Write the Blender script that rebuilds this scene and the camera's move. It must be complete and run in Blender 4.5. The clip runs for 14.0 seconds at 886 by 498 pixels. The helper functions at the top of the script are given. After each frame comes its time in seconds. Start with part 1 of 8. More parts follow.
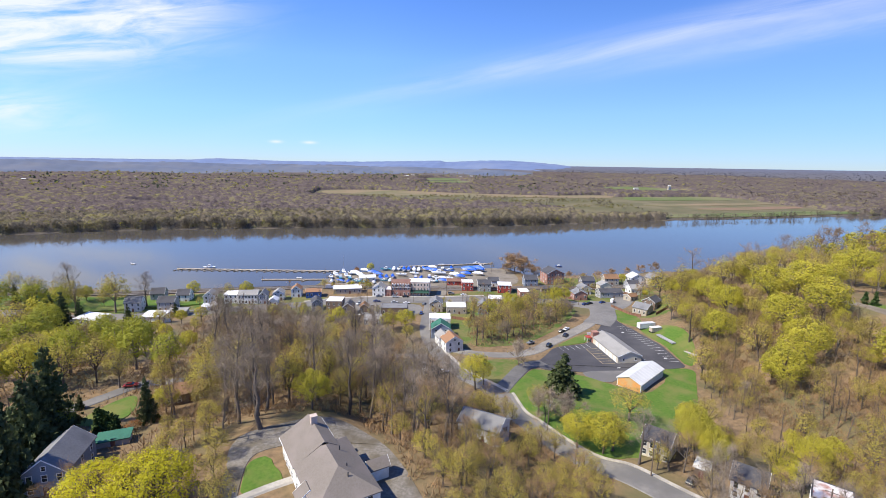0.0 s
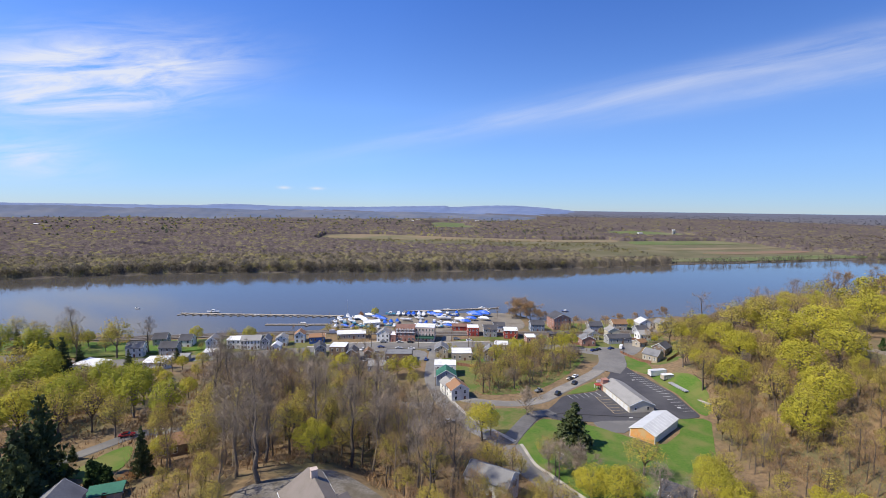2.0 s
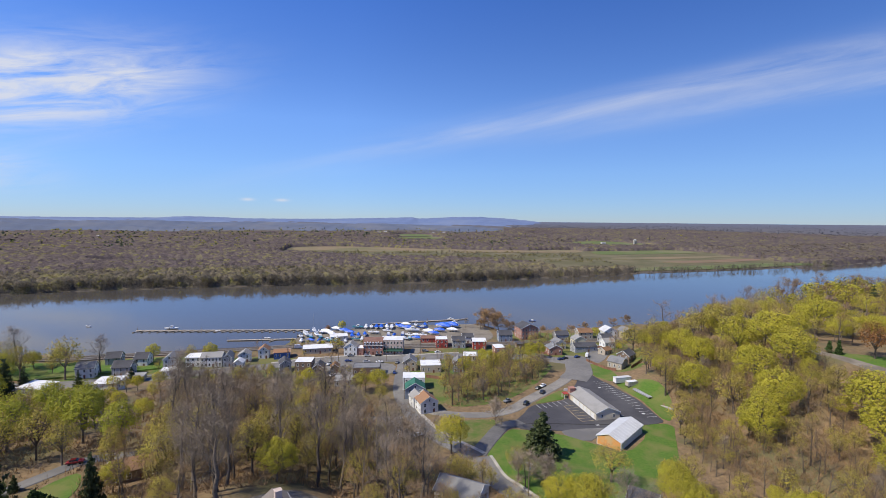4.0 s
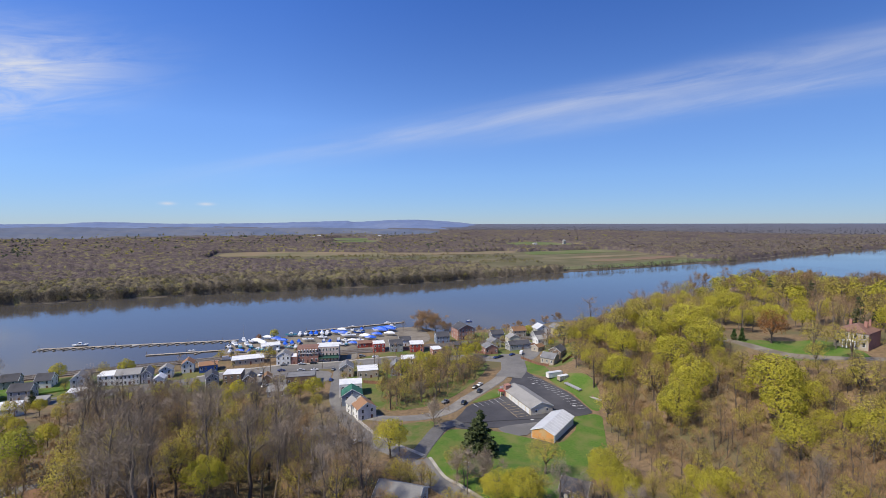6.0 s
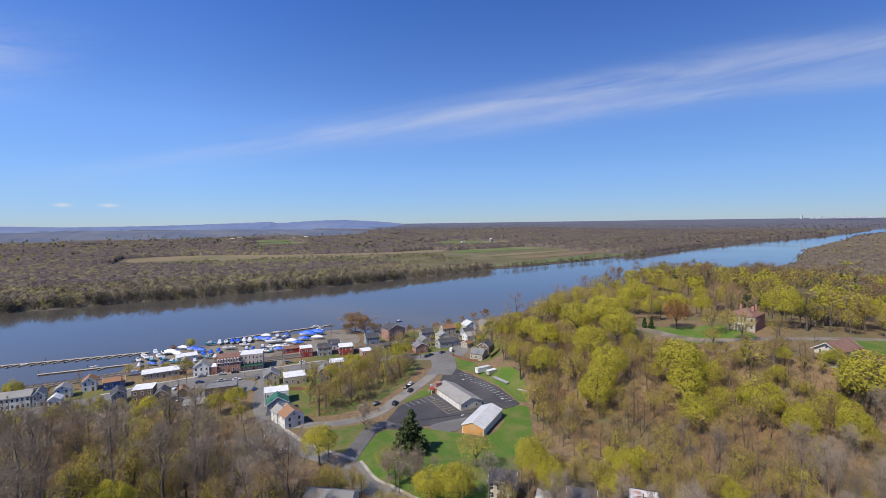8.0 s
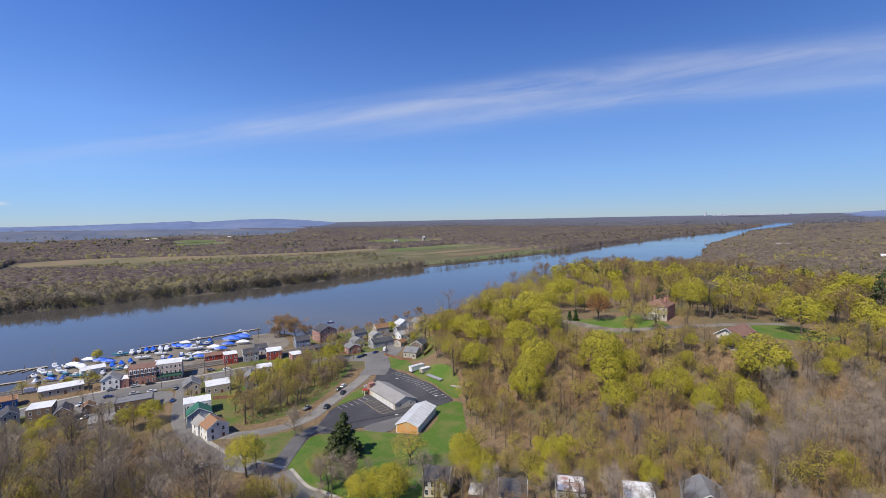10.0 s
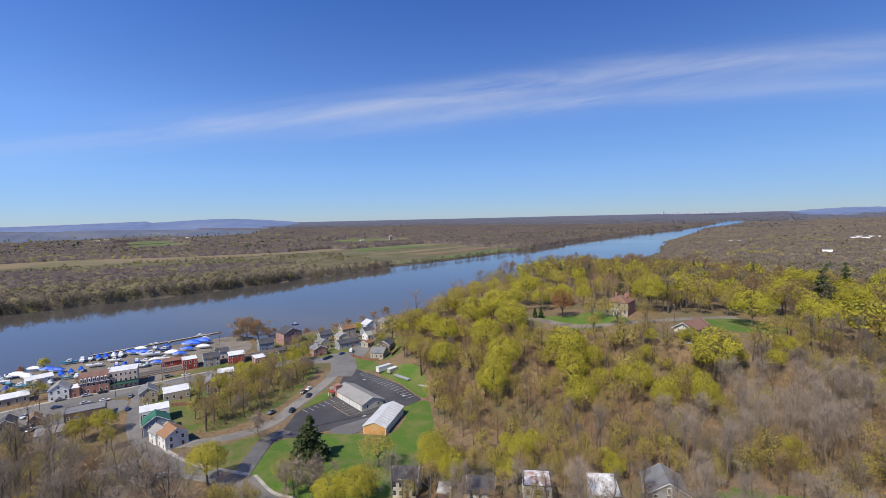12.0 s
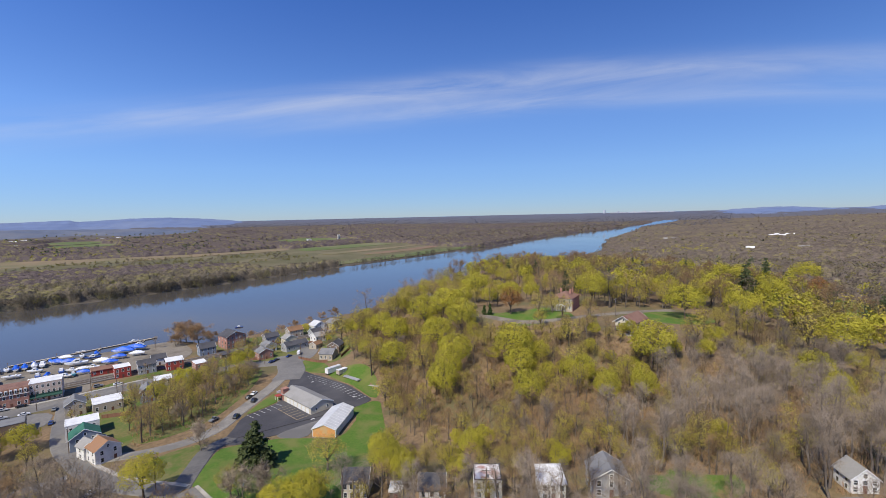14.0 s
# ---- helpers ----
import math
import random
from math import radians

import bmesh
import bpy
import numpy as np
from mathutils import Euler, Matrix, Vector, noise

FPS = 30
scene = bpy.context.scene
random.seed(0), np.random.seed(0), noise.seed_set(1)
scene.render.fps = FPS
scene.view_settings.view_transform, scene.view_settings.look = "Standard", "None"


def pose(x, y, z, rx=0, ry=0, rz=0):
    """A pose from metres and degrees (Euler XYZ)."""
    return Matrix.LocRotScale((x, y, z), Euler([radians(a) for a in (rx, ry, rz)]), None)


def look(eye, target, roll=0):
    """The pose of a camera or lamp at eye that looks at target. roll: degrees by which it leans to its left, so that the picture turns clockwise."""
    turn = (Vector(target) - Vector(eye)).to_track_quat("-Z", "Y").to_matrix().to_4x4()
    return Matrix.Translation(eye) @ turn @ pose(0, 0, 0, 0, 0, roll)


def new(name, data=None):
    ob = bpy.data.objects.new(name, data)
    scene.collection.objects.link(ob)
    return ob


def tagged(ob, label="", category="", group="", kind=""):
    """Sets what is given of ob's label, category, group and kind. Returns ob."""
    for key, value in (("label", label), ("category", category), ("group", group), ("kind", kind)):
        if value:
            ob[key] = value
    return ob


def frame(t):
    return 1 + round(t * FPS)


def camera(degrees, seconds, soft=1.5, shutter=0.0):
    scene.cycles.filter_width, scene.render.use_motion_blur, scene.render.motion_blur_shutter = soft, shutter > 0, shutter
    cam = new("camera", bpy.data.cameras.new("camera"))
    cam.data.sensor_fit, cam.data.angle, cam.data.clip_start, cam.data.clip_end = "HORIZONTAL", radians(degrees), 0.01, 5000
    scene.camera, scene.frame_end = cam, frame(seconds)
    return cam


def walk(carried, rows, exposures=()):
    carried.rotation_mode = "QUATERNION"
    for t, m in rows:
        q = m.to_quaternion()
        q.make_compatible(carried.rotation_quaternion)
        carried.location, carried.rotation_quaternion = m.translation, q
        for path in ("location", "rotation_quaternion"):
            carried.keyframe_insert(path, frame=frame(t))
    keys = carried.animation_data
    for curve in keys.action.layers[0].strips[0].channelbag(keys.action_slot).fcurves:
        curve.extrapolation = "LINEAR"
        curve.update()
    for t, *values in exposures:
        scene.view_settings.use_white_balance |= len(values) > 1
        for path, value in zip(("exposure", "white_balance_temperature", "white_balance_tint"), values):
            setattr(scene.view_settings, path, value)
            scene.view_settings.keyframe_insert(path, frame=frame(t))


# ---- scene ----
# camera: a drone that hangs in the air, tips up and turns to its right
cam = camera(86.6, 14.0, soft=0.5)
PATH = [
    (0, (-0.671, -0.808, 94.978), (-0.724, 1.159, 94.623), 0.9),
    (0.5, (-0.722, -0.515, 95.004), (-0.784, 1.464, 94.719), 0.9),
    (1, (-0.786, -0.301, 95.001), (-0.86, 1.683, 94.767), 0.9),
    (1.5, (-0.906, -0.117, 94.992), (-0.982, 1.872, 94.796), 0.8),
    (2, (-0.965, 0.045, 94.98), (-1.042, 2.036, 94.811), 0.8),
    (2.5, (-0.971, 0.166, 94.981), (-1.042, 2.159, 94.83), 0.8),
    (5, (-0.577, 0.388, 94.962), (-0.387, 2.376, 94.852), 0.2),
    (5.5, (-0.439, 0.294, 94.963), (-0.183, 2.275, 94.855), -0.0),
    (6, (-0.33, 0.177, 94.954), (-0.003, 2.148, 94.848), -0.1),
    (6.5, (-0.202, 0.105, 94.937), (0.188, 2.064, 94.831), -0.2),
    (7, (-0.009, 0.021, 94.913), (0.456, 1.963, 94.807), -0.4),
    (7.5, (0.227, -0.051, 94.902), (0.77, 1.871, 94.794), -0.6),
    (8, (0.446, -0.03, 94.9), (1.063, 1.869, 94.79), -0.8),
    (8.5, (0.658, 0.046, 94.916), (1.358, 1.916, 94.803), -0.9),
    (9, (0.844, 0.121, 94.95), (1.629, 1.956, 94.833), -1.0),
    (11.5, (1.285, 0.161, 95.012), (2.242, 1.913, 94.886), -1.2),
    (12, (1.235, 0.132, 94.997), (2.239, 1.857, 94.869), -1.3),
    (12.5, (1.159, 0.103, 94.972), (2.216, 1.796, 94.842), -1.3),
    (13, (1.116, 0.065, 94.96), (2.229, 1.722, 94.827), -1.4),
    (13.5, (1.103, 0.011, 94.947), (2.257, 1.639, 94.811), -1.4),
    (14, (1.084, -0.039, 94.927), (2.266, 1.569, 94.789), -1.3),
]
walk(cam, [(t, look(eye, target, roll)) for t, eye, target, roll in PATH],
     exposures=[(0, 0.52), (0.7, 0.41), (1.5, 0.28), (2.5, 0.18), (5, 0.02), (14, 0.02)])

# world: clear spring sky, sun high on the left
SUN_AZ, SUN_EL = radians(-112), radians(50)   # azimuth from +y, to the right
world = bpy.data.worlds.new("sky")
scene.world = world
world.use_nodes = True
wn, wl = world.node_tree.nodes, world.node_tree.links
sky = wn.new("ShaderNodeTexSky")
sky.sky_type = "NISHITA"
sky.sun_disc = False
sky.sun_elevation, sky.sun_rotation = SUN_EL, SUN_AZ
sky.air_density, sky.dust_density, sky.ozone_density, sky.altitude = 0.6, 0.0, 6.0, 100
bg = wn["Background"]
bg.inputs["Strength"].default_value = 0.13


def node(kind, op=None, **values):
    n = wn.new(kind)
    if op:
        n.operation = op
    for k, v in values.items():
        n.inputs[int(k[1:])].default_value = v
    return n


def wire(a, b, i=0, o=0):
    wl.new(a.outputs[o], b.inputs[i])
    return b


# thin cirrus: a long double streak along a great circle, and a ragged patch far to the left
way = node("ShaderNodeTexCoord")
PEAK, HIGH = radians(52.3), radians(15.4)
across = (-math.sin(PEAK) * math.sin(HIGH), -math.cos(PEAK) * math.sin(HIGH), math.cos(HIGH))
along = (math.cos(PEAK), -math.sin(PEAK), 0.0)
dots = []
for vec in (across, along, (math.cos(radians(-37)), -math.sin(radians(-37)), 0.0), (0.0, 0.0, 1.0)):
    d = node("ShaderNodeVectorMath", "DOT_PRODUCT", i1=vec)
    wl.new(way.outputs["Generated"], d.inputs[0])
    dots.append(d)


def dot_math(src, op, value=0.0, second=None, swap=False):
    m = node("ShaderNodeMath", op)
    wl.new(src.outputs["Value"] if "Value" in src.outputs else src.outputs[0], m.inputs[1 if swap else 0])
    if second is None:
        m.inputs[0 if swap else 1].default_value = value
    else:
        wl.new(second.outputs["Value"] if "Value" in second.outputs else second.outputs[0], m.inputs[1])
    return m


def bell(src, centre, width):
    a = dot_math(dot_math(src, "SUBTRACT", centre), "DIVIDE", width)
    b = dot_math(a, "MULTIPLY", second=a)
    return dot_math(dot_math(b, "MULTIPLY", -1.0), "EXPONENT")


def wisp(u, v, su, sv, lo, hi, seed):
    c = node("ShaderNodeCombineXYZ", i2=seed)
    wire(dot_math(u, "MULTIPLY", su), c, 0)
    wire(dot_math(v, "MULTIPLY", sv), c, 1)
    t = node("ShaderNodeTexNoise")
    t.inputs["Scale"].default_value, t.inputs["Detail"].default_value, t.inputs["Roughness"].default_value, t.inputs["Distortion"].default_value = 1.0, 9.0, 0.6, 0.6
    wire(c, t, 0)
    r = node("ShaderNodeMapRange", i1=lo, i2=hi)
    wl.new(t.outputs["Fac"], r.inputs[0])
    return r


# beyond its highest point the streak sinks a little
streak_s = dot_math(dots[0], "ADD", second=dot_math(dot_math(dots[1], "MAXIMUM", 0.0), "MULTIPLY", 0.055))
upper = bell(streak_s, 0.002, 0.022)
lower = dot_math(bell(streak_s, -0.040, 0.019), "MULTIPLY", second=node("ShaderNodeMapRange", i1=-0.72, i2=-0.30))
wl.new(dots[1].outputs["Value"], lower.inputs[1].links[0].from_node.inputs[0])
fade = node("ShaderNodeMapRange", i1=-1.0, i2=-0.72)
wl.new(dots[1].outputs["Value"], fade.inputs[0])
fade_r = node("ShaderNodeMapRange", i1=0.75, i2=-0.1)
wl.new(dots[1].outputs["Value"], fade_r.inputs[0])
streak = dot_math(dot_math(upper, "ADD", second=dot_math(lower, "MULTIPLY", 0.75)), "MULTIPLY", second=wisp(dots[1], dots[0], 3.0, 22.0, 0.25, 0.75, 3.0))
streak = dot_math(dot_math(streak, "MULTIPLY", second=fade), "MULTIPLY", second=dot_math(dot_math(fade_r, "MULTIPLY", 0.6), "ADD", 0.4))
# the patch narrows and climbs to its right end
slant = dot_math(dots[3], "SUBTRACT", second=dot_math(dots[2], "MULTIPLY", 0.22))
patch = dot_math(bell(dots[2], -0.02, 0.165), "MULTIPLY", second=bell(slant, 0.212, 0.052))
patch = dot_math(dot_math(patch, "MULTIPLY", 1.7), "MINIMUM", 1.0)
patch2 = dot_math(bell(dots[2], -0.11, 0.075), "MULTIPLY", second=bell(dots[3], 0.07, 0.026))
patch = dot_math(patch, "ADD", second=dot_math(patch2, "MULTIPLY", 0.7))
behind = node("ShaderNodeVectorMath", "DOT_PRODUCT", i1=(math.sin(radians(-37)), math.cos(radians(-37)), 0.0))
wl.new(way.outputs["Generated"], behind.inputs[0])
patch = dot_math(patch, "MULTIPLY", second=dot_math(behind, "GREATER_THAN", 0.5))
patch = dot_math(patch, "MULTIPLY", second=wisp(dots[2], slant, 7.0, 34.0, 0.33, 0.62, 9.0))
puff = dot_math(bell(dots[2], 0.278, 0.010), "ADD", second=bell(dots[2], 0.338, 0.011))
puff = dot_math(dot_math(puff, "MULTIPLY", second=bell(dots[3], 0.0385, 0.0028)), "MULTIPLY", 0.7)
puff = dot_math(puff, "MULTIPLY", second=dot_math(behind, "GREATER_THAN", 0.5))
cover = dot_math(dot_math(dot_math(streak, "MULTIPLY", 0.62), "ADD", second=patch), "ADD", second=puff)
cover = dot_math(cover, "MINIMUM", 0.9)
# the tint of the air by height: pale at the horizon, deep blue above
tint = node("ShaderNodeValToRGB")
for k, (at, colour) in enumerate(((0.0, (0.315, 0.32, 0.36)), (0.10, (0.52, 0.55, 0.60)), (0.20, (0.63, 0.69, 0.79)), (0.45, (0.40, 0.60, 0.93)))):
    e = tint.color_ramp.elements[k] if k < 2 else tint.color_ramp.elements.new(at)
    e.position, e.color = at, (*colour, 1)
wl.new(dots[3].outputs["Value"], tint.inputs["Fac"])
double = node("ShaderNodeVectorMath", "SCALE")
double.inputs["Scale"].default_value = 2.0
wl.new(tint.outputs["Color"], double.inputs[0])
tone = node("ShaderNodeVectorMath", "MULTIPLY")
wl.new(sky.outputs["Color"], tone.inputs[0])
wl.new(double.outputs[0], tone.inputs[1])
mixed = node("ShaderNodeMix")
mixed.data_type = "RGBA"
wl.new(cover.outputs[0], mixed.inputs["Factor"])
# the sky deepens steadily away from the sun
away = node("ShaderNodeVectorMath", "DOT_PRODUCT", i1=(-math.sin(SUN_AZ), -math.cos(SUN_AZ), 0.0))
wl.new(way.outputs["Generated"], away.inputs[0])
deep = node("ShaderNodeMapRange", i1=0.2, i2=1.0, i3=1.0, i4=0.68)
wl.new(away.outputs["Value"], deep.inputs[0])
dim = node("ShaderNodeVectorMath", "SCALE")
wl.new(tone.outputs[0], dim.inputs[0])
wl.new(deep.outputs[0], dim.inputs["Scale"])
wl.new(dim.outputs[0], mixed.inputs["A"])
mixed.inputs["B"].default_value = (5.2, 5.4, 6.0, 1)
wl.new(mixed.outputs["Result"], bg.inputs["Color"])
sun = new("sun", bpy.data.lights.new("sun", "SUN"))
sun.data.energy, sun.data.angle, sun.data.color = 5.4, radians(0.5), (1.0, 0.92, 0.77)
sun_from = Vector((math.sin(SUN_AZ) * math.cos(SUN_EL), math.cos(SUN_AZ) * math.cos(SUN_EL), math.sin(SUN_EL)))
sun.matrix_world = look(sun_from * 900, (0, 0, 0))


# ---- materials ----
def tree_of(name):
    m = bpy.data.materials.new(name)
    m.use_nodes = True
    n, l = m.node_tree.nodes, m.node_tree.links
    return m, n, l, n["Principled BSDF"]


def mat(name, a, b=None, size=1.0, rough=0.8, metal=0.0, bump=0.0, c=None, size2=None, vary=0.0, island=0.0, detail=4.0, spec=0.3, stretch=(1, 1, 1)):
    """A surface whose colour wanders from a to b at `size` metres and towards c in larger stains; vary / island: shift of
    brightness from object to object or from piece to piece."""
    m, n, l, p = tree_of(name)
    p.inputs["Roughness"].default_value, p.inputs["Metallic"].default_value = rough, metal
    p.inputs["Specular IOR Level"].default_value = spec
    b = b or tuple(v * 0.8 for v in a)
    co = n.new("ShaderNodeTexCoord")
    mp = n.new("ShaderNodeMapping")
    mp.inputs["Scale"].default_value = stretch
    l.new(co.outputs["Object"], mp.inputs["Vector"])
    t1 = n.new("ShaderNodeTexNoise")
    t1.inputs["Scale"].default_value, t1.inputs["Detail"].default_value = 1.0 / size, detail
    l.new(mp.outputs["Vector"], t1.inputs["Vector"])
    r1 = n.new("ShaderNodeValToRGB")
    r1.color_ramp.elements[0].position, r1.color_ramp.elements[1].position = 0.32, 0.68
    r1.color_ramp.elements[0].color, r1.color_ramp.elements[1].color = (*a, 1), (*b, 1)
    l.new(t1.outputs["Fac"], r1.inputs["Fac"])
    out = r1.outputs["Color"]
    if c:
        t2 = n.new("ShaderNodeTexNoise")
        t2.inputs["Scale"].default_value, t2.inputs["Detail"].default_value = 1.0 / (size2 or size * 8), 3
        l.new(co.outputs["Object"], t2.inputs["Vector"])
        r2 = n.new("ShaderNodeValToRGB")
        r2.color_ramp.elements[0].position, r2.color_ramp.elements[1].position = 0.45, 0.65
        l.new(t2.outputs["Fac"], r2.inputs["Fac"])
        mx = n.new("ShaderNodeMix")
        mx.data_type = "RGBA"
        l.new(r2.outputs["Color"], mx.inputs["Factor"])
        l.new(out, mx.inputs["A"])
        mx.inputs["B"].default_value = (*c, 1)
        out = mx.outputs["Result"]
    if vary or island:
        if vary:
            src = n.new("ShaderNodeObjectInfo").outputs["Random"]
        else:
            src = n.new("ShaderNodeNewGeometry").outputs["Random Per Island"]
        k = vary or island
        mr = n.new("ShaderNodeMapRange")
        mr.inputs["To Min"].default_value, mr.inputs["To Max"].default_value = 1 - k, 1 + k
        l.new(src, mr.inputs["Value"])
        hs = n.new("ShaderNodeHueSaturation")
        l.new(mr.outputs["Result"], hs.inputs["Value"])
        l.new(out, hs.inputs["Color"])
        out = hs.outputs["Color"]
    l.new(out, p.inputs["Base Color"])
    if bump:
        bp = n.new("ShaderNodeBump")
        bp.inputs["Strength"].default_value, bp.inputs["Distance"].default_value = bump, size * 0.3
        l.new(t1.outputs["Fac"], bp.inputs["Height"])
        l.new(bp.outputs["Normal"], p.inputs["Normal"])
    return m


def leaf_mat(name, a, b, c, glow=0.25, island=True):
    """Thin young leaves: three tints, spread tree by tree and clump by clump, with some light let through."""
    m, n, l, p = tree_of(name)
    p.inputs["Roughness"].default_value, p.inputs["Specular IOR Level"].default_value = 0.7, 0.15
    geo = n.new("ShaderNodeNewGeometry")
    inf = n.new("ShaderNodeObjectInfo")
    add = n.new("ShaderNodeMath")
    add.operation = "MULTIPLY_ADD"
    l.new(geo.outputs["Random Per Island"], add.inputs[0])
    add.inputs[1].default_value = 0.16 if island else 0.0
    sc = n.new("ShaderNodeMath")
    sc.operation = "MULTIPLY"
    l.new(inf.outputs["Random"], sc.inputs[0])
    sc.inputs[1].default_value = 0.35
    # neighbouring crowns differ
    big = n.new("ShaderNodeTexNoise")
    big.inputs["Scale"].default_value, big.inputs["Detail"].default_value = 0.11, 1.0
    l.new(geo.outputs["Position"], big.inputs["Vector"])
    br = n.new("ShaderNodeMapRange")
    br.inputs["From Min"].default_value, br.inputs["From Max"].default_value = 0.3, 0.7
    br.inputs["To Min"].default_value, br.inputs["To Max"].default_value = -0.15, 0.5
    l.new(big.outputs["Fac"], br.inputs["Value"])
    both = n.new("ShaderNodeMath")
    l.new(sc.outputs[0], both.inputs[0])
    l.new(br.outputs["Result"], both.inputs[1])
    l.new(both.outputs[0], add.inputs[2])
    r = n.new("ShaderNodeValToRGB")
    r.color_ramp.elements[0].color, r.color_ramp.elements[1].color = (*a, 1), (*c, 1)
    e = r.color_ramp.elements.new(0.5)
    e.color = (*b, 1)
    l.new(add.outputs[0], r.inputs["Fac"])
    l.new(r.outputs["Color"], p.inputs["Base Color"])
    tr = n.new("ShaderNodeBsdfTranslucent")
    l.new(r.outputs["Color"], tr.inputs["Color"])
    mx = n.new("ShaderNodeMixShader")
    mx.inputs["Fac"].default_value = glow
    l.new(p.outputs["BSDF"], mx.inputs[1])
    l.new(tr.outputs["BSDF"], mx.inputs[2])
    l.new(mx.outputs["Shader"], n["Material Output"].inputs["Surface"])
    return m


M = {}
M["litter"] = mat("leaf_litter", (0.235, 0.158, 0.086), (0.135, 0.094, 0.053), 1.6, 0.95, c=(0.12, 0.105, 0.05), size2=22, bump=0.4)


def woodland_floor_and_haze(m):
    """Away from the village the floor takes the darker, greyer tone of the woods; far off, haze is painted in."""
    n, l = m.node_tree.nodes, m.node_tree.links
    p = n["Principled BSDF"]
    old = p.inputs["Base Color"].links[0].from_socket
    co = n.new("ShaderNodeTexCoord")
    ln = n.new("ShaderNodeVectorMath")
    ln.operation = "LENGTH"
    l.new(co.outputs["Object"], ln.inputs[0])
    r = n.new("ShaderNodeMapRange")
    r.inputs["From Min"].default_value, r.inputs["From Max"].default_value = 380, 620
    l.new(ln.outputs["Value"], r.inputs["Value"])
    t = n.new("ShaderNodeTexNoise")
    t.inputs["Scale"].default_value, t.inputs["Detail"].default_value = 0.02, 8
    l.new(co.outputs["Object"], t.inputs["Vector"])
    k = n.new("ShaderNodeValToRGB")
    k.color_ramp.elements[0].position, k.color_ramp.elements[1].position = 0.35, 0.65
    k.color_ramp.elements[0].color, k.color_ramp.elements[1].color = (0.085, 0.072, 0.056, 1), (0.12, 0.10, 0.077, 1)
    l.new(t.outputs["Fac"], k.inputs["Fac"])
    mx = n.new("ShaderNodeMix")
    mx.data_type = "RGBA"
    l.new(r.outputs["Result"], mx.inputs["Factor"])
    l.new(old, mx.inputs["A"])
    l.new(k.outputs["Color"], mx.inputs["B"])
    # from 2600 m on, a bluish haze is mixed into the base colour
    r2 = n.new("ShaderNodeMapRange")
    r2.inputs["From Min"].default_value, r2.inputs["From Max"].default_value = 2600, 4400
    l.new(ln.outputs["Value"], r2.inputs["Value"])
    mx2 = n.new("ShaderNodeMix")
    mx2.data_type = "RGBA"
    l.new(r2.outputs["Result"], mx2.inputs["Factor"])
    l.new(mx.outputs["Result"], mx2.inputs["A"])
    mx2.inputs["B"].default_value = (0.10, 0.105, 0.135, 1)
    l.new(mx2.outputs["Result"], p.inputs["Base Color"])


woodland_floor_and_haze(M["litter"])
M["lawn"] = mat("lawn_grass", (0.09, 0.155, 0.022), (0.06, 0.12, 0.015), 0.9, 0.95, c=(0.135, 0.15, 0.04), size2=9, bump=0.3)
M["dry_grass"] = mat("dry_grass", (0.16, 0.14, 0.055), (0.11, 0.12, 0.035), 1.0, 0.95, c=(0.075, 0.12, 0.02), size2=8, bump=0.3)
M["asphalt_new"] = mat("dark_asphalt", (0.062, 0.060, 0.066), (0.048, 0.047, 0.052), 0.8, 0.85, c=(0.078, 0.076, 0.08), size2=14)
M["asphalt_mid"] = mat("grey_asphalt", (0.125, 0.12, 0.118), (0.095, 0.092, 0.092), 1.0, 0.9, c=(0.15, 0.145, 0.138), size2=9)
M["asphalt_old"] = mat("worn_asphalt", (0.20, 0.19, 0.175), (0.155, 0.148, 0.14), 1.2, 0.9, c=(0.13, 0.125, 0.12), size2=12)
M["gravel"] = mat("gravel", (0.235, 0.205, 0.165), (0.175, 0.155, 0.125), 0.9, 0.95, c=(0.14, 0.12, 0.095), size2=9, bump=0.3)
M["gravel_grey"] = mat("grey_gravel", (0.27, 0.25, 0.22), (0.20, 0.185, 0.165), 0.9, 0.95, c=(0.165, 0.155, 0.14), size2=10, bump=0.3)
M["yard_gravel"] = mat("trodden_gravel", (0.21, 0.19, 0.165), (0.13, 0.118, 0.10), 0.7, 0.95, c=(0.115, 0.098, 0.072), size2=5, bump=0.3)
M["ballast"] = mat("ballast", (0.20, 0.185, 0.17), (0.13, 0.12, 0.11), 0.6, 0.95, c=(0.16, 0.13, 0.10), size2=9)
M["rail"] = mat("rail_steel", (0.16, 0.11, 0.08), (0.12, 0.085, 0.065), 0.6, 0.6, 0.5)
M["concrete"] = mat("concrete", (0.42, 0.39, 0.34), (0.34, 0.32, 0.28), 0.7, 0.9, c=(0.28, 0.26, 0.23), size2=5)
M["white_line"] = mat("road_paint_white", (0.62, 0.62, 0.60), (0.45, 0.45, 0.44), 0.5, 0.8)
M["yellow_line"] = mat("road_paint_tan", (0.52, 0.40, 0.22), (0.38, 0.30, 0.18), 0.5, 0.8)
M["bark"] = mat("bark", (0.16, 0.13, 0.102), (0.10, 0.08, 0.064), 0.5, 0.95, vary=0.35, bump=0.4)
M["twig_brown"] = mat("brown_twigs", (0.31, 0.197, 0.10), (0.22, 0.14, 0.073), 1.5, 0.9, vary=0.3)
M["twig_grey"] = mat("grey_twigs", (0.28, 0.222, 0.165), (0.20, 0.16, 0.12), 1.5, 0.9, vary=0.3)
M["leaf_yellow"] = leaf_mat("yellow_green_leaves", (0.345, 0.315, 0.042), (0.44, 0.395, 0.048), (0.54, 0.475, 0.06), 0.36)
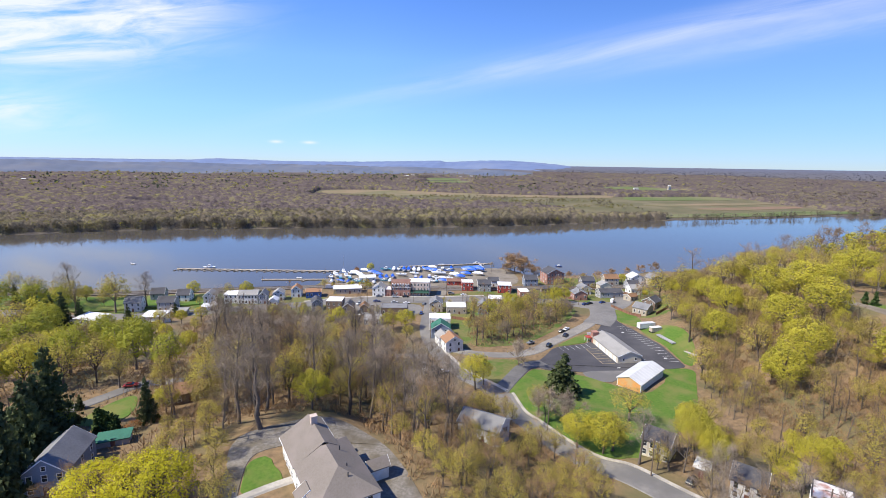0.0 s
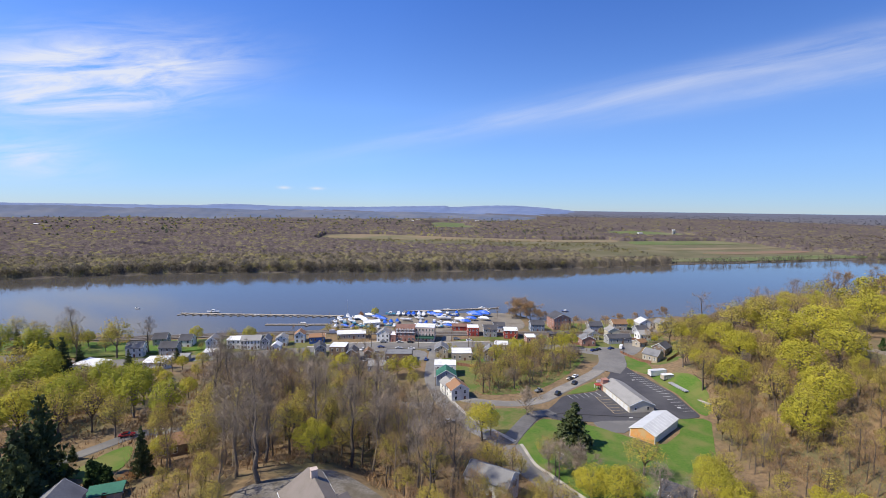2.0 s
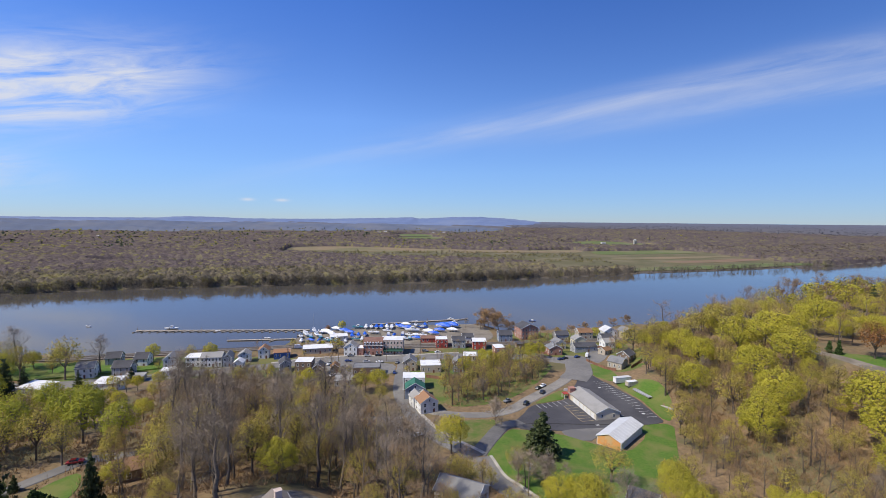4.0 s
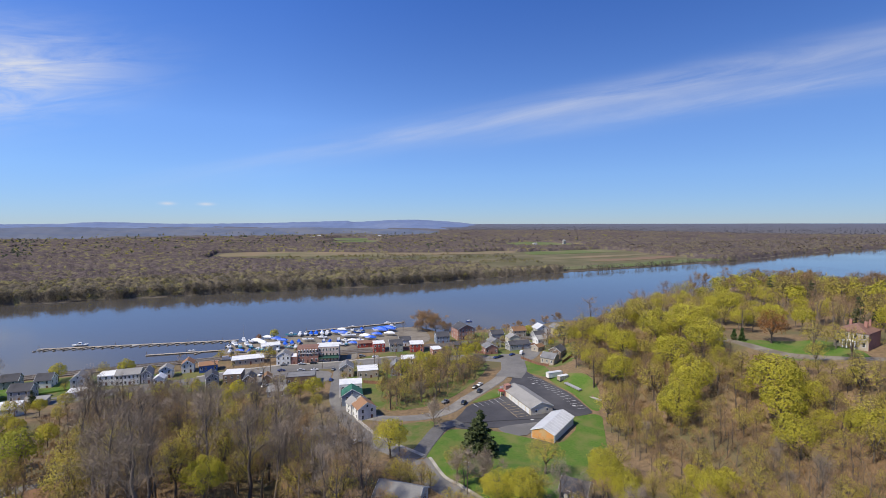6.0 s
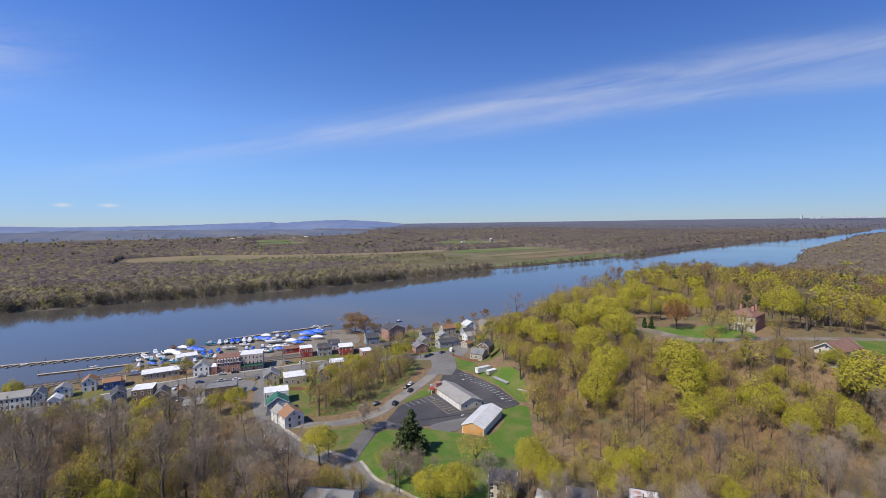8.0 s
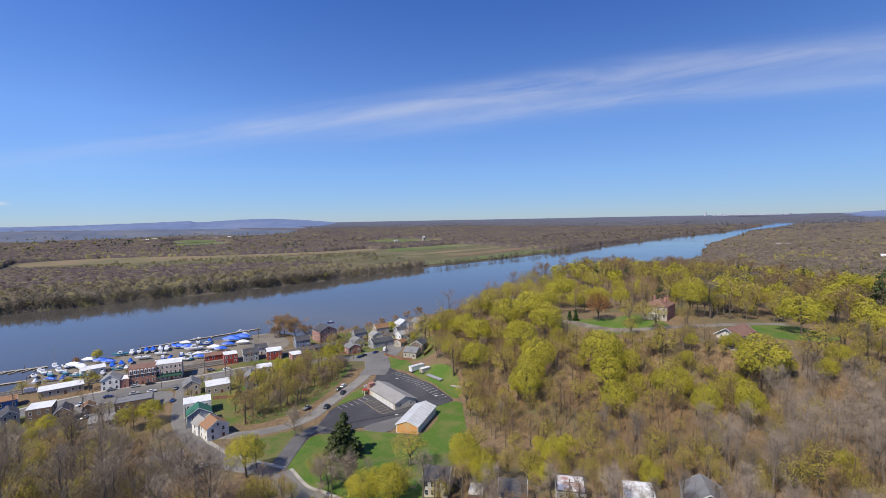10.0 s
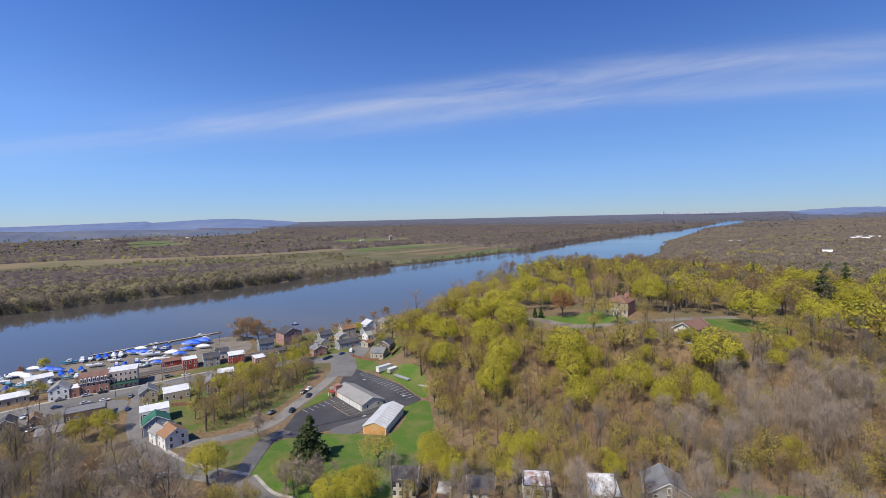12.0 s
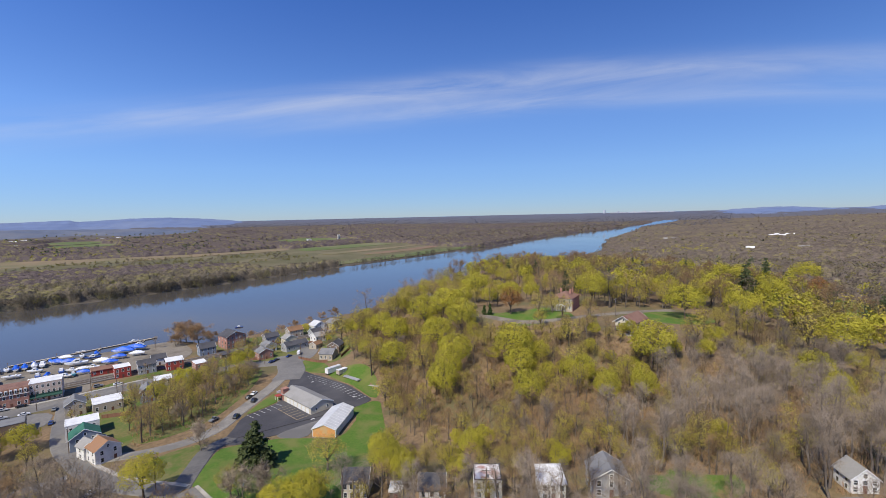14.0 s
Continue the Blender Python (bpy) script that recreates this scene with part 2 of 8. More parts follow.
M["leaf_gold"] = leaf_mat("bright_maple_leaves", (0.42, 0.385, 0.022), (0.52, 0.475, 0.028), (0.62, 0.55, 0.036), 0.4)
M["leaf_green"] = leaf_mat("fresh_green_leaves", (0.23, 0.245, 0.034), (0.32, 0.32, 0.04), (0.42, 0.395, 0.05), 0.36)
M["leaf_olive"] = leaf_mat("olive_buds", (0.32, 0.26, 0.07), (0.41, 0.34, 0.072), (0.50, 0.425, 0.076), 0.38)
M["leaf_rust"] = leaf_mat("rust_buds", (0.22, 0.10, 0.035), (0.28, 0.13, 0.045), (0.30, 0.16, 0.06))
M["needle"] = leaf_mat("dark_needles", (0.058, 0.074, 0.033), (0.08, 0.10, 0.042), (0.105, 0.128, 0.048), 0.15)
M["needle_green"] = leaf_mat("green_needles", (0.035, 0.065, 0.02), (0.05, 0.085, 0.025), (0.065, 0.10, 0.03), 0.05)
M["far_brown"] = leaf_mat("far_bare_woods", (0.135, 0.116, 0.086), (0.175, 0.15, 0.11), (0.225, 0.195, 0.135), 0.4)
M["bluff_brown"] = leaf_mat("bare_bluff_woods", (0.165, 0.132, 0.10), (0.21, 0.17, 0.125), (0.265, 0.218, 0.145), 0.4)
M["far_olive"] = leaf_mat("far_budding_woods", (0.16, 0.142, 0.055), (0.215, 0.19, 0.062), (0.28, 0.25, 0.07), 0.4)
# horizon woods: grey-blue haze is put straight into these leaf tints
M["far_haze"] = leaf_mat("far_woods_painted_haze", (0.13, 0.13, 0.15), (0.15, 0.145, 0.16), (0.17, 0.165, 0.165), 0.4)
M["far_dark"] = leaf_mat("far_evergreens", (0.05, 0.075, 0.045), (0.065, 0.09, 0.045), (0.085, 0.11, 0.05), 0.2)
M["far_purple"] = leaf_mat("far_purplish_woods", (0.115, 0.09, 0.084), (0.155, 0.123, 0.11), (0.20, 0.165, 0.135), 0.36)
M["far_yellow"] = leaf_mat("far_yellow_trees", (0.25, 0.235, 0.05), (0.33, 0.305, 0.055), (0.42, 0.385, 0.065), 0.4)
M["far_trunk"] = mat("far_trunks", (0.15, 0.125, 0.105), (0.10, 0.085, 0.07), 3, 0.95)


def water_mat():
    m, n, l, p = tree_of("river_water")
    p.inputs["Base Color"].default_value = (0.072, 0.066, 0.058, 1)
    p.inputs["Roughness"].default_value = 0.09
    p.inputs["IOR"].default_value = 1.33
    co = n.new("ShaderNodeTexCoord")
    t = n.new("ShaderNodeTexNoise")
    t.inputs["Scale"].default_value, t.inputs["Detail"].default_value = 0.35, 3
    l.new(co.outputs["Object"], t.inputs["Vector"])
    b = n.new("ShaderNodeBump")
    b.inputs["Strength"].default_value, b.inputs["Distance"].default_value = 0.10, 0.25
    l.new(t.outputs["Fac"], b.inputs["Height"])
    l.new(b.outputs["Normal"], p.inputs["Normal"])
    t2 = n.new("ShaderNodeTexNoise")
    t2.inputs["Scale"].default_value, t2.inputs["Detail"].default_value = 0.006, 4
    l.new(co.outputs["Object"], t2.inputs["Vector"])
    r = n.new("ShaderNodeMapRange")
    r.inputs["From Min"].default_value, r.inputs["From Max"].default_value = 0.35, 0.7
    r.inputs["To Min"].default_value, r.inputs["To Max"].default_value = 0.03, 0.10
    l.new(t2.outputs["Fac"], r.inputs["Value"])
    l.new(r.outputs["Result"], p.inputs["Roughness"])
    return m


M["water"] = water_mat()


# ---- ground ----
EYE_Z, NEAR_R, FAR_R = 95.0, 2000.0, 4800.0


def bend(r):
    """Height of the level sheet at r metres: flat to 2 km, then rising gently so that the horizon lies within view."""
    r = np.asarray(r, float)
    q = np.clip((FAR_R - r) / (FAR_R - NEAR_R), 0, 1)
    return np.where(r < NEAR_R, 0.0, EYE_Z * (1 - r / NEAR_R * q ** 1.4))


def pull(x, y):
    """A true far place, drawn in to the bent sheet."""
    r = math.hypot(x, y)
    if r <= NEAR_R:
        return x, y
    k = (FAR_R - (FAR_R - NEAR_R) * (NEAR_R / r) ** (1 / 1.4)) / r
    return x * k, y * k


FAR_SHORE = [pull(*p) for p in ((-2500, 60), (-1200, 330), (-561, 555), (-459, 608), (-326, 649), (-20, 708), (181, 775), (404, 864), (667, 952), (927, 1049), (1373, 1282), (2012, 1545), (2831, 1808), (5200, 2790), (5400, 2750))]
NEAR_SHORE = [pull(*p) for p in ((-2500, -120), (-1200, 120), (-480, 270), (-270, 309), (-168, 329), (-112, 343), (-104, 378), (-40, 402), (48, 410), (66, 388), (120, 392), (180, 400), (330, 440), (600, 525), (880, 628), (935, 668), (1290, 895), (2500, 1500), (4000, 2080), (5400, 2750))]
SPOTS = [  # x, y, ground height
    (50, 220, 7), (75, 205, 7), (105, 200, 7), (85, 245, 7), (95, 290, 6), (60, 180, 7.4), (85, 165, 8), (19, 163, 9.2), (0, 190, 8.5), (-10, 215, 7.5),
    (-18, 240, 6), (-20, 300, 5), (-70, 300, 5), (40, 320, 5), (90, 335, 5), (135, 335, 5.5), (-110, 295, 4.2), (-160, 280, 4.5), (-200, 262, 5),
    (-260, 240, 10), (-45, 105, 27), (-18, 92, 26), (-60, 145, 22), (-12, 140, 17), (-60, 205, 10), (-115, 140, 21), (-150, 200, 12), (-90, 88, 24),
    (-220, 110, 30), (36, 133, 11.5), (60, 112, 15), (92, 80, 20), (112, 60, 23), (160, 30, 27), (108, 140, 11), (135, 150, 15), (220, 150, 35), (245, 195, 36), (195, 225, 33),
    (165, 190, 24), (135, 235, 15), (160, 290, 16), (165, 110, 21), (210, 300, 30), (170, 350, 9), (330, 260, 36), (450, 350, 30), (0, -60, 32), (-200, -100, 40), (250, -60, 34),
]
SP = np.array(SPOTS, float)


def side(x, y, line):
    """Signed distance to a shore line drawn from left to right: positive on its far side."""
    best, sign = np.full(x.shape, 1e9), np.ones(x.shape)
    for (ax, ay), (bx, by) in zip(line, line[1:]):
        dx, dy = bx - ax, by - ay
        t = np.clip(((x - ax) * dx + (y - ay) * dy) / (dx * dx + dy * dy), 0, 1)
        d = np.hypot(x - ax - t * dx, y - ay - t * dy)
        s = np.sign(dx * (y - ay) - dy * (x - ax))
        near = d < best
        best, sign = np.where(near, d, best), np.where(near, s, sign)
    return best * sign


def smooth(a, b, v):
    t = np.clip((v - a) / (b - a), 0, 1)
    return t * t * (3 - 2 * t)


def waves(x, y, size, seed):
    """Cheap rolling relief, -1 to 1."""
    r = np.random.RandomState(seed)
    z = 0
    for k in range(6):
        a, p, f = r.uniform(0, 6.28), r.uniform(0, 6.28), r.uniform(0.6, 1.8) / size
        z = z + np.sin((x * math.cos(a) + y * math.sin(a)) * f * 6.28 + p)
    return z / 4


def land(x, y):
    """Ground height without the bank, on both sides of the river."""
    num, den = 0, 0
    for sx, sy, sz in SP:
        w = 1 / (((x - sx) ** 2 + (y - sy) ** 2) + 60) ** 2
        num, den = num + w * sz, den + w
    near = num / den
    r = np.hypot(x, y)
    near = near * (1 - smooth(500, 900, r)) + (14 + 9 * waves(x, y, 700, 3)) * smooth(500, 900, r)
    near = near + 30 * smooth(1500, 3200, x * 0.9 - y * 0.45)
    plain = 2.5 + 0.035 * np.clip(-side(x, y, NEAR_SHORE) - 20, 0, 2000)
    low = smooth(640, 900, r)
    near = near * (1 - low) + np.minimum(near, plain) * low
    df = side(x, y, FAR_SHORE)
    far = 1.8 + 24 * smooth(750, 1500, df) + 8 * smooth(600, 1600, df) * waves(x, y, 900, 5)
    return near, far, df


def ground_z(x, y):
    x, y = np.asarray(x, float), np.asarray(y, float)
    near, far, df = land(x, y)
    dn = side(x, y, NEAR_SHORE)
    zn = -3 + (near + 3) * smooth(4, -10, dn)
    zf = -3 + (far + 3) * smooth(-4, 8, df)
    z = np.maximum(zn, zf)
    b = bend(np.hypot(x, y))
    return z * (1 - b / EYE_Z) + b


def gz(x, y):
    return float(ground_z(np.array([x]), np.array([y]))[0])
# ---- ground functions end ----


def mesh_of(name, verts, faces, material, smooth_faces=False):
    me = bpy.data.meshes.new(name)
    me.from_pydata([tuple(v) for v in verts], [], [tuple(f) for f in faces])
    for m in (material if isinstance(material, (list, tuple)) else [material]):
        me.materials.append(m)
    if smooth_faces:
        me.polygons.foreach_set("use_smooth", [True] * len(me.polygons))
    me.update()
    return me


def polar(radii, angles, height):
    rr, aa = np.meshgrid(radii, angles, indexing="ij")
    x, y = rr * np.sin(aa), rr * np.cos(aa)
    z = height(x, y)
    v = np.stack([x.ravel(), y.ravel(), z.ravel()], 1)
    n, k = rr.shape
    i = np.arange(n * k).reshape(n, k)
    f = np.stack([i[:-1, :-1].ravel(), i[:-1, 1:].ravel(), i[1:, 1:].ravel(), i[1:, :-1].ravel()], 1)
    return v, f


def fast_mesh(name, v, f, material, smooth_faces=True):
    me = bpy.data.meshes.new(name)
    k = f.shape[1]
    me.vertices.add(len(v))
    me.vertices.foreach_set("co", np.ascontiguousarray(v, np.float32).ravel())
    me.loops.add(f.size)
    me.loops.foreach_set("vertex_index", np.ascontiguousarray(f, np.int32).ravel())
    me.polygons.add(len(f))
    me.polygons.foreach_set("loop_start", np.arange(0, f.size, k, dtype=np.int32))
    me.polygons.foreach_set("use_smooth", [smooth_faces] * len(f))
    me.materials.append(material)
    me.update(calc_edges=True)
    return me


RADII = np.concatenate([np.linspace(0.0, 60, 12), np.geomspace(63, 420, 90), np.geomspace(428, 4795, 80)])
ANGLES = np.radians(np.concatenate([np.linspace(-62, 92, 270), np.linspace(95, 298, 50)]))
gv, gf = polar(RADII, ANGLES, ground_z)
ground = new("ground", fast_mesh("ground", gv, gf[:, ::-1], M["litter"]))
tagged(ground, "brown leaf-littered woodland soil, sloping to the river", "ground", kind="structure")
wv, wf = polar(np.concatenate([np.linspace(200, 2000, 30), np.linspace(2040, 4797, 60)]), np.radians(np.linspace(-100, 100, 121)), lambda x, y: bend(np.hypot(x, y)))
water = new("water", fast_mesh("water", wv, wf[:, ::-1], M["water"]))
tagged(water, "wide calm river reflecting the blue sky", "river", kind="structure")


# ---- fields beyond the river, far hills and the far city ----
M["field_green"] = mat("green_field", (0.085, 0.13, 0.03), (0.12, 0.135, 0.045), 40, 0.95, c=(0.16, 0.15, 0.07), size2=120)
M["field_tan"] = mat("dry_field", (0.23, 0.165, 0.095), (0.185, 0.145, 0.08), 40, 0.95, c=(0.14, 0.13, 0.06), size2=150)
M["field_soil"] = mat("ploughed_field", (0.22, 0.135, 0.085), (0.17, 0.115, 0.07), 30, 0.95, c=(0.15, 0.13, 0.06), size2=110)
M["field_olive"] = mat("rough_pasture", (0.125, 0.108, 0.052), (0.092, 0.09, 0.037), 30, 0.95, c=(0.155, 0.13, 0.07), size2=90)
# the blue of the far ridges is distance haze painted into the base colour
M["hill"] = mat("wooded_hill_painted_haze", (0.135, 0.18, 0.30), (0.11, 0.15, 0.26), 160, 0.95, c=(0.15, 0.19, 0.29), size2=500)


def hill(name, steps, foot_r, top_r, material, label):
    """A far ridge: height over the level eye line along its bearings, with a long sloping front."""
    az = np.linspace(steps[0][0], steps[-1][0], 260)
    el = np.interp(az, [s[0] for s in steps], [s[1] for s in steps])
    el = el + 0.010 * np.sin(az * 5.1) + 0.007 * np.sin(az * 13.7 + 1)
    a = np.radians(az)
    rows, n = [], 12
    low = float(bend(foot_r)) - 4
    for k in range(n):
        t = k / (n - 1)
        r = foot_r + (top_r - foot_r) * t + 40 * np.sin(az * 0.9 + k * 1.3) * (k > 0)
        top = EYE_Z + top_r * np.tan(np.radians(el))
        foot = np.minimum(low, top - 6)
        z = foot + (top - foot) * (t ** 0.85) + (3.0 * np.sin(az * 1.7 + k * 1.9) + 2 * np.sin(az * 4.3 - k)) * (0 < k < n - 1)
        rows.append(np.stack([r * np.sin(a), r * np.cos(a), z], 1))
    v = np.stack(rows, 0).reshape(-1, 3)
    i = np.arange(len(v)).reshape(n, -1)
    f = np.stack([i[:-1, :-1].ravel(), i[:-1, 1:].ravel(), i[1:, 1:].ravel(), i[1:, :-1].ravel()], 1)
    return tagged(new(name, fast_mesh(name, v, f[:, ::-1], material, True)), label, "hills", kind="structure")


hill("backdrop_hills", [(-75, 0.02), (-60, 0.04), (-47, 0.04), (-40, 0.05), (-33, 0.05), (-29.4, 0.09), (-28.2, 0.20), (-27, 0.26), (-25, 0.23), (-20.7, 0.09), (-16, 0.10), (-11, 0.16), (-2, 0.42), (-1.4, 0.26), (3, 0.5), (6, 0.55), (9.5, 0.36), (12, 0.14), (13.5, -0.05), (16, -0.4), (20, -0.8)], 3450, 4600, M["hill"], "long wooded ridge on the horizon, blue with painted haze")
# nearer slopes, their woods coloured blue-grey to stand for haze
M["near_hill"] = mat("wooded_slope_painted_haze", (0.105, 0.125, 0.175), (0.085, 0.105, 0.15), 60, 0.95, c=(0.13, 0.14, 0.17), size2=240)
hill("backdrop_hills", [(-75, -0.2), (-60, -0.12), (-50, -0.22), (-42, -0.1), (-36, -0.3), (-30, -0.2), (-24, -0.36), (-18, -0.3), (-12, -0.42), (-6, -0.36), (0, -0.5), (5, -0.6), (9, -0.9), (13, -1.5), (16, -2.0)], 2500, 3200, M["near_hill"], "wooded slopes before the ridge, blue-grey with painted haze")
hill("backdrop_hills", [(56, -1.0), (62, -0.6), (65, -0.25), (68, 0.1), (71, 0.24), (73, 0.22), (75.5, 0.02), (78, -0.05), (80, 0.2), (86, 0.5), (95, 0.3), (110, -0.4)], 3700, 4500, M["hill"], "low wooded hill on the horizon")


# the towers of a city far upstream
# pale blue-grey that carries the haze within the city's own colour
M["far_city"] = mat("city_painted_haze", (0.46, 0.48, 0.52), (0.36, 0.38, 0.42), 30, 0.8)


def far_city():
    r = np.random.RandomState(4)
    bm = bmesh.new()
    for k in range(54):
        a = radians(r.normal(59.5, 1.7))
        tall = 5 + 4 * r.uniform() + (22 if k == 9 else 0) + (8 if k % 17 == 3 else 0)
        w = r.uniform(7, 18) if tall < 14 else 7
        x, y = 4350 * math.sin(a), 4350 * math.cos(a)
        b = bend(4350) + 11
        v = [bm.verts.new((x + sx * w, y + sy * w, b + z)) for z in (0, tall) for sx, sy in ((-1, -1), (1, -1), (1, 1), (-1, 1))]
        for f in ((3, 2, 1, 0), (4, 5, 6, 7), (0, 1, 5, 4), (1, 2, 6, 5), (2, 3, 7, 6), (3, 0, 4, 7)):
            bm.faces.new([v[i] for i in f])
    me = bpy.data.meshes.new("far_city")
    bm.to_mesh(me)
    bm.free()
    me.materials.append(M["far_city"])
    return tagged(new("far_city", me), "pale towers of a distant city, tinted with painted haze", "buildings", kind="stuff")


far_city()


# ---- helpers for things and parts ----
def thing(name, m, label, category, group="", kind=""):
    e = new(name)
    e.matrix_world = m
    e.empty_display_size = 0.3
    return tagged(e, label, category, group, kind)


def part(name, bm, material, parent, label=""):
    """Links a bmesh or a mesh as one mesh object under a thing or under a part."""
    if isinstance(bm, bpy.types.Mesh):
        me = bm
    else:
        me = bpy.data.meshes.new(name)
        bm.to_mesh(me)
        bm.free()
    if material is not None and not me.materials:
        me.materials.append(material)
    ob = new(name, me)
    ob.parent = parent
    return tagged(ob, label)


# ---- roads, yards and lawns, laid on the ground ----
def inside(x, y, poly):
    x, y = np.asarray(x, float), np.asarray(y, float)
    hit = np.zeros(x.shape, bool)
    for (ax, ay), (bx, by) in zip(poly, poly[1:] + poly[:1]):
        if ay != by:
            hit ^= ((ay > y) != (by > y)) & (x < (bx - ax) * (y - ay) / (by - ay) + ax)
    return hit


def round_off(poly, times=2):
    """Cuts a polygon's corners so that its outline runs in curves."""
    for _ in range(times):
        out = []
        for (ax, ay), (bx, by) in zip(poly, poly[1:] + poly[:1]):
            out += [(ax * 0.78 + bx * 0.22, ay * 0.78 + by * 0.22), (ax * 0.22 + bx * 0.78, ay * 0.22 + by * 0.78)]
        poly = out
    return poly


def drape(name, poly, lift, material, label, category, step=0.8, rounded=2):
    """A sheet on the ground inside a polygon, cut in rows."""
    poly = round_off(poly, rounded) if rounded else poly
    ys = [p[1] for p in poly]
    rows = np.linspace(min(ys) + 0.01, max(ys) - 0.01, max(3, int((max(ys) - min(ys)) / step)))
    spans = []
    for y in rows:
        xs = sorted((bx - ax) * (y - ay) / (by - ay) + ax for (ax, ay), (bx, by) in zip(poly, poly[1:] + poly[:1]) if (ay > y) != (by > y))
        spans.append(list(zip(xs[::2], xs[1::2])))
    v, f = [], []
    for i in range(len(rows) - 1):
        for a, b in spans[i]:
            best = [s for s in spans[i + 1] if s[0] < b and s[1] > a]
            if not best:
                continue
            for c, d in best if len(best) == 1 else [(max(s[0], a), min(s[1], b)) for s in best]:
                aa, bb = (a, b) if len(best) == 1 else (c, d)
                n = max(1, int(max(bb - aa, d - c) / max(3, step * 2)))
                k = len(v)
                for j in range(n + 1):
                    v += [(aa + (bb - aa) * j / n, rows[i], 0), (c + (d - c) * j / n, rows[i + 1], 0)]
                f += [(k + 2 * j, k + 2 * j + 2, k + 2 * j + 3, k + 2 * j + 1) for j in range(n)]
                e = k + 2 * n
                q = len(v)
                v += [(v[t][0] + o, v[t][1], 1) for t, o in ((k, -0.6), (k + 1, -0.6), (e, 0.6), (e + 1, 0.6))]
                f += [(q, k, k + 1, q + 1), (e, q + 2, q + 3, e + 1)]
    v = np.array(v, float)
    v[:, 2] = ground_z(v[:, 0], v[:, 1]) + lift - 0.7 * v[:, 2]
    return tagged(new(name, fast_mesh(name, v, np.array(f), material, False)), label, category, kind="structure")


def curve_line(points, step=1.5):
    """A smooth line through the points."""
    p = [np.array(q, float) for q in points]
    p = [2 * p[0] - p[1]] + p + [2 * p[-1] - p[-2]]
    out = []
    for a, b, c, d in zip(p, p[1:], p[2:], p[3:]):
        n = max(2, int(np.linalg.norm(c - b) / step))
        for i in range(n):
            t = i / n
            out.append(0.5 * (2 * b + (c - a) * t + (2 * a - 5 * b + 4 * c - d) * t * t + (3 * b - a - 3 * c + d) * t ** 3))
    out.append(p[-2])
    return np.array(out)


def ribbon(name, line, width, lift, material, label, category, thick=0.0, shift=0.0):
    """A strip along a line: a road, or with thick a kerb or path that stands proud of the ground."""
    c = curve_line(line)
    d = np.gradient(c, axis=0)
    d /= np.linalg.norm(d, axis=1)[:, None]
    nrm = np.stack([-d[:, 1], d[:, 0]], 1)
    offs = np.linspace(-width / 2, width / 2, 5) + shift
    cols = []
    for o in offs:
        q = c + nrm * o
        cols.append(np.column_stack([q, ground_z(q[:, 0], q[:, 1]) + lift]))
    out = np.column_stack([nrm, np.zeros(len(c))]) * (0.0 if thick else 0.7)
    drop = np.array((0, 0, thick or 0.6))
    cols = [cols[0] - drop - out] + cols + [cols[-1] - drop + out]
    k, n = len(cols), len(c)
    v = np.stack(cols, 1).reshape(-1, 3)
    i = np.arange(n * k).reshape(n, k)
    f = np.stack([i[:-1, :-1].ravel(), i[1:, :-1].ravel(), i[1:, 1:].ravel(), i[:-1, 1:].ravel()], 1)
    return tagged(new(name, fast_mesh(name, v, f[:, ::-1], material, False)), label, category, kind="structure")


LOT = [(92, 273), (95, 255), (98, 248), (100.4, 231.5), (103, 219), (104.2, 202), (102.6, 199.8), (93, 197), (86, 198), (75, 194.6), (63.4, 190), (54.7, 191.8), (45, 191), (38, 192.5), (35, 197), (42, 208), (48.5, 219.6), (58, 223), (67.5, 226.3), (72, 235), (76, 243), (82, 254), (87, 268)]
ROAD_HILL = [(18, 166), (22.5, 147), (32, 130), (44, 116), (54.5, 104), (68, 91), (85, 75), (105, 55), (140, 25)]
ROAD_TOWN = [(17, 166), (7, 178), (-3, 194), (-10, 214), (-15.5, 240), (-16.5, 270), (-16.5, 300)]
ROAD_LOT = [(95, 293), (87, 276), (76, 257), (63, 241.5), (49, 227), (38, 214.5), (24, 206.5), (10, 207), (0, 212)]
MAIN_STREET = [(-330, 225), (-200, 253), (-150, 270), (-105, 287), (-60, 300), (-20, 303), (25, 309), (60, 306), (95, 293), (112, 306), (122, 335)]
LAWN_SPRUCE = [(20, 167), (27, 180), (34, 192), (38, 191.5), (48, 190), (56, 187), (64, 181), (74, 170), (90, 186), (88, 196), (103, 199.5), (106, 196), (101, 186), (95, 173), (89, 160), (74, 142), (60, 127), (50, 119), (36, 131), (25, 149)]
BOATYARD = [(-104, 345), (-101, 376), (-40, 398), (46, 405), (52, 352), (22, 340), (-12, 334), (-14, 314), (-7, 313), (-5, 336), (-40, 338), (-70, 335)]
HOUSE_YARD = [(-49, 110), (-42, 114), (-34, 119), (-26, 115), (-17, 105.5), (-11.5, 97), (-7, 88), (0, 74), (-6, 66), (-20, 78), (-34, 106), (-40, 103), (-46.5, 99.5), (-47.6, 96), (-46.6, 90.7), (-44.2, 82), (-48, 80), (-50.5, 92), (-54, 99.5), (-54, 106)]
AREAS = []
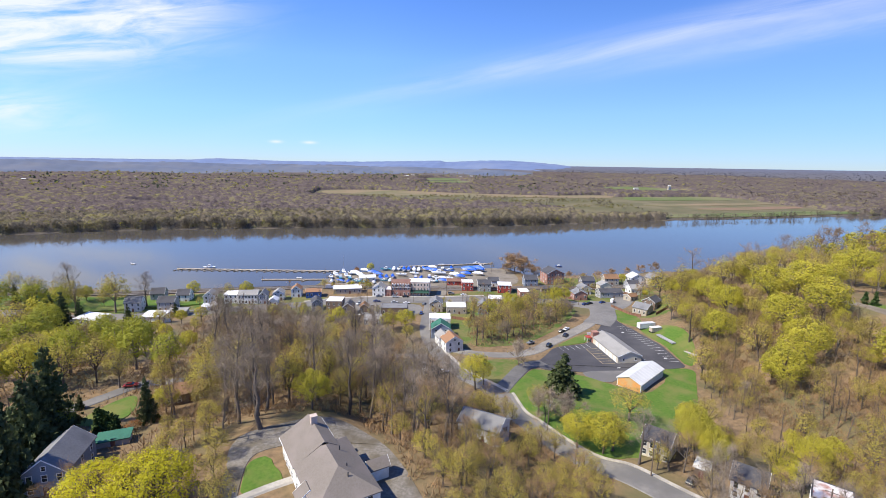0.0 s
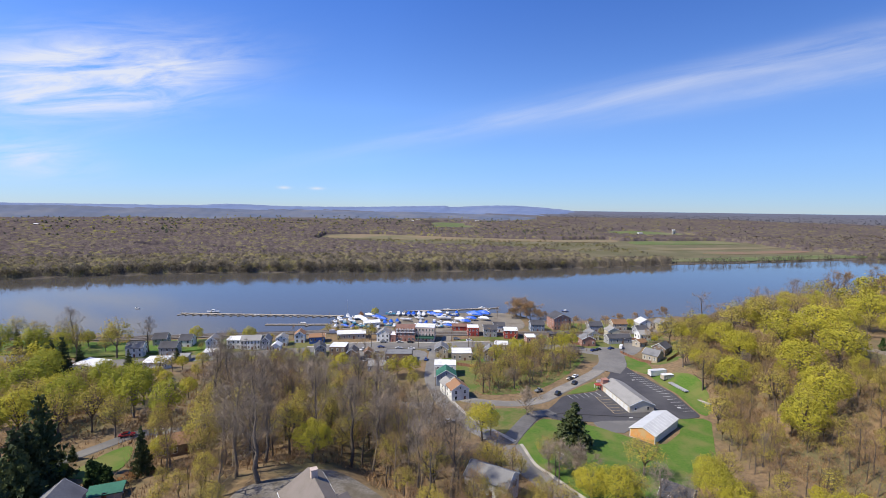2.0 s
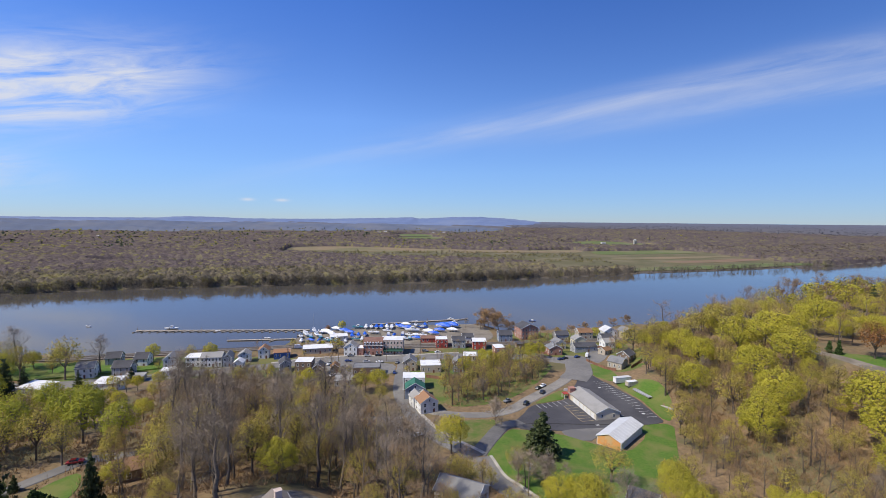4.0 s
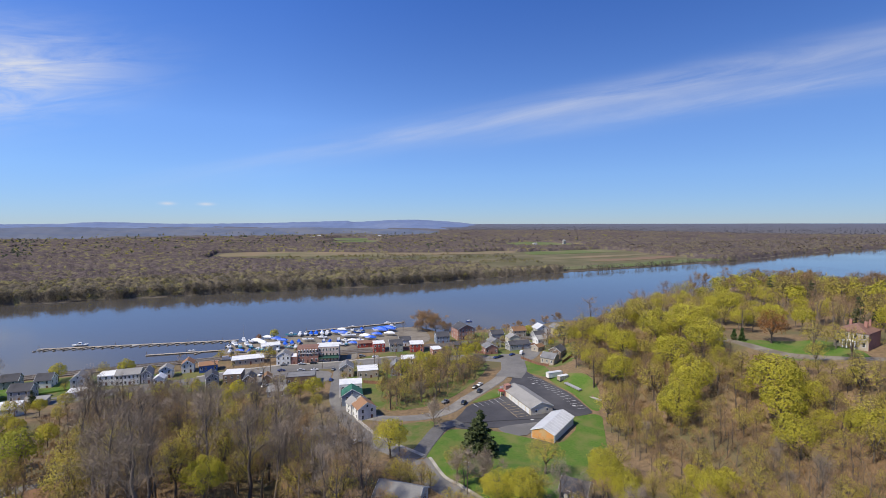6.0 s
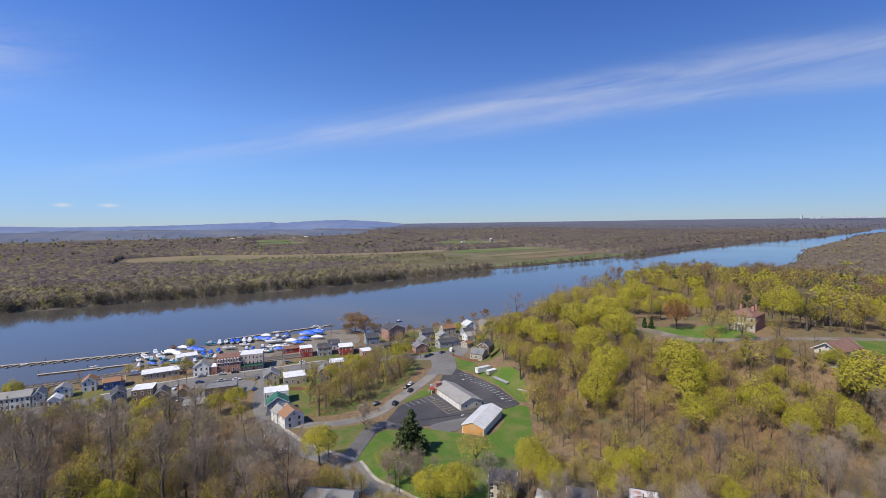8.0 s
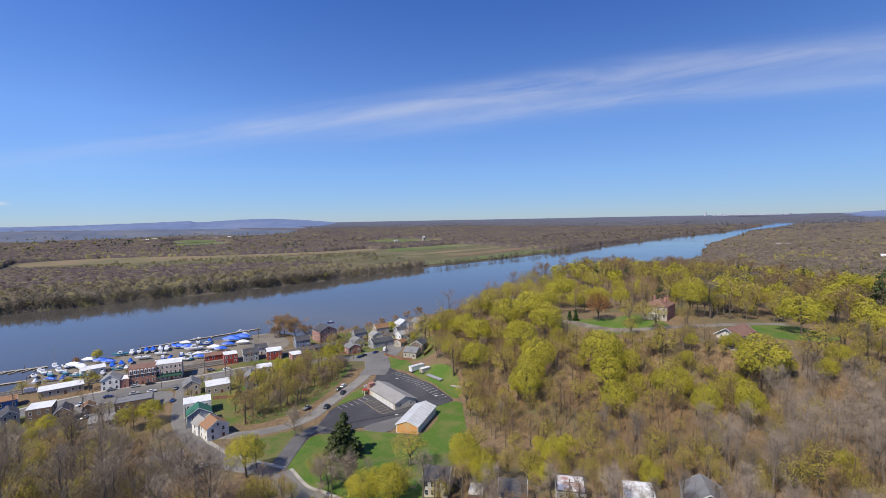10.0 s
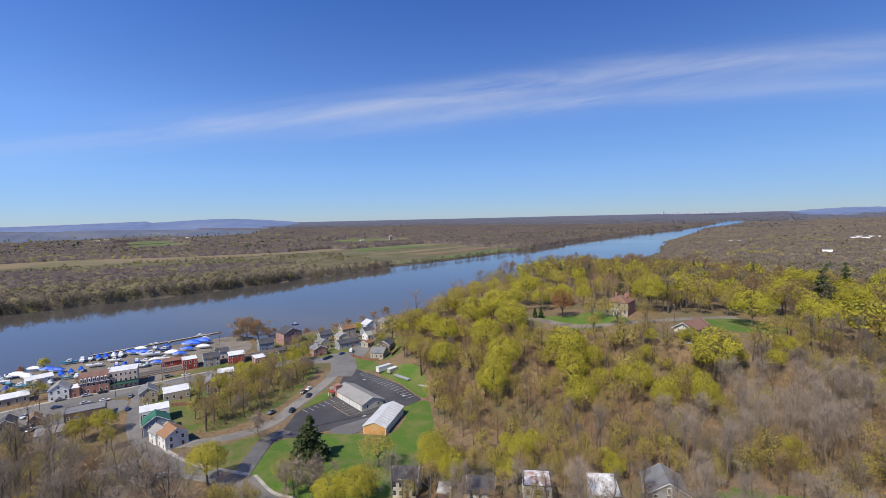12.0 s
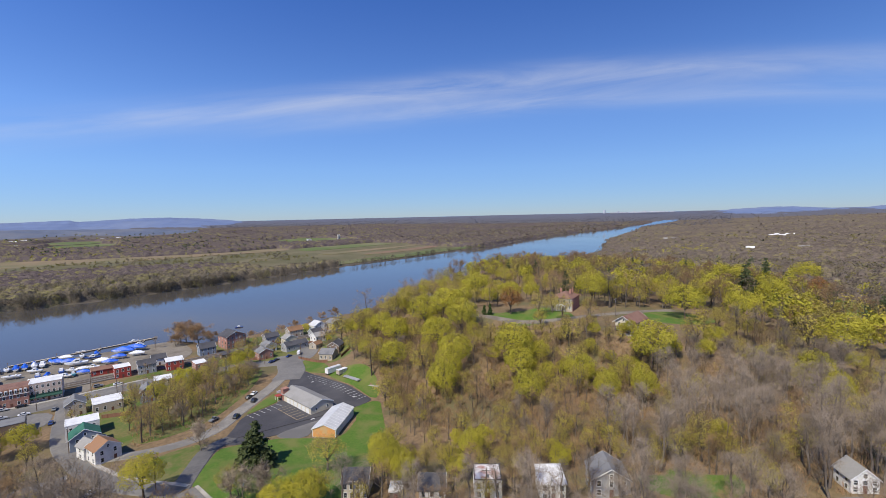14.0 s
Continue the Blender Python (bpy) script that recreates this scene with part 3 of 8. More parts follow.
for args in (
    ("lot", LOT, 0.16, M["asphalt_new"], "dark fresh asphalt parking lot", "parking lot", 0.6, 1),
    ("apron", [(55, 191.9), (75, 195), (76, 193), (70, 187), (63.5, 181), (56, 187)], 0.18, M["asphalt_old"], "grey gravel apron beside the garage", "driveway", 0.6, 1),
    ("yard_boats", BOATYARD, 0.14, M["gravel"], "pale gravel boatyard by the river", "boatyard"),
    ("lawn_1", LAWN_SPRUCE, 0.10, M["lawn"], "mown green lawn beside the road", "lawn", 0.8, 1),
    ("lawn_2", [(93.5, 263), (100.5, 251.5), (105, 254), (108, 268), (108.5, 283), (103, 293.5), (96.5, 287)], 0.12, M["lawn"], "small green lawn at the bend of the street", "lawn", 0.8, 1),
    ("lawn_3", [(101, 251), (111, 247), (117, 236), (117, 222), (113, 208), (105, 200), (104.6, 219), (101.5, 232)], 0.10, M["lawn"], "green strip beside the parking lot", "lawn", 0.8, 1),
    ("lawn_4", [(49.5, 220.5), (58, 224), (67, 227.5), (71, 236), (69.5, 240), (61, 233)], 0.2, M["lawn"], "narrow grass island between street and lot", "lawn", 0.6, 1),
    ("lawn_5", [(4, 190), (14, 200), (30, 202), (31, 197), (24, 184), (17, 174), (9, 178)], 0.10, M["dry_grass"], "patchy grass under a roadside tree", "lawn"),
    ("lawn_6", [(-105.8, 130), (-101.6, 136.5), (-96.4, 128.5), (-93.8, 120.5), (-95.5, 115), (-99, 114.5), (-105.6, 116), (-107, 121)], 0.14, M["lawn"], "bright green lawn by a driveway", "lawn"),
    ("lawn_7", [(-44.5, 85), (-46.1, 90.7), (-47.2, 95), (-45, 97.8), (-42.5, 97.2), (-41.5, 95), (-38.5, 92.5), (-37.1, 89.4), (-41.3, 86)], 0.2, M["lawn"], "green front lawn with a shaded edge", "lawn"),
    ("lawn_8", [(-420, 220), (-330, 257), (-246, 281), (-197, 297), (-169, 306), (-150, 303), (-153, 286), (-195, 268), (-240, 252), (-330, 222)], 0.9, M["lawn"], "green meadow along the railway", "lawn"),
    ("lawn_9", [(190, 222), (214, 214), (230, 200), (228, 180), (222, 172), (210, 180), (198, 196)], 0.15, M["lawn"], "green lawn in front of a mansion", "lawn"),
    ("lawn_10", [(112, 64), (116, 70), (121, 65), (128, 66), (131, 57), (137, 52), (130, 47), (122, 50), (116, 54)], 0.12, M["lawn"], "grass yard behind a grey house", "lawn"),
    ("lawn_11", [(250, 158), (290, 148), (290, 118), (246, 128)], 0.15, M["lawn"], "green lawn beyond a chalet", "lawn"),
    ("lawn_12", [(-215, 246), (-150, 262), (-110, 270), (-76, 262), (-76, 300), (-110, 312), (-150, 298), (-210, 268)], 0.05, M["dry_grass"], "patchy yards between the houses", "lawn"),
    ("lawn_13", [(-14, 222), (4, 212), (24, 262), (80, 300), (128, 310), (136, 345), (60, 345), (20, 330), (-14, 312), (-14, 262)], 0.05, M["dry_grass"], "patchy grass yards in the village", "lawn"),
    ("lawn_15", [(106, 268), (118, 262), (132, 272), (146, 300), (160, 340), (162, 366), (100, 372), (68, 376), (60, 345), (128, 312)], 0.04, M["dry_grass"], "patchy grass yards by the river", "lawn"),
    ("lawn_16", [(6, 213), (36, 223), (62, 254), (80, 292), (45, 300), (22, 268), (4, 262)], 0.06, M["dry_grass"], "rough grass under trees beside the street", "lawn"),
    ("yard_house", HOUSE_YARD, 0.14, M["yard_gravel"], "gravel drive round a large house", "driveway", 0.8, 2),
    ("yard_street", [(-74, 262), (-44, 268), (-22, 266), (-20, 296), (-74, 294)], 0.12, M["asphalt_old"], "worn asphalt car park off the street", "parking lot"),
):
    if args[0] not in ("lawn_12", "lawn_13", "lawn_15", "lawn_16"):
        AREAS.append(args[1])
    drape(*args)
ROADS = []
for args in (
    ("road_1", MAIN_STREET, 12.0, 0.16, M["asphalt_old"], "pale worn asphalt main street", "road"),
    ("road_2", ROAD_HILL, 7.5, 0.19, M["asphalt_old"], "worn asphalt road climbing the hill", "road"),
    ("road_3", ROAD_TOWN, 6.5, 0.22, M["asphalt_old"], "narrow worn asphalt street into town", "road"),
    ("road_4", ROAD_LOT, 6.0, 0.25, M["gravel_grey"], "pale gravelly street along the parking lot", "road"),
    ("road_5", [(80, 256), (88, 270), (94, 292), (98, 305)], 15.0, 0.28, M["asphalt_old"], "wide worn street junction", "road"),
    ("driveway_1", [(17.5, 168), (24, 181), (31, 194), (40, 200)], 6.0, 0.27, M["asphalt_mid"], "grey asphalt entrance to the parking lot", "driveway"),
    ("driveway_2", [(178, 238), (188, 223), (196, 207), (207, 190), (216, 176), (232, 168), (255, 160), (290, 150)], 4.5, 0.3, M["gravel"], "pale gravel drive to a mansion", "driveway"),
    ("driveway_3", [(-128, 112), (-117, 122), (-110, 134), (-104, 143), (-92, 146)], 4.5, 0.2, M["asphalt_old"], "grey driveway among trees", "driveway"),
    ("path", [(-35.2, 91), (-40, 87.5), (-45, 83.5)], 1.6, 0.3, M["concrete"], "pale concrete path to a front door", "path"),
):
    ROADS.append((curve_line(args[1], 3), args[2] / 2))
    ribbon(*args)
ribbon("pavement_1", ROAD_TOWN, 1.6, 0.36, M["concrete"], "pale concrete pavement with a raised kerb", "pavement", 0.3, -4.2)
ribbon("pavement_2", ROAD_HILL[:6], 1.1, 0.36, M["concrete"], "low concrete kerb along the lawn", "kerb", 0.4, 4.4)
ribbon("pavement_3", [(-100, 295.5), (-60, 307.3), (-20, 310.2), (20, 316)], 2.2, 0.34, M["concrete"], "concrete pavement along the shop fronts", "pavement", 0.3)
RAILWAY = [(-330, 268), (-246, 291), (-197, 307), (-169, 316), (-127, 326), (-97, 330.5), (-60, 331.5), (0, 333), (60, 340), (110, 345), (160, 352)]
ribbon("railway_bed", RAILWAY, 9.0, 0.7, M["ballast"], "grey ballast bed of a railway", "railway", 1.5)
for i, (o, text) in enumerate(((-2.6, "rusty steel rail"), (-1.15, "rusty steel rail"), (1.15, "rusty steel rail"), (2.6, "rusty steel rail"))):
    ribbon("rail", RAILWAY, 0.14, 0.88, M["rail"], text, "rail", 0.17, o)


# ---- trees ----
class Wood:
    """Collects branches as tapered tubes, twigs and leaves as thin triangles."""

    def __init__(self, seed):
        self.r = np.random.RandomState(seed)
        self.v, self.f, self.tv, self.lv = [], [], [], []

    def tube(self, pts, radii, sides):
        base = len(self.v)
        for i, (p, r) in enumerate(zip(pts, radii)):
            d = pts[min(i + 1, len(pts) - 1)] - pts[max(i - 1, 0)]
            d = d / (np.linalg.norm(d) + 1e-9)
            a = np.cross(d, (0.31, 0.95, 0.1))
            a /= np.linalg.norm(a) + 1e-9
            b = np.cross(d, a)
            for k in range(sides):
                t = 2 * math.pi * k / sides
                self.v.append(p + r * (math.cos(t) * a + math.sin(t) * b))
        for i in range(len(pts) - 1):
            for k in range(sides):
                q = base + i * sides
                self.f.append((q + k, q + (k + 1) % sides, q + sides + (k + 1) % sides, q + sides + k))

    def limb(self, start, way, length, r0, sides, n=3, droop=0.0, wander=0.18):
        pts, p, d = [np.array(start, float)], np.array(start, float), np.array(way, float)
        for i in range(n):
            d = d + self.r.normal(0, wander, 3) + np.array((0, 0, 0.12 - droop))
            d /= np.linalg.norm(d)
            p = p + d * length / n
            pts.append(p)
        self.tube(pts, np.linspace(r0, r0 * 0.25, n + 1), sides)
        return pts, d

    def twigs(self, at, count, reach, width, way=None):
        r = self.r
        d = r.normal(0, 1, (count, 3)) + (0, 0, 0.35)
        if way is not None:
            d += np.array(way) * 0.9
        d /= np.linalg.norm(d, axis=1)[:, None]
        s = np.cross(d, r.normal(0, 1, (count, 3)))
        s /= np.linalg.norm(s, axis=1)[:, None]
        p = np.array(at) + r.normal(0, reach * 0.25, (count, 3))
        w = width * r.uniform(0.6, 1.3, (count, 1))
        ln = reach * r.uniform(0.5, 1.2, (count, 1))
        self.tv.append(np.stack([p - s * w / 2, p + s * w / 2, p + d * ln], 1).reshape(-1, 3))

    def leaves(self, at, count, reach, size, flat=0.75):
        r = self.r
        p = np.array(at) + r.normal(0, 1, (count, 3)) * (reach, reach, reach * flat)
        a = r.normal(0, 1, (count, 3))
        a /= np.linalg.norm(a, axis=1)[:, None]
        b = np.cross(a, r.normal(0, 1, (count, 3)))
        b /= np.linalg.norm(b, axis=1)[:, None]
        s = size * r.uniform(0.5, 1.3, (count, 1))
        self.lv.append(np.stack([p - a * s * 0.5, p + a * s * 0.5, p + b * s * 0.9], 1).reshape(-1, 3))

    def arrays(self):
        """Wood as quads; twigs and leaves as loose triangles."""
        e = np.zeros((0, 3))
        return np.array(self.v), np.array(self.f), np.concatenate(self.tv) if self.tv else e, np.concatenate(self.lv) if self.lv else e


def crown_mesh(name, tv, lv, twig, leaf):
    v = np.concatenate([tv, lv])
    me = fast_mesh(name, v, np.arange(len(v)).reshape(-1, 3), twig, False)
    me.materials.append(leaf)
    me.polygons.foreach_set("material_index", np.repeat([0, 1], [len(tv) // 3, len(lv) // 3]).astype(np.int32))
    return me


def broadleaf(seed, h, spread, twig_n, leaf_n, leaf_size, start=0.32, limbs=9, subs=3, lean=0.05, reach=1.5, lumps=15, width=0.1, fine=True, slim=1.0, steep=0.45):
    """A deciduous tree: tapered trunk, limbs, branches and twigs; the young leaves lie in lumps over a domed crown."""
    w = Wood(seed)
    r = w.r
    top = np.array((r.normal(0, lean) * h, r.normal(0, lean) * h, h * 0.9))
    pts = [top * t + np.array((r.normal(0, 0.012) * h, r.normal(0, 0.012) * h, 0)) * (t > 0) for t in (0, 0.2, 0.4, 0.6, 0.8, 1)]
    pts[0] = pts[0] - (0, 0, 0.6)
    w.tube(pts, [0.023 * h, 0.018 * h, 0.015 * h, 0.011 * h, 0.007 * h, 0.002 * h], 5 if fine else 3)
    for i in range(limbs):
        t = start + (0.96 - start) * (i + r.uniform(0, 0.8)) / limbs
        a = i * 2.4 + r.uniform(-0.5, 0.5)
        k = min(int(t * 5), 4)
        p = pts[k] + (pts[k + 1] - pts[k]) * (t * 5 - k)
        way = np.array((math.cos(a), math.sin(a), steep + 0.9 * t))
        way /= np.linalg.norm(way)
        shape = math.sin(math.pi * min(1, (t - start) / (1 - start) * 0.75 + 0.3))
        ln = spread * (0.45 + 0.65 * shape) * r.uniform(0.8, 1.2)
        lp, ld = w.limb(p, way, ln, 0.0105 * slim * h * (1.25 - t), 3, 2)
        for s in range(subs):
            q = lp[0] + (lp[2] - lp[0]) * (0.35 + 0.65 * (s + 0.5) / subs)
            sd = ld + r.normal(0, 0.65, 3)
            sd /= np.linalg.norm(sd)
            sp, sdd = w.limb(q, sd, ln * r.uniform(0.35, 0.6), 0.0042 * slim * h, 3, 1)
            if twig_n:
                w.twigs(sp[1], twig_n, reach * 1.5, width, sdd)
                w.twigs((sp[0] + sp[1]) / 2, twig_n // 2, reach * 1.4, width * 0.9, sdd)
    if leaf_n:
        low, high = h * max(0.1, start - 0.06), h * 1.0
        mid, half = (low + high) / 2, (high - low) / 2
        wide = spread * 1.12
        turn = np.arange(lumps) * 2.39996 + r.uniform(0, 6.28)
        rise = 1 - 1.72 * (np.arange(lumps) + 0.5) / lumps
        flat = np.sqrt(1 - rise ** 2)
        d = np.stack([flat * np.cos(turn), flat * np.sin(turn), rise], 1) + r.normal(0, 0.09, (lumps, 3))
        c = np.array((top[0] * 0.6, top[1] * 0.6, mid)) + d * (wide * 0.62, wide * 0.62, half * 0.66) * r.uniform(0.85, 1.05, (lumps, 1))
        rad = wide * r.uniform(0.32, 0.44, lumps)
        got = []
        for _ in range(24):
            n = leaf_n
            k = r.randint(lumps, size=n)
            u = r.normal(0, 1, (n, 3))
            u /= np.linalg.norm(u, axis=1)[:, None]
            q = c[k] + u * rad[k][:, None] * r.uniform(0.82, 1.10, (n, 1)) * (1, 1, 0.85)
            dist = np.linalg.norm(q[:, None, :] - c[None], axis=2) / rad[None]
            dist[np.arange(n), k] = 9
            out = (q - (top[0] * 0.6, top[1] * 0.6, mid)) / (wide * 0.78, wide * 0.78, half * 0.8)
            keep = (dist.min(1) > 0.85) & (q[:, 2] > low - 1) & ((u[:, 2] > -0.15) | (r.uniform(0, 1, n) < 0.22)) & (np.linalg.norm(out, axis=1) > 0.72)
            got.append(q[keep])
            if sum(len(g) for g in got) >= leaf_n:
                break
        p = np.concatenate(got)[:leaf_n]
        n = len(p)
        face = (p - (top[0] * 0.6, top[1] * 0.6, mid - half * 0.3)) / (wide, wide, half)
        face = face / (np.linalg.norm(face, axis=1)[:, None] + 1e-6) + r.normal(0, 1.0, (n, 3))
        a = np.cross(face, r.normal(0, 1, (n, 3)))
        a /= np.linalg.norm(a, axis=1)[:, None]
        b = np.cross(face, a)
        b /= np.linalg.norm(b, axis=1)[:, None]
        s = leaf_size * r.uniform(0.5, 1.35, (n, 1))
        w.lv.append(np.stack([p - a * s * 0.5, p + a * s * 0.5, p + b * s * 0.95], 1).reshape(-1, 3))
    return w


def dome_tree(seed, h, wide, leaf_n, leaf, base=0.22, twig_n=0, lumps=46, gap=0.3, depth=0.11, leaders=8, subs=3, fine=True, width=0.075, reach=1.3):
    """A round-headed tree: a short trunk that forks into rising leaders; small leaves on the billows of a domed crown, with gaps."""
    w = Wood(seed)
    r = w.r
    lo = h * base
    mid = lo + (h - lo) * 0.42
    up, dn = h - mid, (mid - lo) * 1.1
    lean = np.append(r.normal(0, 0.03, 2) * h, 0)
    fork = lean * 0.6 + (0, 0, h * (base + 0.06))
    w.tube([np.array((0, 0, -0.6)), lean * 0.25 + (0, 0, fork[2] * 0.5), fork], [0.024 * h, 0.019 * h, 0.016 * h], 5 if fine else 4)
    turn = np.arange(lumps) * 2.39996 + r.uniform(0, 6.28)
    rise = 1 - 1.5 * (np.arange(lumps) + 0.5) / lumps
    flat = np.sqrt(1 - rise ** 2)
    heads = np.stack([flat * np.cos(turn), flat * np.sin(turn), rise], 1) + r.normal(0, 0.12, (lumps, 3))
    heads /= np.linalg.norm(heads, axis=1)[:, None]
    size = r.uniform(0.55, 1.0, lumps)
    full = r.uniform(0, 1, lumps) > gap

    def skin(d):
        """Where the crown's surface lies in the directions d, and which billow is there."""
        d = np.atleast_2d(d)
        d = d / np.linalg.norm(d, axis=1)[:, None]
        c = np.exp((d @ heads.T - 1) / 0.05) * size
        k = c.argmax(1)
        f = 0.68 + 0.34 * c.max(1)
        return d * f[:, None] * np.stack([np.full(len(d), wide / 2), np.full(len(d), wide / 2), np.where(d[:, 2] > 0, up, dn)], 1) + (lean[0], lean[1], mid), k, c.max(1)

    for i in range(leaders):
        a, tilt = i * 2.4 + r.uniform(-0.4, 0.4), 0.12 + 1.35 * ((i + 0.5) / leaders)
        way = np.array((math.cos(a) * math.sin(tilt), math.sin(a) * math.sin(tilt), math.cos(tilt)))
        tip = fork + (skin(way)[0][0] - fork) * 0.86
        knee = fork + (tip - fork) * 0.5 + np.array((0, 0, 0.05 * h)) + r.normal(0, 0.02 * h, 3)
        w.tube([fork, knee, tip], [0.011 * h, 0.007 * h, 0.002 * h], 3)
        for j in range(subs):
            t = 0.3 + 0.6 * (j + r.uniform(0, 0.6)) / subs
            p = fork + (knee - fork) * 2 * t if t < 0.5 else knee + (tip - knee) * (2 * t - 1)
            q = p + (skin(way + r.normal(0, 0.42, 3))[0][0] - p) * 0.9
            w.tube([p, q], [0.0042 * h, 0.0012 * h], 3)
            if twig_n:
                w.twigs(q, twig_n, reach, width, (q - p) / (np.linalg.norm(q - p) + 1e-6))
                w.twigs((p + q) / 2, twig_n // 2, reach, width * 0.9, (q - p) / (np.linalg.norm(q - p) + 1e-6))
    d = r.normal(0, 1, (leaf_n * 3, 3))
    d /= np.linalg.norm(d, axis=1)[:, None]
    p, k, c = skin(d)
    m = len(d)
    keep = (r.uniform(0, 1, m) < np.where(d[:, 2] > 0.05, 1.0, np.where(d[:, 2] > -0.3, 0.55, 0.15))) & (r.uniform(0, 1, m) < np.where(full[k], 1.0, 0.30)) & (r.uniform(0, 1, m) < 0.35 + 0.75 * c)
    p, d = p[keep][:leaf_n], d[keep][:leaf_n]
    n = len(p)
    core = np.array((lean[0], lean[1], mid - dn * 0.3))
    inward = np.abs(r.normal(0, depth, (n, 1)))
    inward[: n // 7] = r.uniform(0.15, 0.5, (n // 7, 1))
    p = p + (core - p) * inward + r.normal(0, leaf * 0.35, (n, 3))
    face = d + r.normal(0, 0.5, (n, 3)) + (0, 0, 0.2)
    a = np.cross(face, r.normal(0, 1, (n, 3)))
    a /= np.linalg.norm(a, axis=1)[:, None]
    b = np.cross(face, a)
    b /= np.linalg.norm(b, axis=1)[:, None]
    s = leaf * r.uniform(0.55, 1.4, (n, 1))
    w.lv.append(np.stack([p - a * s * 0.5, p + a * s * 0.5, p + b * s * 0.95], 1).reshape(-1, 3))
    return w


def conifer(seed, h, spread, rows=16):
    w = Wood(seed)
    r = w.r
    w.tube([np.array((0, 0, -0.5)), np.array((0, 0, h * 0.5)), np.array((0, 0, h))], [0.018 * h, 0.011 * h, 0.002 * h], 6)
    for i in range(rows):
        t = 0.07 + 0.92 * (i / rows)
        ln = spread * (1 - t) ** 0.85 + 0.15
        for k in range(max(5, int(11 * (1 - t) + 4))):
            a = r.uniform(0, 6.28)
            z = t * h + r.uniform(-0.3, 0.3)
            n = max(3, int(ln * 4))
            ll = ln * r.uniform(0.75, 1.12)
            for j in range(n):
                q = (j + 0.7) / n
                p = (math.cos(a) * ll * q, math.sin(a) * ll * q, z - 0.22 * ll * q + 0.12 * ll * q * q)
                w.leaves(p, 2, 0.18 + 0.05 * ll * (1 - q), 0.85, 0.5)
    return w


TREES = {}


def kind_of_tree(key, name, label, woods, bark, twig, leaf):
    arrays = [w.arrays() for w in woods]
    made = [(fast_mesh(key + "_trunk", a[0], a[1], M[bark]), crown_mesh(key + "_crown", a[2], a[3], M[twig], M[leaf])) for a in arrays]
    TREES[key] = (name, label, made, arrays, (M[bark], M[twig], M[leaf]))


kind_of_tree("grey", "bare_tree", "tall bare grey deciduous tree in a spring wood", [broadleaf(s, 23 + s % 4, 5.6, 26, 0, 0, 0.3, 16, 3, reach=1.5, width=0.05, slim=0.55, steep=0.95) for s in (1, 2, 3, 4, 5)], "bark", "twig_grey", "leaf_olive")
kind_of_tree("brown", "twiggy_tree", "bare brown deciduous tree with fine twigs", [broadleaf(s, 16 + s % 4, 5.4, 28, 130, 0.28, 0.2, 10, 3, reach=1.25, width=0.052) for s in (11, 12, 13, 14, 15)], "bark", "twig_brown", "leaf_olive")
kind_of_tree("olive", "budding_tree", "deciduous tree with thin olive-yellow buds", [dome_tree(s, 16, 11.5, 2000, 0.29, 0.2, 9, 40, 0.35, 0.2, 8, 3) for s in (21, 22, 23, 24, 25)], "bark", "twig_brown", "leaf_olive")
kind_of_tree("yellow", "maple_tree", "maple in bright yellow-green spring leaf", [dome_tree(s, 16, 14, 7500, 0.28, 0.2, 4, 48, 0.28, 0.12) for s in (31, 32, 33, 34, 35, 36)], "bark", "twig_brown", "leaf_yellow")
kind_of_tree("green", "leafing_tree", "deciduous tree in fresh yellow-green leaf", [dome_tree(s, 17, 11.5, 3200, 0.36, 0.16, 4, 38, 0.3) for s in (37, 38, 39, 40)], "bark", "twig_brown", "leaf_green")
kind_of_tree("great", "maple_tree", "large maple in bright yellow leaf", [dome_tree(46, 15, 17, 11000, 0.28, 0.14, 8, 90, 0.3, 0.12, 14, 5)], "bark", "twig_brown", "leaf_gold")
kind_of_tree("rust", "russet_tree", "tree with rust-coloured spring buds", [dome_tree(41, 15, 11.5, 1700, 0.42, 0.16, 8, 40, 0.3, 0.18)], "bark", "twig_brown", "leaf_rust")
kind_of_tree("spruce", "spruce_tree", "dark green spruce of conical shape", [conifer(s, 15.5, 6.2) for s in (51, 52)], "bark", "twig_brown", "needle")
kind_of_tree("cedar", "evergreen_tree", "narrow dark evergreen tree", [conifer(53, 7, 1.5, 12)], "bark", "twig_brown", "needle_green")
kind_of_tree("thicket", "spreading_tree", "broad bare brown tree with dense twigs", [broadleaf(s, 12, 6.0, 44, 60, 0.4, 0.08, 10, 3, reach=1.5, width=0.12) for s in (64, 65)], "bark", "twig_grey", "leaf_olive")
kind_of_tree("copse", "spreading_tree", "broad bare brown tree with dense twigs", [broadleaf(s, 12, 6.0, 44, 60, 0.4, 0.08, 10, 3, reach=1.5, width=0.12) for s in (64, 65)], "bark", "twig_brown", "leaf_olive")
kind_of_tree("shrub", "shrub", "leafless brown shrub in the undergrowth", [broadleaf(s, 5.0, 2.2, 10, 60, 0.3, 0.08, 7, 3, 0.1, 0.8) for s in (61, 62, 63)], "bark", "twig_brown", "leaf_olive")
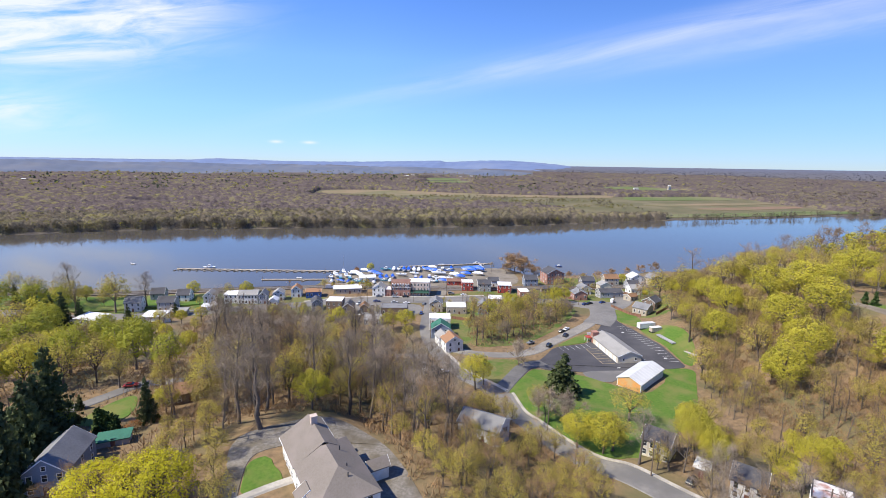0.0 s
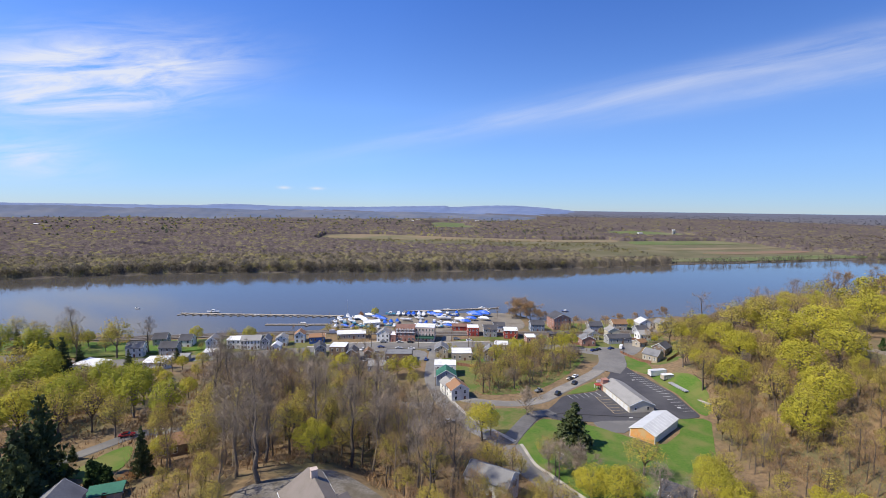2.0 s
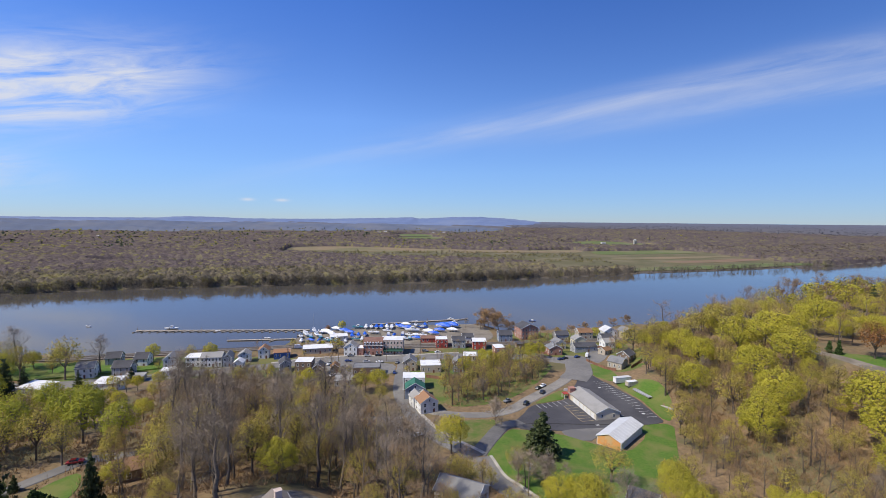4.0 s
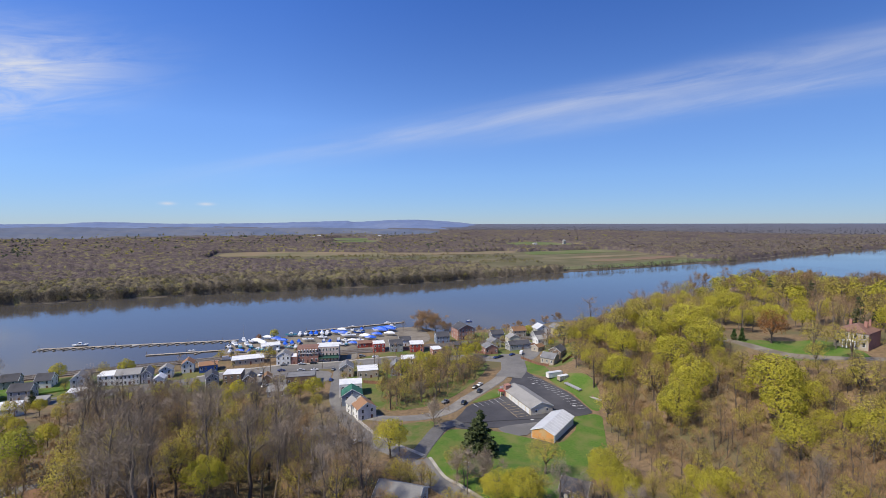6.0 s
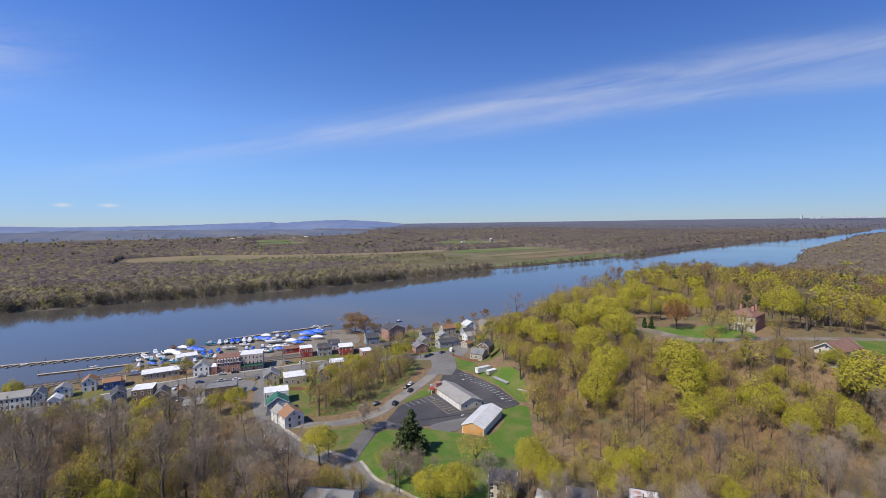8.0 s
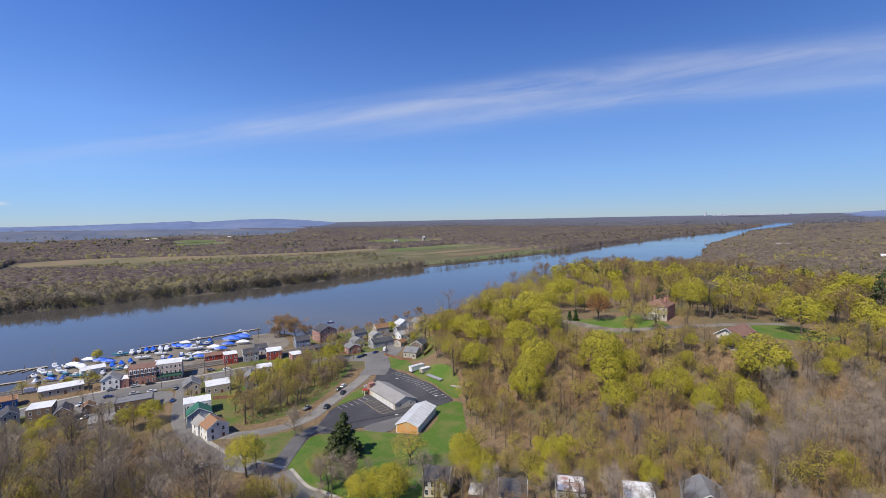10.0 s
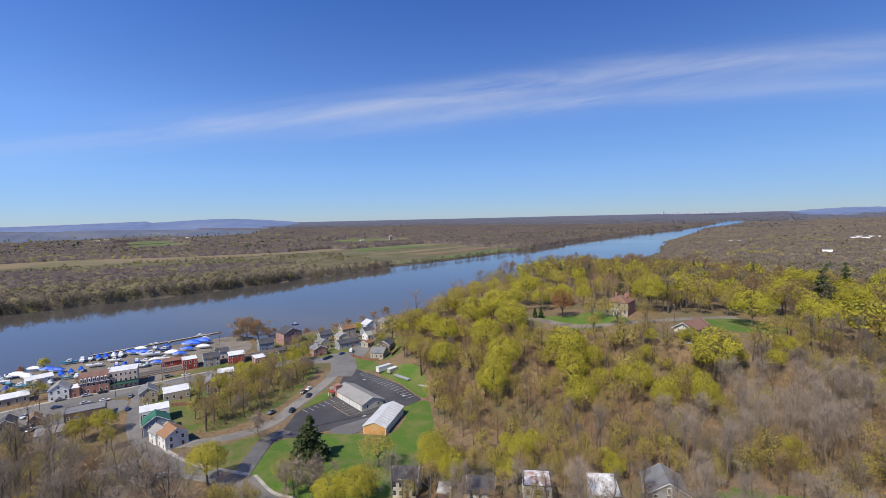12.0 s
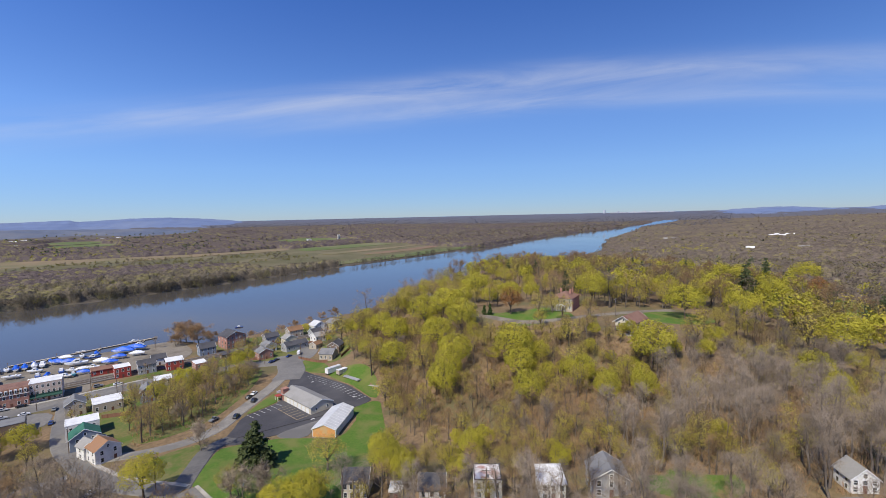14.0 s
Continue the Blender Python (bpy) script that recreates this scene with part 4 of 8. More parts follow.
# the same kinds, sparer, for places more than about 180 m away
kind_of_tree("brown_m", "twiggy_tree", "bare brown deciduous tree with fine twigs", [broadleaf(s, 16 + s % 4, 5.4, 14, 60, 0.36, 0.18, 8, 3, reach=1.35, width=0.075, fine=False, slim=0.7, steep=0.7) for s in (11, 12, 13, 14, 15)], "bark", "twig_brown", "leaf_olive")
kind_of_tree("olive_m", "budding_tree", "deciduous tree with thin olive-yellow buds", [dome_tree(s, 16, 11.5, 1000, 0.40, 0.2, 5, 36, 0.35, 0.2, 7, 3, False, 0.085) for s in (21, 22, 23, 24, 25)], "bark", "twig_brown", "leaf_olive")
kind_of_tree("yellow_m", "maple_tree", "maple in bright yellow-green spring leaf", [dome_tree(s, 16, 14, 3800, 0.39, 0.2, 3, 46, 0.28, 0.12, 8, 3, False, 0.085) for s in (31, 32, 33, 34, 35, 36)], "bark", "twig_brown", "leaf_yellow")
kind_of_tree("green_m", "leafing_tree", "deciduous tree in fresh yellow-green leaf", [dome_tree(s, 17, 11.5, 1900, 0.45, 0.16, 0, 36, 0.3, 0.12, 7, 2, False) for s in (37, 38, 39)], "bark", "twig_brown", "leaf_green")
# sparer trees for the woods that stay far off
kind_of_tree("far_y", "maple_tree", "", [dome_tree(s, 17, 14, 620, 0.95, 0.16, 0, 26, 0.2, 0.12, 5, 1, False) for s in (71, 72, 73, 70)], "bark", "twig_brown", "leaf_yellow")
kind_of_tree("far_o", "budding_tree", "", [dome_tree(s, 17, 12, 330, 0.75, 0.2, 5, 26, 0.35, 0.2, 5, 3, False, 0.12, 1.7) for s in (74, 75, 76)], "bark", "twig_brown", "leaf_olive")
kind_of_tree("far_b", "bare_tree", "", [broadleaf(s, 17, 5.6, 15, 0, 0, 0.2, 6, 3, reach=1.7, width=0.13, fine=False) for s in (77, 78, 79)], "bark", "twig_brown", "leaf_olive")
kind_of_tree("spruce_m", "spruce_tree", "dark green spruce of conical shape", [conifer(54, 15, 5.0, 10)], "bark", "twig_brown", "needle")
kind_of_tree("far_s", "spruce_tree", "", [conifer(81, 17, 4.0, 9)], "bark", "twig_brown", "needle")
tree_rng = np.random.RandomState(7)
PLANTED = []


def plant(key, x, y, scale=1.0, label="", wide=1.0, group=""):
    if math.hypot(x, y) > 180 and key + "_m" in TREES:
        key += "_m"
    if key == "spruce" and math.hypot(x, y) > 240:
        key, scale = "spruce_m", scale
    name, text, kinds = TREES[key][:3]
    e = thing(name, Matrix.LocRotScale((x, y, gz(x, y)), Euler((0, 0, tree_rng.uniform(0, 6.28))), (scale * wide, scale * wide, scale)), label or text, "shrub" if key == "shrub" else "tree", group)
    trunk, crown = kinds[tree_rng.randint(len(kinds))]
    part("trunk", trunk, None, e)
    part("crown", crown, None, e)
    PLANTED.append((x, y, 3.2 * scale))
    return e


def is_clear(x, y, room):
    """True where a tree may stand: off roads, lawns and houses, and away from its neighbours."""
    for poly in AREAS:
        if inside(x, y, poly):
            return False
    for line, half in ROADS:
        if np.min(np.hypot(line[:, 0] - x, line[:, 1] - y)) < half + 1.2:
            return False
    for hx, hy, hr in BUILT:
        if (x - hx) ** 2 + (y - hy) ** 2 < (hr + 1.5) ** 2:
            return False
    for px, py, pr in PLANTED:
        if (x - px) ** 2 + (y - py) ** 2 < (room * (0.6 + pr / 8)) ** 2:
            return False
    return True


def wood(poly, count, room, mix, scale=(0.8, 1.15), group="", tries=14):
    """Plants a stand of trees inside a polygon. mix: kinds with their shares."""
    xs, ys = [p[0] for p in poly], [p[1] for p in poly]
    keys, share = list(mix), np.array(list(mix.values()), float)
    share /= share.sum()
    n = 0
    for _ in range(count * tries):
        x, y = tree_rng.uniform(min(xs), max(xs)), tree_rng.uniform(min(ys), max(ys))
        if inside(x, y, poly) and is_clear(x, y, room):
            plant(keys[tree_rng.choice(len(keys), p=share)], x, y, tree_rng.uniform(*scale), group=group)
            n += 1
            if n >= count:
                break


def joined_wood(name, poly, count, room, mix, label, scale=(0.8, 1.15), extra=None):
    """A stand too deep to tell apart tree by tree, joined into one sheet."""
    xs, ys = [p[0] for p in poly], [p[1] for p in poly]
    keys, share = list(mix), np.array(list(mix.values()), float)
    share /= share.sum()
    sets, mats, placed = {}, [], []
    for _ in range(count * 12):
        x, y = tree_rng.uniform(min(xs), max(xs)), tree_rng.uniform(min(ys), max(ys))
        if not inside(x, y, poly) or not is_clear(x, y, room) or (extra and not extra(x, y)):
            continue
        if placed and np.min(np.hypot(*(np.array(placed) - (x, y)).T)) < room:
            continue
        placed.append((x, y))
        key = keys[tree_rng.choice(len(keys), p=share)]
        if math.hypot(x, y) > 115 and key + "_m" in TREES:
            key += "_m"
        arrays, three = TREES[key][3], TREES[key][4]
        a = arrays[tree_rng.randint(len(arrays))]
        t, k = tree_rng.uniform(0, 6.28), tree_rng.uniform(*scale)
        rot = np.array(((math.cos(t), -math.sin(t), 0), (math.sin(t), math.cos(t), 0), (0, 0, 1))).T * k
        off = np.array((x, y, gz(x, y)))
        quads = a[0][a[1]].reshape(-1, 3)
        for src, m, n in ((quads, three[0], 4), (a[2], three[1], 3), (a[3], three[2], 3)):
            if len(src):
                sets.setdefault((m.name, n), []).append(src @ rot + off)
        if len(placed) >= count:
            break
    v, starts, totals, index = [], [], [], []
    at = 0
    for i, ((m, n), parts) in enumerate(sets.items()):
        q = np.concatenate(parts)
        v.append(q)
        k = len(q) // n
        starts.append(at + np.arange(k) * n)
        index.append(np.full(k, i))
        at += len(q)
    v = np.concatenate(v)
    me = bpy.data.meshes.new(name)
    me.vertices.add(len(v))
    me.vertices.foreach_set("co", v.astype(np.float32).ravel())
    me.loops.add(len(v))
    me.loops.foreach_set("vertex_index", np.arange(len(v), dtype=np.int32))
    starts = np.concatenate(starts).astype(np.int32)
    me.polygons.add(len(starts))
    me.polygons.foreach_set("loop_start", starts)
    me.polygons.foreach_set("material_index", np.concatenate(index).astype(np.int32))
    for m, n in sets:
        me.materials.append(bpy.data.materials[m])
    me.update(calc_edges=True)
    return tagged(new(name, me), label, "woods", kind="stuff")


# ---- buildings ----
BUILT = []
WALLS = {
    "white": mat("white_clapboard", (0.74, 0.73, 0.70), (0.66, 0.65, 0.62), 0.6, 0.7, c=(0.58, 0.56, 0.52), size2=3, stretch=(1, 1, 6)),
    "cream": mat("cream_siding", (0.62, 0.56, 0.43), (0.55, 0.50, 0.39), 0.6, 0.7, c=(0.5, 0.45, 0.36), size2=3, stretch=(1, 1, 6)),
    "grey": mat("grey_siding", (0.36, 0.36, 0.36), (0.30, 0.30, 0.31), 0.6, 0.75, c=(0.26, 0.26, 0.27), size2=3, stretch=(1, 1, 6)),
    "tan": mat("tan_siding", (0.42, 0.36, 0.28), (0.36, 0.31, 0.24), 0.6, 0.75, stretch=(1, 1, 6)),
    "blue": mat("blue_siding", (0.06, 0.12, 0.32), (0.05, 0.10, 0.27), 0.6, 0.7, stretch=(1, 1, 6)),
    "slate_blue": mat("slate_blue_siding", (0.20, 0.24, 0.30), (0.17, 0.2, 0.25), 0.6, 0.7, stretch=(1, 1, 6)),
    "red": mat("red_siding", (0.36, 0.06, 0.045), (0.30, 0.05, 0.04), 0.6, 0.7, stretch=(1, 1, 6)),
    "brick": mat("red_brick", (0.40, 0.20, 0.15), (0.32, 0.165, 0.125), 0.3, 0.9, c=(0.27, 0.155, 0.12), size2=2.5),
    "stone": mat("tan_stone", (0.54, 0.43, 0.37), (0.46, 0.37, 0.32), 0.4, 0.9, c=(0.40, 0.33, 0.28), size2=2.5),
    "brown": mat("brown_siding", (0.20, 0.14, 0.10), (0.15, 0.11, 0.08), 0.6, 0.8, stretch=(1, 1, 6)),
    "peach": mat("orange_panels", (0.62, 0.30, 0.10), (0.54, 0.26, 0.09), 0.8, 0.7, c=(0.5, 0.33, 0.16), size2=2),
}
ROOFS = {
    "white": mat("white_roof_membrane", (0.72, 0.72, 0.71), (0.62, 0.62, 0.62), 1.2, 0.6, c=(0.55, 0.55, 0.55), size2=4),
    "grey": mat("grey_shingles", (0.21, 0.21, 0.21), (0.165, 0.165, 0.17), 0.35, 0.9, c=(0.14, 0.14, 0.145), size2=4),
    "lightgrey": mat("pale_grey_shingles", (0.29, 0.28, 0.265), (0.25, 0.243, 0.23), 0.35, 0.9, c=(0.235, 0.228, 0.215), size2=4),
    "dark": mat("charcoal_shingles", (0.085, 0.085, 0.095), (0.062, 0.062, 0.07), 0.35, 0.9, c=(0.05, 0.05, 0.055), size2=4),
    "brown": mat("brown_shingles", (0.25, 0.14, 0.075), (0.19, 0.11, 0.06), 0.35, 0.9, c=(0.14, 0.085, 0.05), size2=4),
    "orange": mat("orange_brown_shingles", (0.30, 0.165, 0.09), (0.245, 0.135, 0.075), 0.35, 0.9, c=(0.26, 0.15, 0.09), size2=4),
    "taupe": mat("taupe_shingles", (0.189, 0.164, 0.140), (0.158, 0.136, 0.115), 0.35, 0.9, c=(0.2, 0.17, 0.15), size2=5),
    "green": mat("green_shingles", (0.045, 0.16, 0.11), (0.035, 0.13, 0.09), 0.35, 0.85, c=(0.03, 0.11, 0.08), size2=4),
    "red": mat("red_roof", (0.24, 0.135, 0.10), (0.19, 0.11, 0.082), 0.35, 0.85, c=(0.17, 0.09, 0.07), size2=4),
    "metal": mat("white_metal_roof", (0.56, 0.56, 0.55), (0.50, 0.50, 0.495), 2.0, 0.45, c=(0.46, 0.46, 0.455), size2=5, spec=0.5),
    "rusty": mat("white_roof_with_rust", (0.66, 0.64, 0.62), (0.55, 0.52, 0.50), 1.0, 0.6, c=(0.30, 0.10, 0.06), size2=2.4),
}
TRIM = mat("white_trim", (0.78, 0.78, 0.76), (0.70, 0.70, 0.68), 0.5, 0.6)
DARKTRIM = mat("dark_trim", (0.07, 0.07, 0.075), (0.05, 0.05, 0.055), 0.5, 0.7)
GLASS = mat("window_glass", (0.035, 0.042, 0.05), (0.02, 0.026, 0.032), 2.0, 0.08, spec=0.6)
DOOR = mat("door_paint", (0.16, 0.07, 0.05), (0.12, 0.055, 0.04), 0.5, 0.6)
SHUTTER = mat("red_shutter", (0.30, 0.035, 0.03), (0.25, 0.03, 0.03), 0.5, 0.7)


def box(bm, x0, y0, z0, x1, y1, z1):
    v = [bm.verts.new(p) for p in ((x0, y0, z0), (x1, y0, z0), (x1, y1, z0), (x0, y1, z0), (x0, y0, z1), (x1, y0, z1), (x1, y1, z1), (x0, y1, z1))]
    for f in ((3, 2, 1, 0), (4, 5, 6, 7), (0, 1, 5, 4), (1, 2, 6, 5), (2, 3, 7, 6), (3, 0, 4, 7)):
        bm.faces.new([v[i] for i in f])
    return v


def prism(bm, outline, axis, a, b):
    """Extrudes an outline of (u, z) points along x or y from a to b."""
    def at(u, z, s):
        return (s, u, z) if axis == "x" else (u, s, z)
    v0, v1 = [bm.verts.new(at(u, z, a)) for u, z in outline], [bm.verts.new(at(u, z, b)) for u, z in outline]
    n = len(outline)
    bm.faces.new(v0)
    bm.faces.new(v1[::-1])
    for i in range(n):
        bm.faces.new((v0[i], v1[i], v1[(i + 1) % n], v0[(i + 1) % n]))
    bmesh.ops.recalc_face_normals(bm, faces=bm.faces)


_made = {}


def shared(key, build):
    if key not in _made:
        bm = bmesh.new()
        build(bm)
        me = bpy.data.meshes.new(key[0])
        bm.to_mesh(me)
        bm.free()
        _made[key] = me
    return _made[key]


def window(parent, x, y, z, w, h, face, trim=TRIM, shutters=False):
    """One window on a wall: a proud frame with a sill, a recessed pane and a meeting rail. face: 'f', 'b', 'l' or 'r'."""
    turn = {"f": 0, "r": 90, "b": 180, "l": -90}[face]

    def frame_mesh(bm):
        t = 0.11
        for a in ((-w / 2 - t, -0.06, -h / 2 - t, w / 2 + t, 0.05, -h / 2), (-w / 2 - t, -0.06, h / 2, w / 2 + t, 0.05, h / 2 + t), (-w / 2 - t, -0.06, -h / 2, -w / 2, 0.05, h / 2), (w / 2, -0.06, -h / 2, w / 2 + t, 0.05, h / 2), (-w / 2, -0.045, -0.03, w / 2, 0.02, 0.03)):
            box(bm, *a)

    f = part("window", shared(("window_frame", w, h, trim.name), frame_mesh), trim, parent)
    f.matrix_local = pose(x, y, z, 0, 0, turn)
    part("pane", shared(("window_pane", w, h), lambda bm: box(bm, -w / 2, -0.02, -h / 2, w / 2, 0.03, h / 2)), GLASS, f)
    if shutters:
        for s in (-1, 1):
            sh = part("shutter", shared(("shutter", w, h), lambda bm: box(bm, -w * 0.22, -0.05, -h / 2, w * 0.22, 0.03, h / 2)), SHUTTER, f)
            sh.location = (s * (w / 2 + w * 0.22 + 0.12), 0, 0)
    return f


def building(name, x, y, rot, w, d, h, wall="white", roof="gable_x", cover="grey", rise=None, label="", floors=2, win=(3, 2), sides="flr", door=True, chimney=None, porch=None, over=0.35, category="house", base=None, shutters=False, win_size=(0.95, 1.5), parapet=0.5, group=""):
    """A house: walls to the eaves with gables, a roof with thickness and overhang, windows, a door, a chimney, a porch.
    win: windows along the front and along the sides."""
    z0 = gz(x, y) if base is None else base
    e = thing(name, pose(x, y, z0, 0, 0, rot), label, category, group)
    BUILT.append((x, y, math.hypot(w, d) / 2))
    W, D = w / 2, d / 2
    rise = (min(w, d) * 0.38 if rise is None else rise)
    bm = bmesh.new()
    low = -4.0
    if roof == "gable_x":
        prism(bm, [(-D, low), (D, low), (D, h), (0, h + rise), (-D, h)], "x", -W, W)
    elif roof == "gable_y":
        prism(bm, [(-W, low), (W, low), (W, h), (0, h + rise), (-W, h)], "y", -D, D)
    else:
        box(bm, -W, -D, low, W, D, h + (parapet if roof == "flat" else 0))
    part("wall", bm, WALLS[wall], e)
    bm, t, o = bmesh.new(), 0.22, over
    if roof in ("gable_x", "gable_y"):
        B = D if roof == "gable_x" else W
        L = W if roof == "gable_x" else D
        s = rise / B
        for k in (-1, 1):
            prism(bm, [(0, h + rise + 0.03), (k * (B + o), h - s * o + 0.03), (k * (B + o), h - s * o + 0.03 + t), (0, h + rise + 0.03 + t)], "x" if roof == "gable_x" else "y", -L - o, L + o)
    elif roof == "hip":
        L, B = W + o, D + o
        ridge = max(0.01, L - B) if L >= B else 0.01
        ridge_y = 0.01 if L >= B else B - L
        vb = [bm.verts.new(p) for p in ((-L, -B, h), (L, -B, h), (L, B, h), (-L, B, h))]
        vl = [bm.verts.new(p) for p in ((-L, -B, h - 0.2), (L, -B, h - 0.2), (L, B, h - 0.2), (-L, B, h - 0.2))]
        if L >= B:
            r0, r1 = bm.verts.new((-ridge, 0, h + rise)), bm.verts.new((ridge, 0, h + rise))
            fs = [(vb[0], vb[1], r1, r0), (vb[1], vb[2], r1), (vb[2], vb[3], r0, r1), (vb[3], vb[0], r0)]
        else:
            r0, r1 = bm.verts.new((0, -ridge_y, h + rise)), bm.verts.new((0, ridge_y, h + rise))
            fs = [(vb[0], vb[1], r0), (vb[1], vb[2], r1, r0), (vb[2], vb[3], r1), (vb[3], vb[0], r0, r1)]
        for f in fs:
            bm.faces.new(f)
        for i in range(4):
            bm.faces.new((vl[i], vl[(i + 1) % 4], vb[(i + 1) % 4], vb[i]))
        bm.faces.new(vl[::-1])
        bmesh.ops.recalc_face_normals(bm, faces=bm.faces)
    elif roof == "flat":
        box(bm, -W + 0.25, -D + 0.25, h + parapet - 0.02, W - 0.25, D - 0.25, h + parapet + 0.04)
    else:  # a sloping flat roof
        prism(bm, [(-D - o, h + 0.02), (D + o, h + rise), (D + o, h + rise + t), (-D - o, h + 0.02 + t)], "x", -W - o, W + o)
    part("roof", bm, ROOFS[cover], e)
    if roof == "flat":
        bm = bmesh.new()
        for a in ((-W - 0.06, -D - 0.06, W + 0.06, -D + 0.25), (-W - 0.06, D - 0.25, W + 0.06, D + 0.06), (-W - 0.06, -D + 0.25, -W + 0.25, D - 0.25), (W - 0.25, -D + 0.25, W + 0.06, D - 0.25)):
            box(bm, a[0], a[1], h + parapet + 0.003, a[2], a[3], h + parapet + 0.14)
        part("coping", bm, TRIM if cover in ("white", "metal") else DARKTRIM, e)
    if roof in ("gable_x", "gable_y"):
        B = D if roof == "gable_x" else W
        L = W if roof == "gable_x" else D
        s = rise / B
        for end in (-1, 1):
            bm = bmesh.new()
            a, b = sorted((end * (L + o + 0.01), end * (L + o + 0.06)))
            prism(bm, [(0, h + rise - 0.02), (B + o, h - s * o - 0.02), (B + o, h - s * o + 0.26), (0, h + rise + 0.26), (-B - o, h - s * o + 0.26), (-B - o, h - s * o - 0.02)], "x" if roof == "gable_x" else "y", a, b)
            part("bargeboard", bm, TRIM, e)
    ww, wh = win_size
    fh = h / floors
    for fl in range(floors):
        z = fl * fh + fh * 0.56
        hh = min(wh, fh * 0.62)
        if "f" in sides:
            for i in range(win[0]):
                wx = -W + w * (i + 0.5) / win[0]
                if fl == 0 and door and i == win[0] // 2:
                    bm = bmesh.new()
                    box(bm, wx - 0.5, -D - 0.05, 0, wx + 0.5, -D + 0.03, 2.05)
                    part("door", bm, DOOR, e)
                else:
                    window(e, wx, -D, z, ww, hh, "f", shutters=shutters)
        for sd, sx in (("l", -W), ("r", W)):
            if sd in sides:
                for i in range(win[1]):
                    window(e, sx, -D + d * (i + 0.5) / win[1], z, ww, hh, sd)
    if roof == "gable_y" and floors > 1:
        window(e, 0, -D, h + rise * 0.35, 0.8, 1.0, "f")
    if roof == "gable_x" and floors > 1:
        for sd, sx in (("l", -W), ("r", W)):
            if sd in sides:
                window(e, sx, 0, h + rise * 0.35, 0.8, 1.0, sd)
    if chimney:
        cx, cy, ch = chimney
        bm = bmesh.new()
        box(bm, cx - 0.45, cy - 0.4, h - 0.5, cx + 0.45, cy + 0.4, h + ch)
        box(bm, cx - 0.53, cy - 0.48, h + ch, cx + 0.53, cy + 0.48, h + ch + 0.16)
        box(bm, cx - 0.22, cy - 0.2, h + ch + 0.16, cx + 0.22, cy + 0.2, h + ch + 0.45)
        part("chimney", bm, WALLS["brick"], e)
    if porch:
        pd, ph = porch
        p = part("porch_roof", shared(("porch_roof", w, d, pd, ph), lambda bm: prism(bm, [(-D - pd, ph), (-D - 0.005, ph + 0.6), (-D - 0.005, ph + 0.78), (-D - pd, ph + 0.16)], "x", -W, W)), ROOFS["grey" if cover == "white" else cover], e)
        n = max(3, int(w / 2.6))
        for i in range(n):
            px = -W + 0.15 + (w - 0.3) * i / (n - 1)
            q = part("post", shared(("porch_post", ph), lambda bm: box(bm, -0.08, -0.08, 0, 0.08, 0.08, ph + 0.05)), TRIM, p)
            q.location = (px, -D - pd + 0.15, 0)
        bm = bmesh.new()
        box(bm, -W, -D - pd, -1.5, W, -D - 0.01, 0.12)
        part("porch_floor", bm, DARKTRIM, e)
    return e


def join_to(house, wing):
    """Makes the parts of a wing parts of its house."""
    for c in list(wing.children):
        c.parent = house
        c.matrix_parent_inverse = house.matrix_world.inverted() @ wing.matrix_world
    bpy.data.objects.remove(wing)
    return house


def solid(name, parent, boxes, material, label="", at=None):
    """One part out of boxes, given in the thing's own axes."""
    bm = bmesh.new()
    for b in boxes:
        box(bm, *b)
    ob = part(name, bm, material, parent, label)
    if at:
        ob.matrix_local = at
    return ob


# ---- the buildings of the village ----
def front(x0, y0, x1, y1, d):
    """Centre and width of a house from the foot of its front wall and its depth."""
    a = math.atan2(y1 - y0, x1 - x0)
    return (x0 + x1) / 2 - math.sin(a) * d / 2, (y0 + y1) / 2 + math.cos(a) * d / 2


PANEL_WHITE = mat("white_door_panel", (0.70, 0.70, 0.68), (0.60, 0.60, 0.58), 0.5, 0.5)
garage = building("garage_building", 77.4, 184.6, 45.7, 22, 9.8, 3.3, "white", "gable_x", "metal", 1.9, "low garage with white metal roof and orange end wall", 1, (4, 2), "", False, category="garage")
bm = bmesh.new()
prism(bm, [(-4.6, 0.1), (4.6, 0.1), (4.6, 3.1), (0, 4.95), (-4.6, 3.1)], "x", -11.10, -11.02)
part("end_wall", bm, WALLS["peach"], garage, "faded orange plank end wall")
for k in range(5):
    solid("garage_door", garage, [(-1.6, -0.08, 0, 1.6, 0.0, 2.6), (-1.6, -0.1, 0.86, 1.6, -0.08, 0.9), (-1.6, -0.1, 1.72, 1.6, -0.08, 1.76)], PANEL_WHITE, "white panelled roll-up door", pose(-8.4 + 4.2 * k, -4.9, 0))
for k in range(10):
    solid("roof_seam", garage, [(-0.04, -5.6, 0, 0.04, 0.0, 0.07)], TRIM, "", pose(-10 + 2.2 * k, 0, 5.46, 21.3))
office = building("office_building", 77.3, 216.6, 99.8, 27, 11.6, 3.2, "cream", "gable_x", "lightgrey", 2.3, "long low cream building with pale shingled roof", 1, (6, 2), "fl", False, category="building", win_size=(0.9, 1.2))
for k in range(6):
    solid("garage_door", office, [(-1.35, -0.07, 0, 1.35, 0.0, 2.5), (-1.35, -0.09, 0.8, 1.35, -0.07, 0.84), (-1.35, -0.09, 1.6, 1.35, -0.07, 1.64)], PANEL_WHITE, "white panelled garage door", pose(-10.6 + 3.5 * k, 5.8, 0, 0, 0, 180))
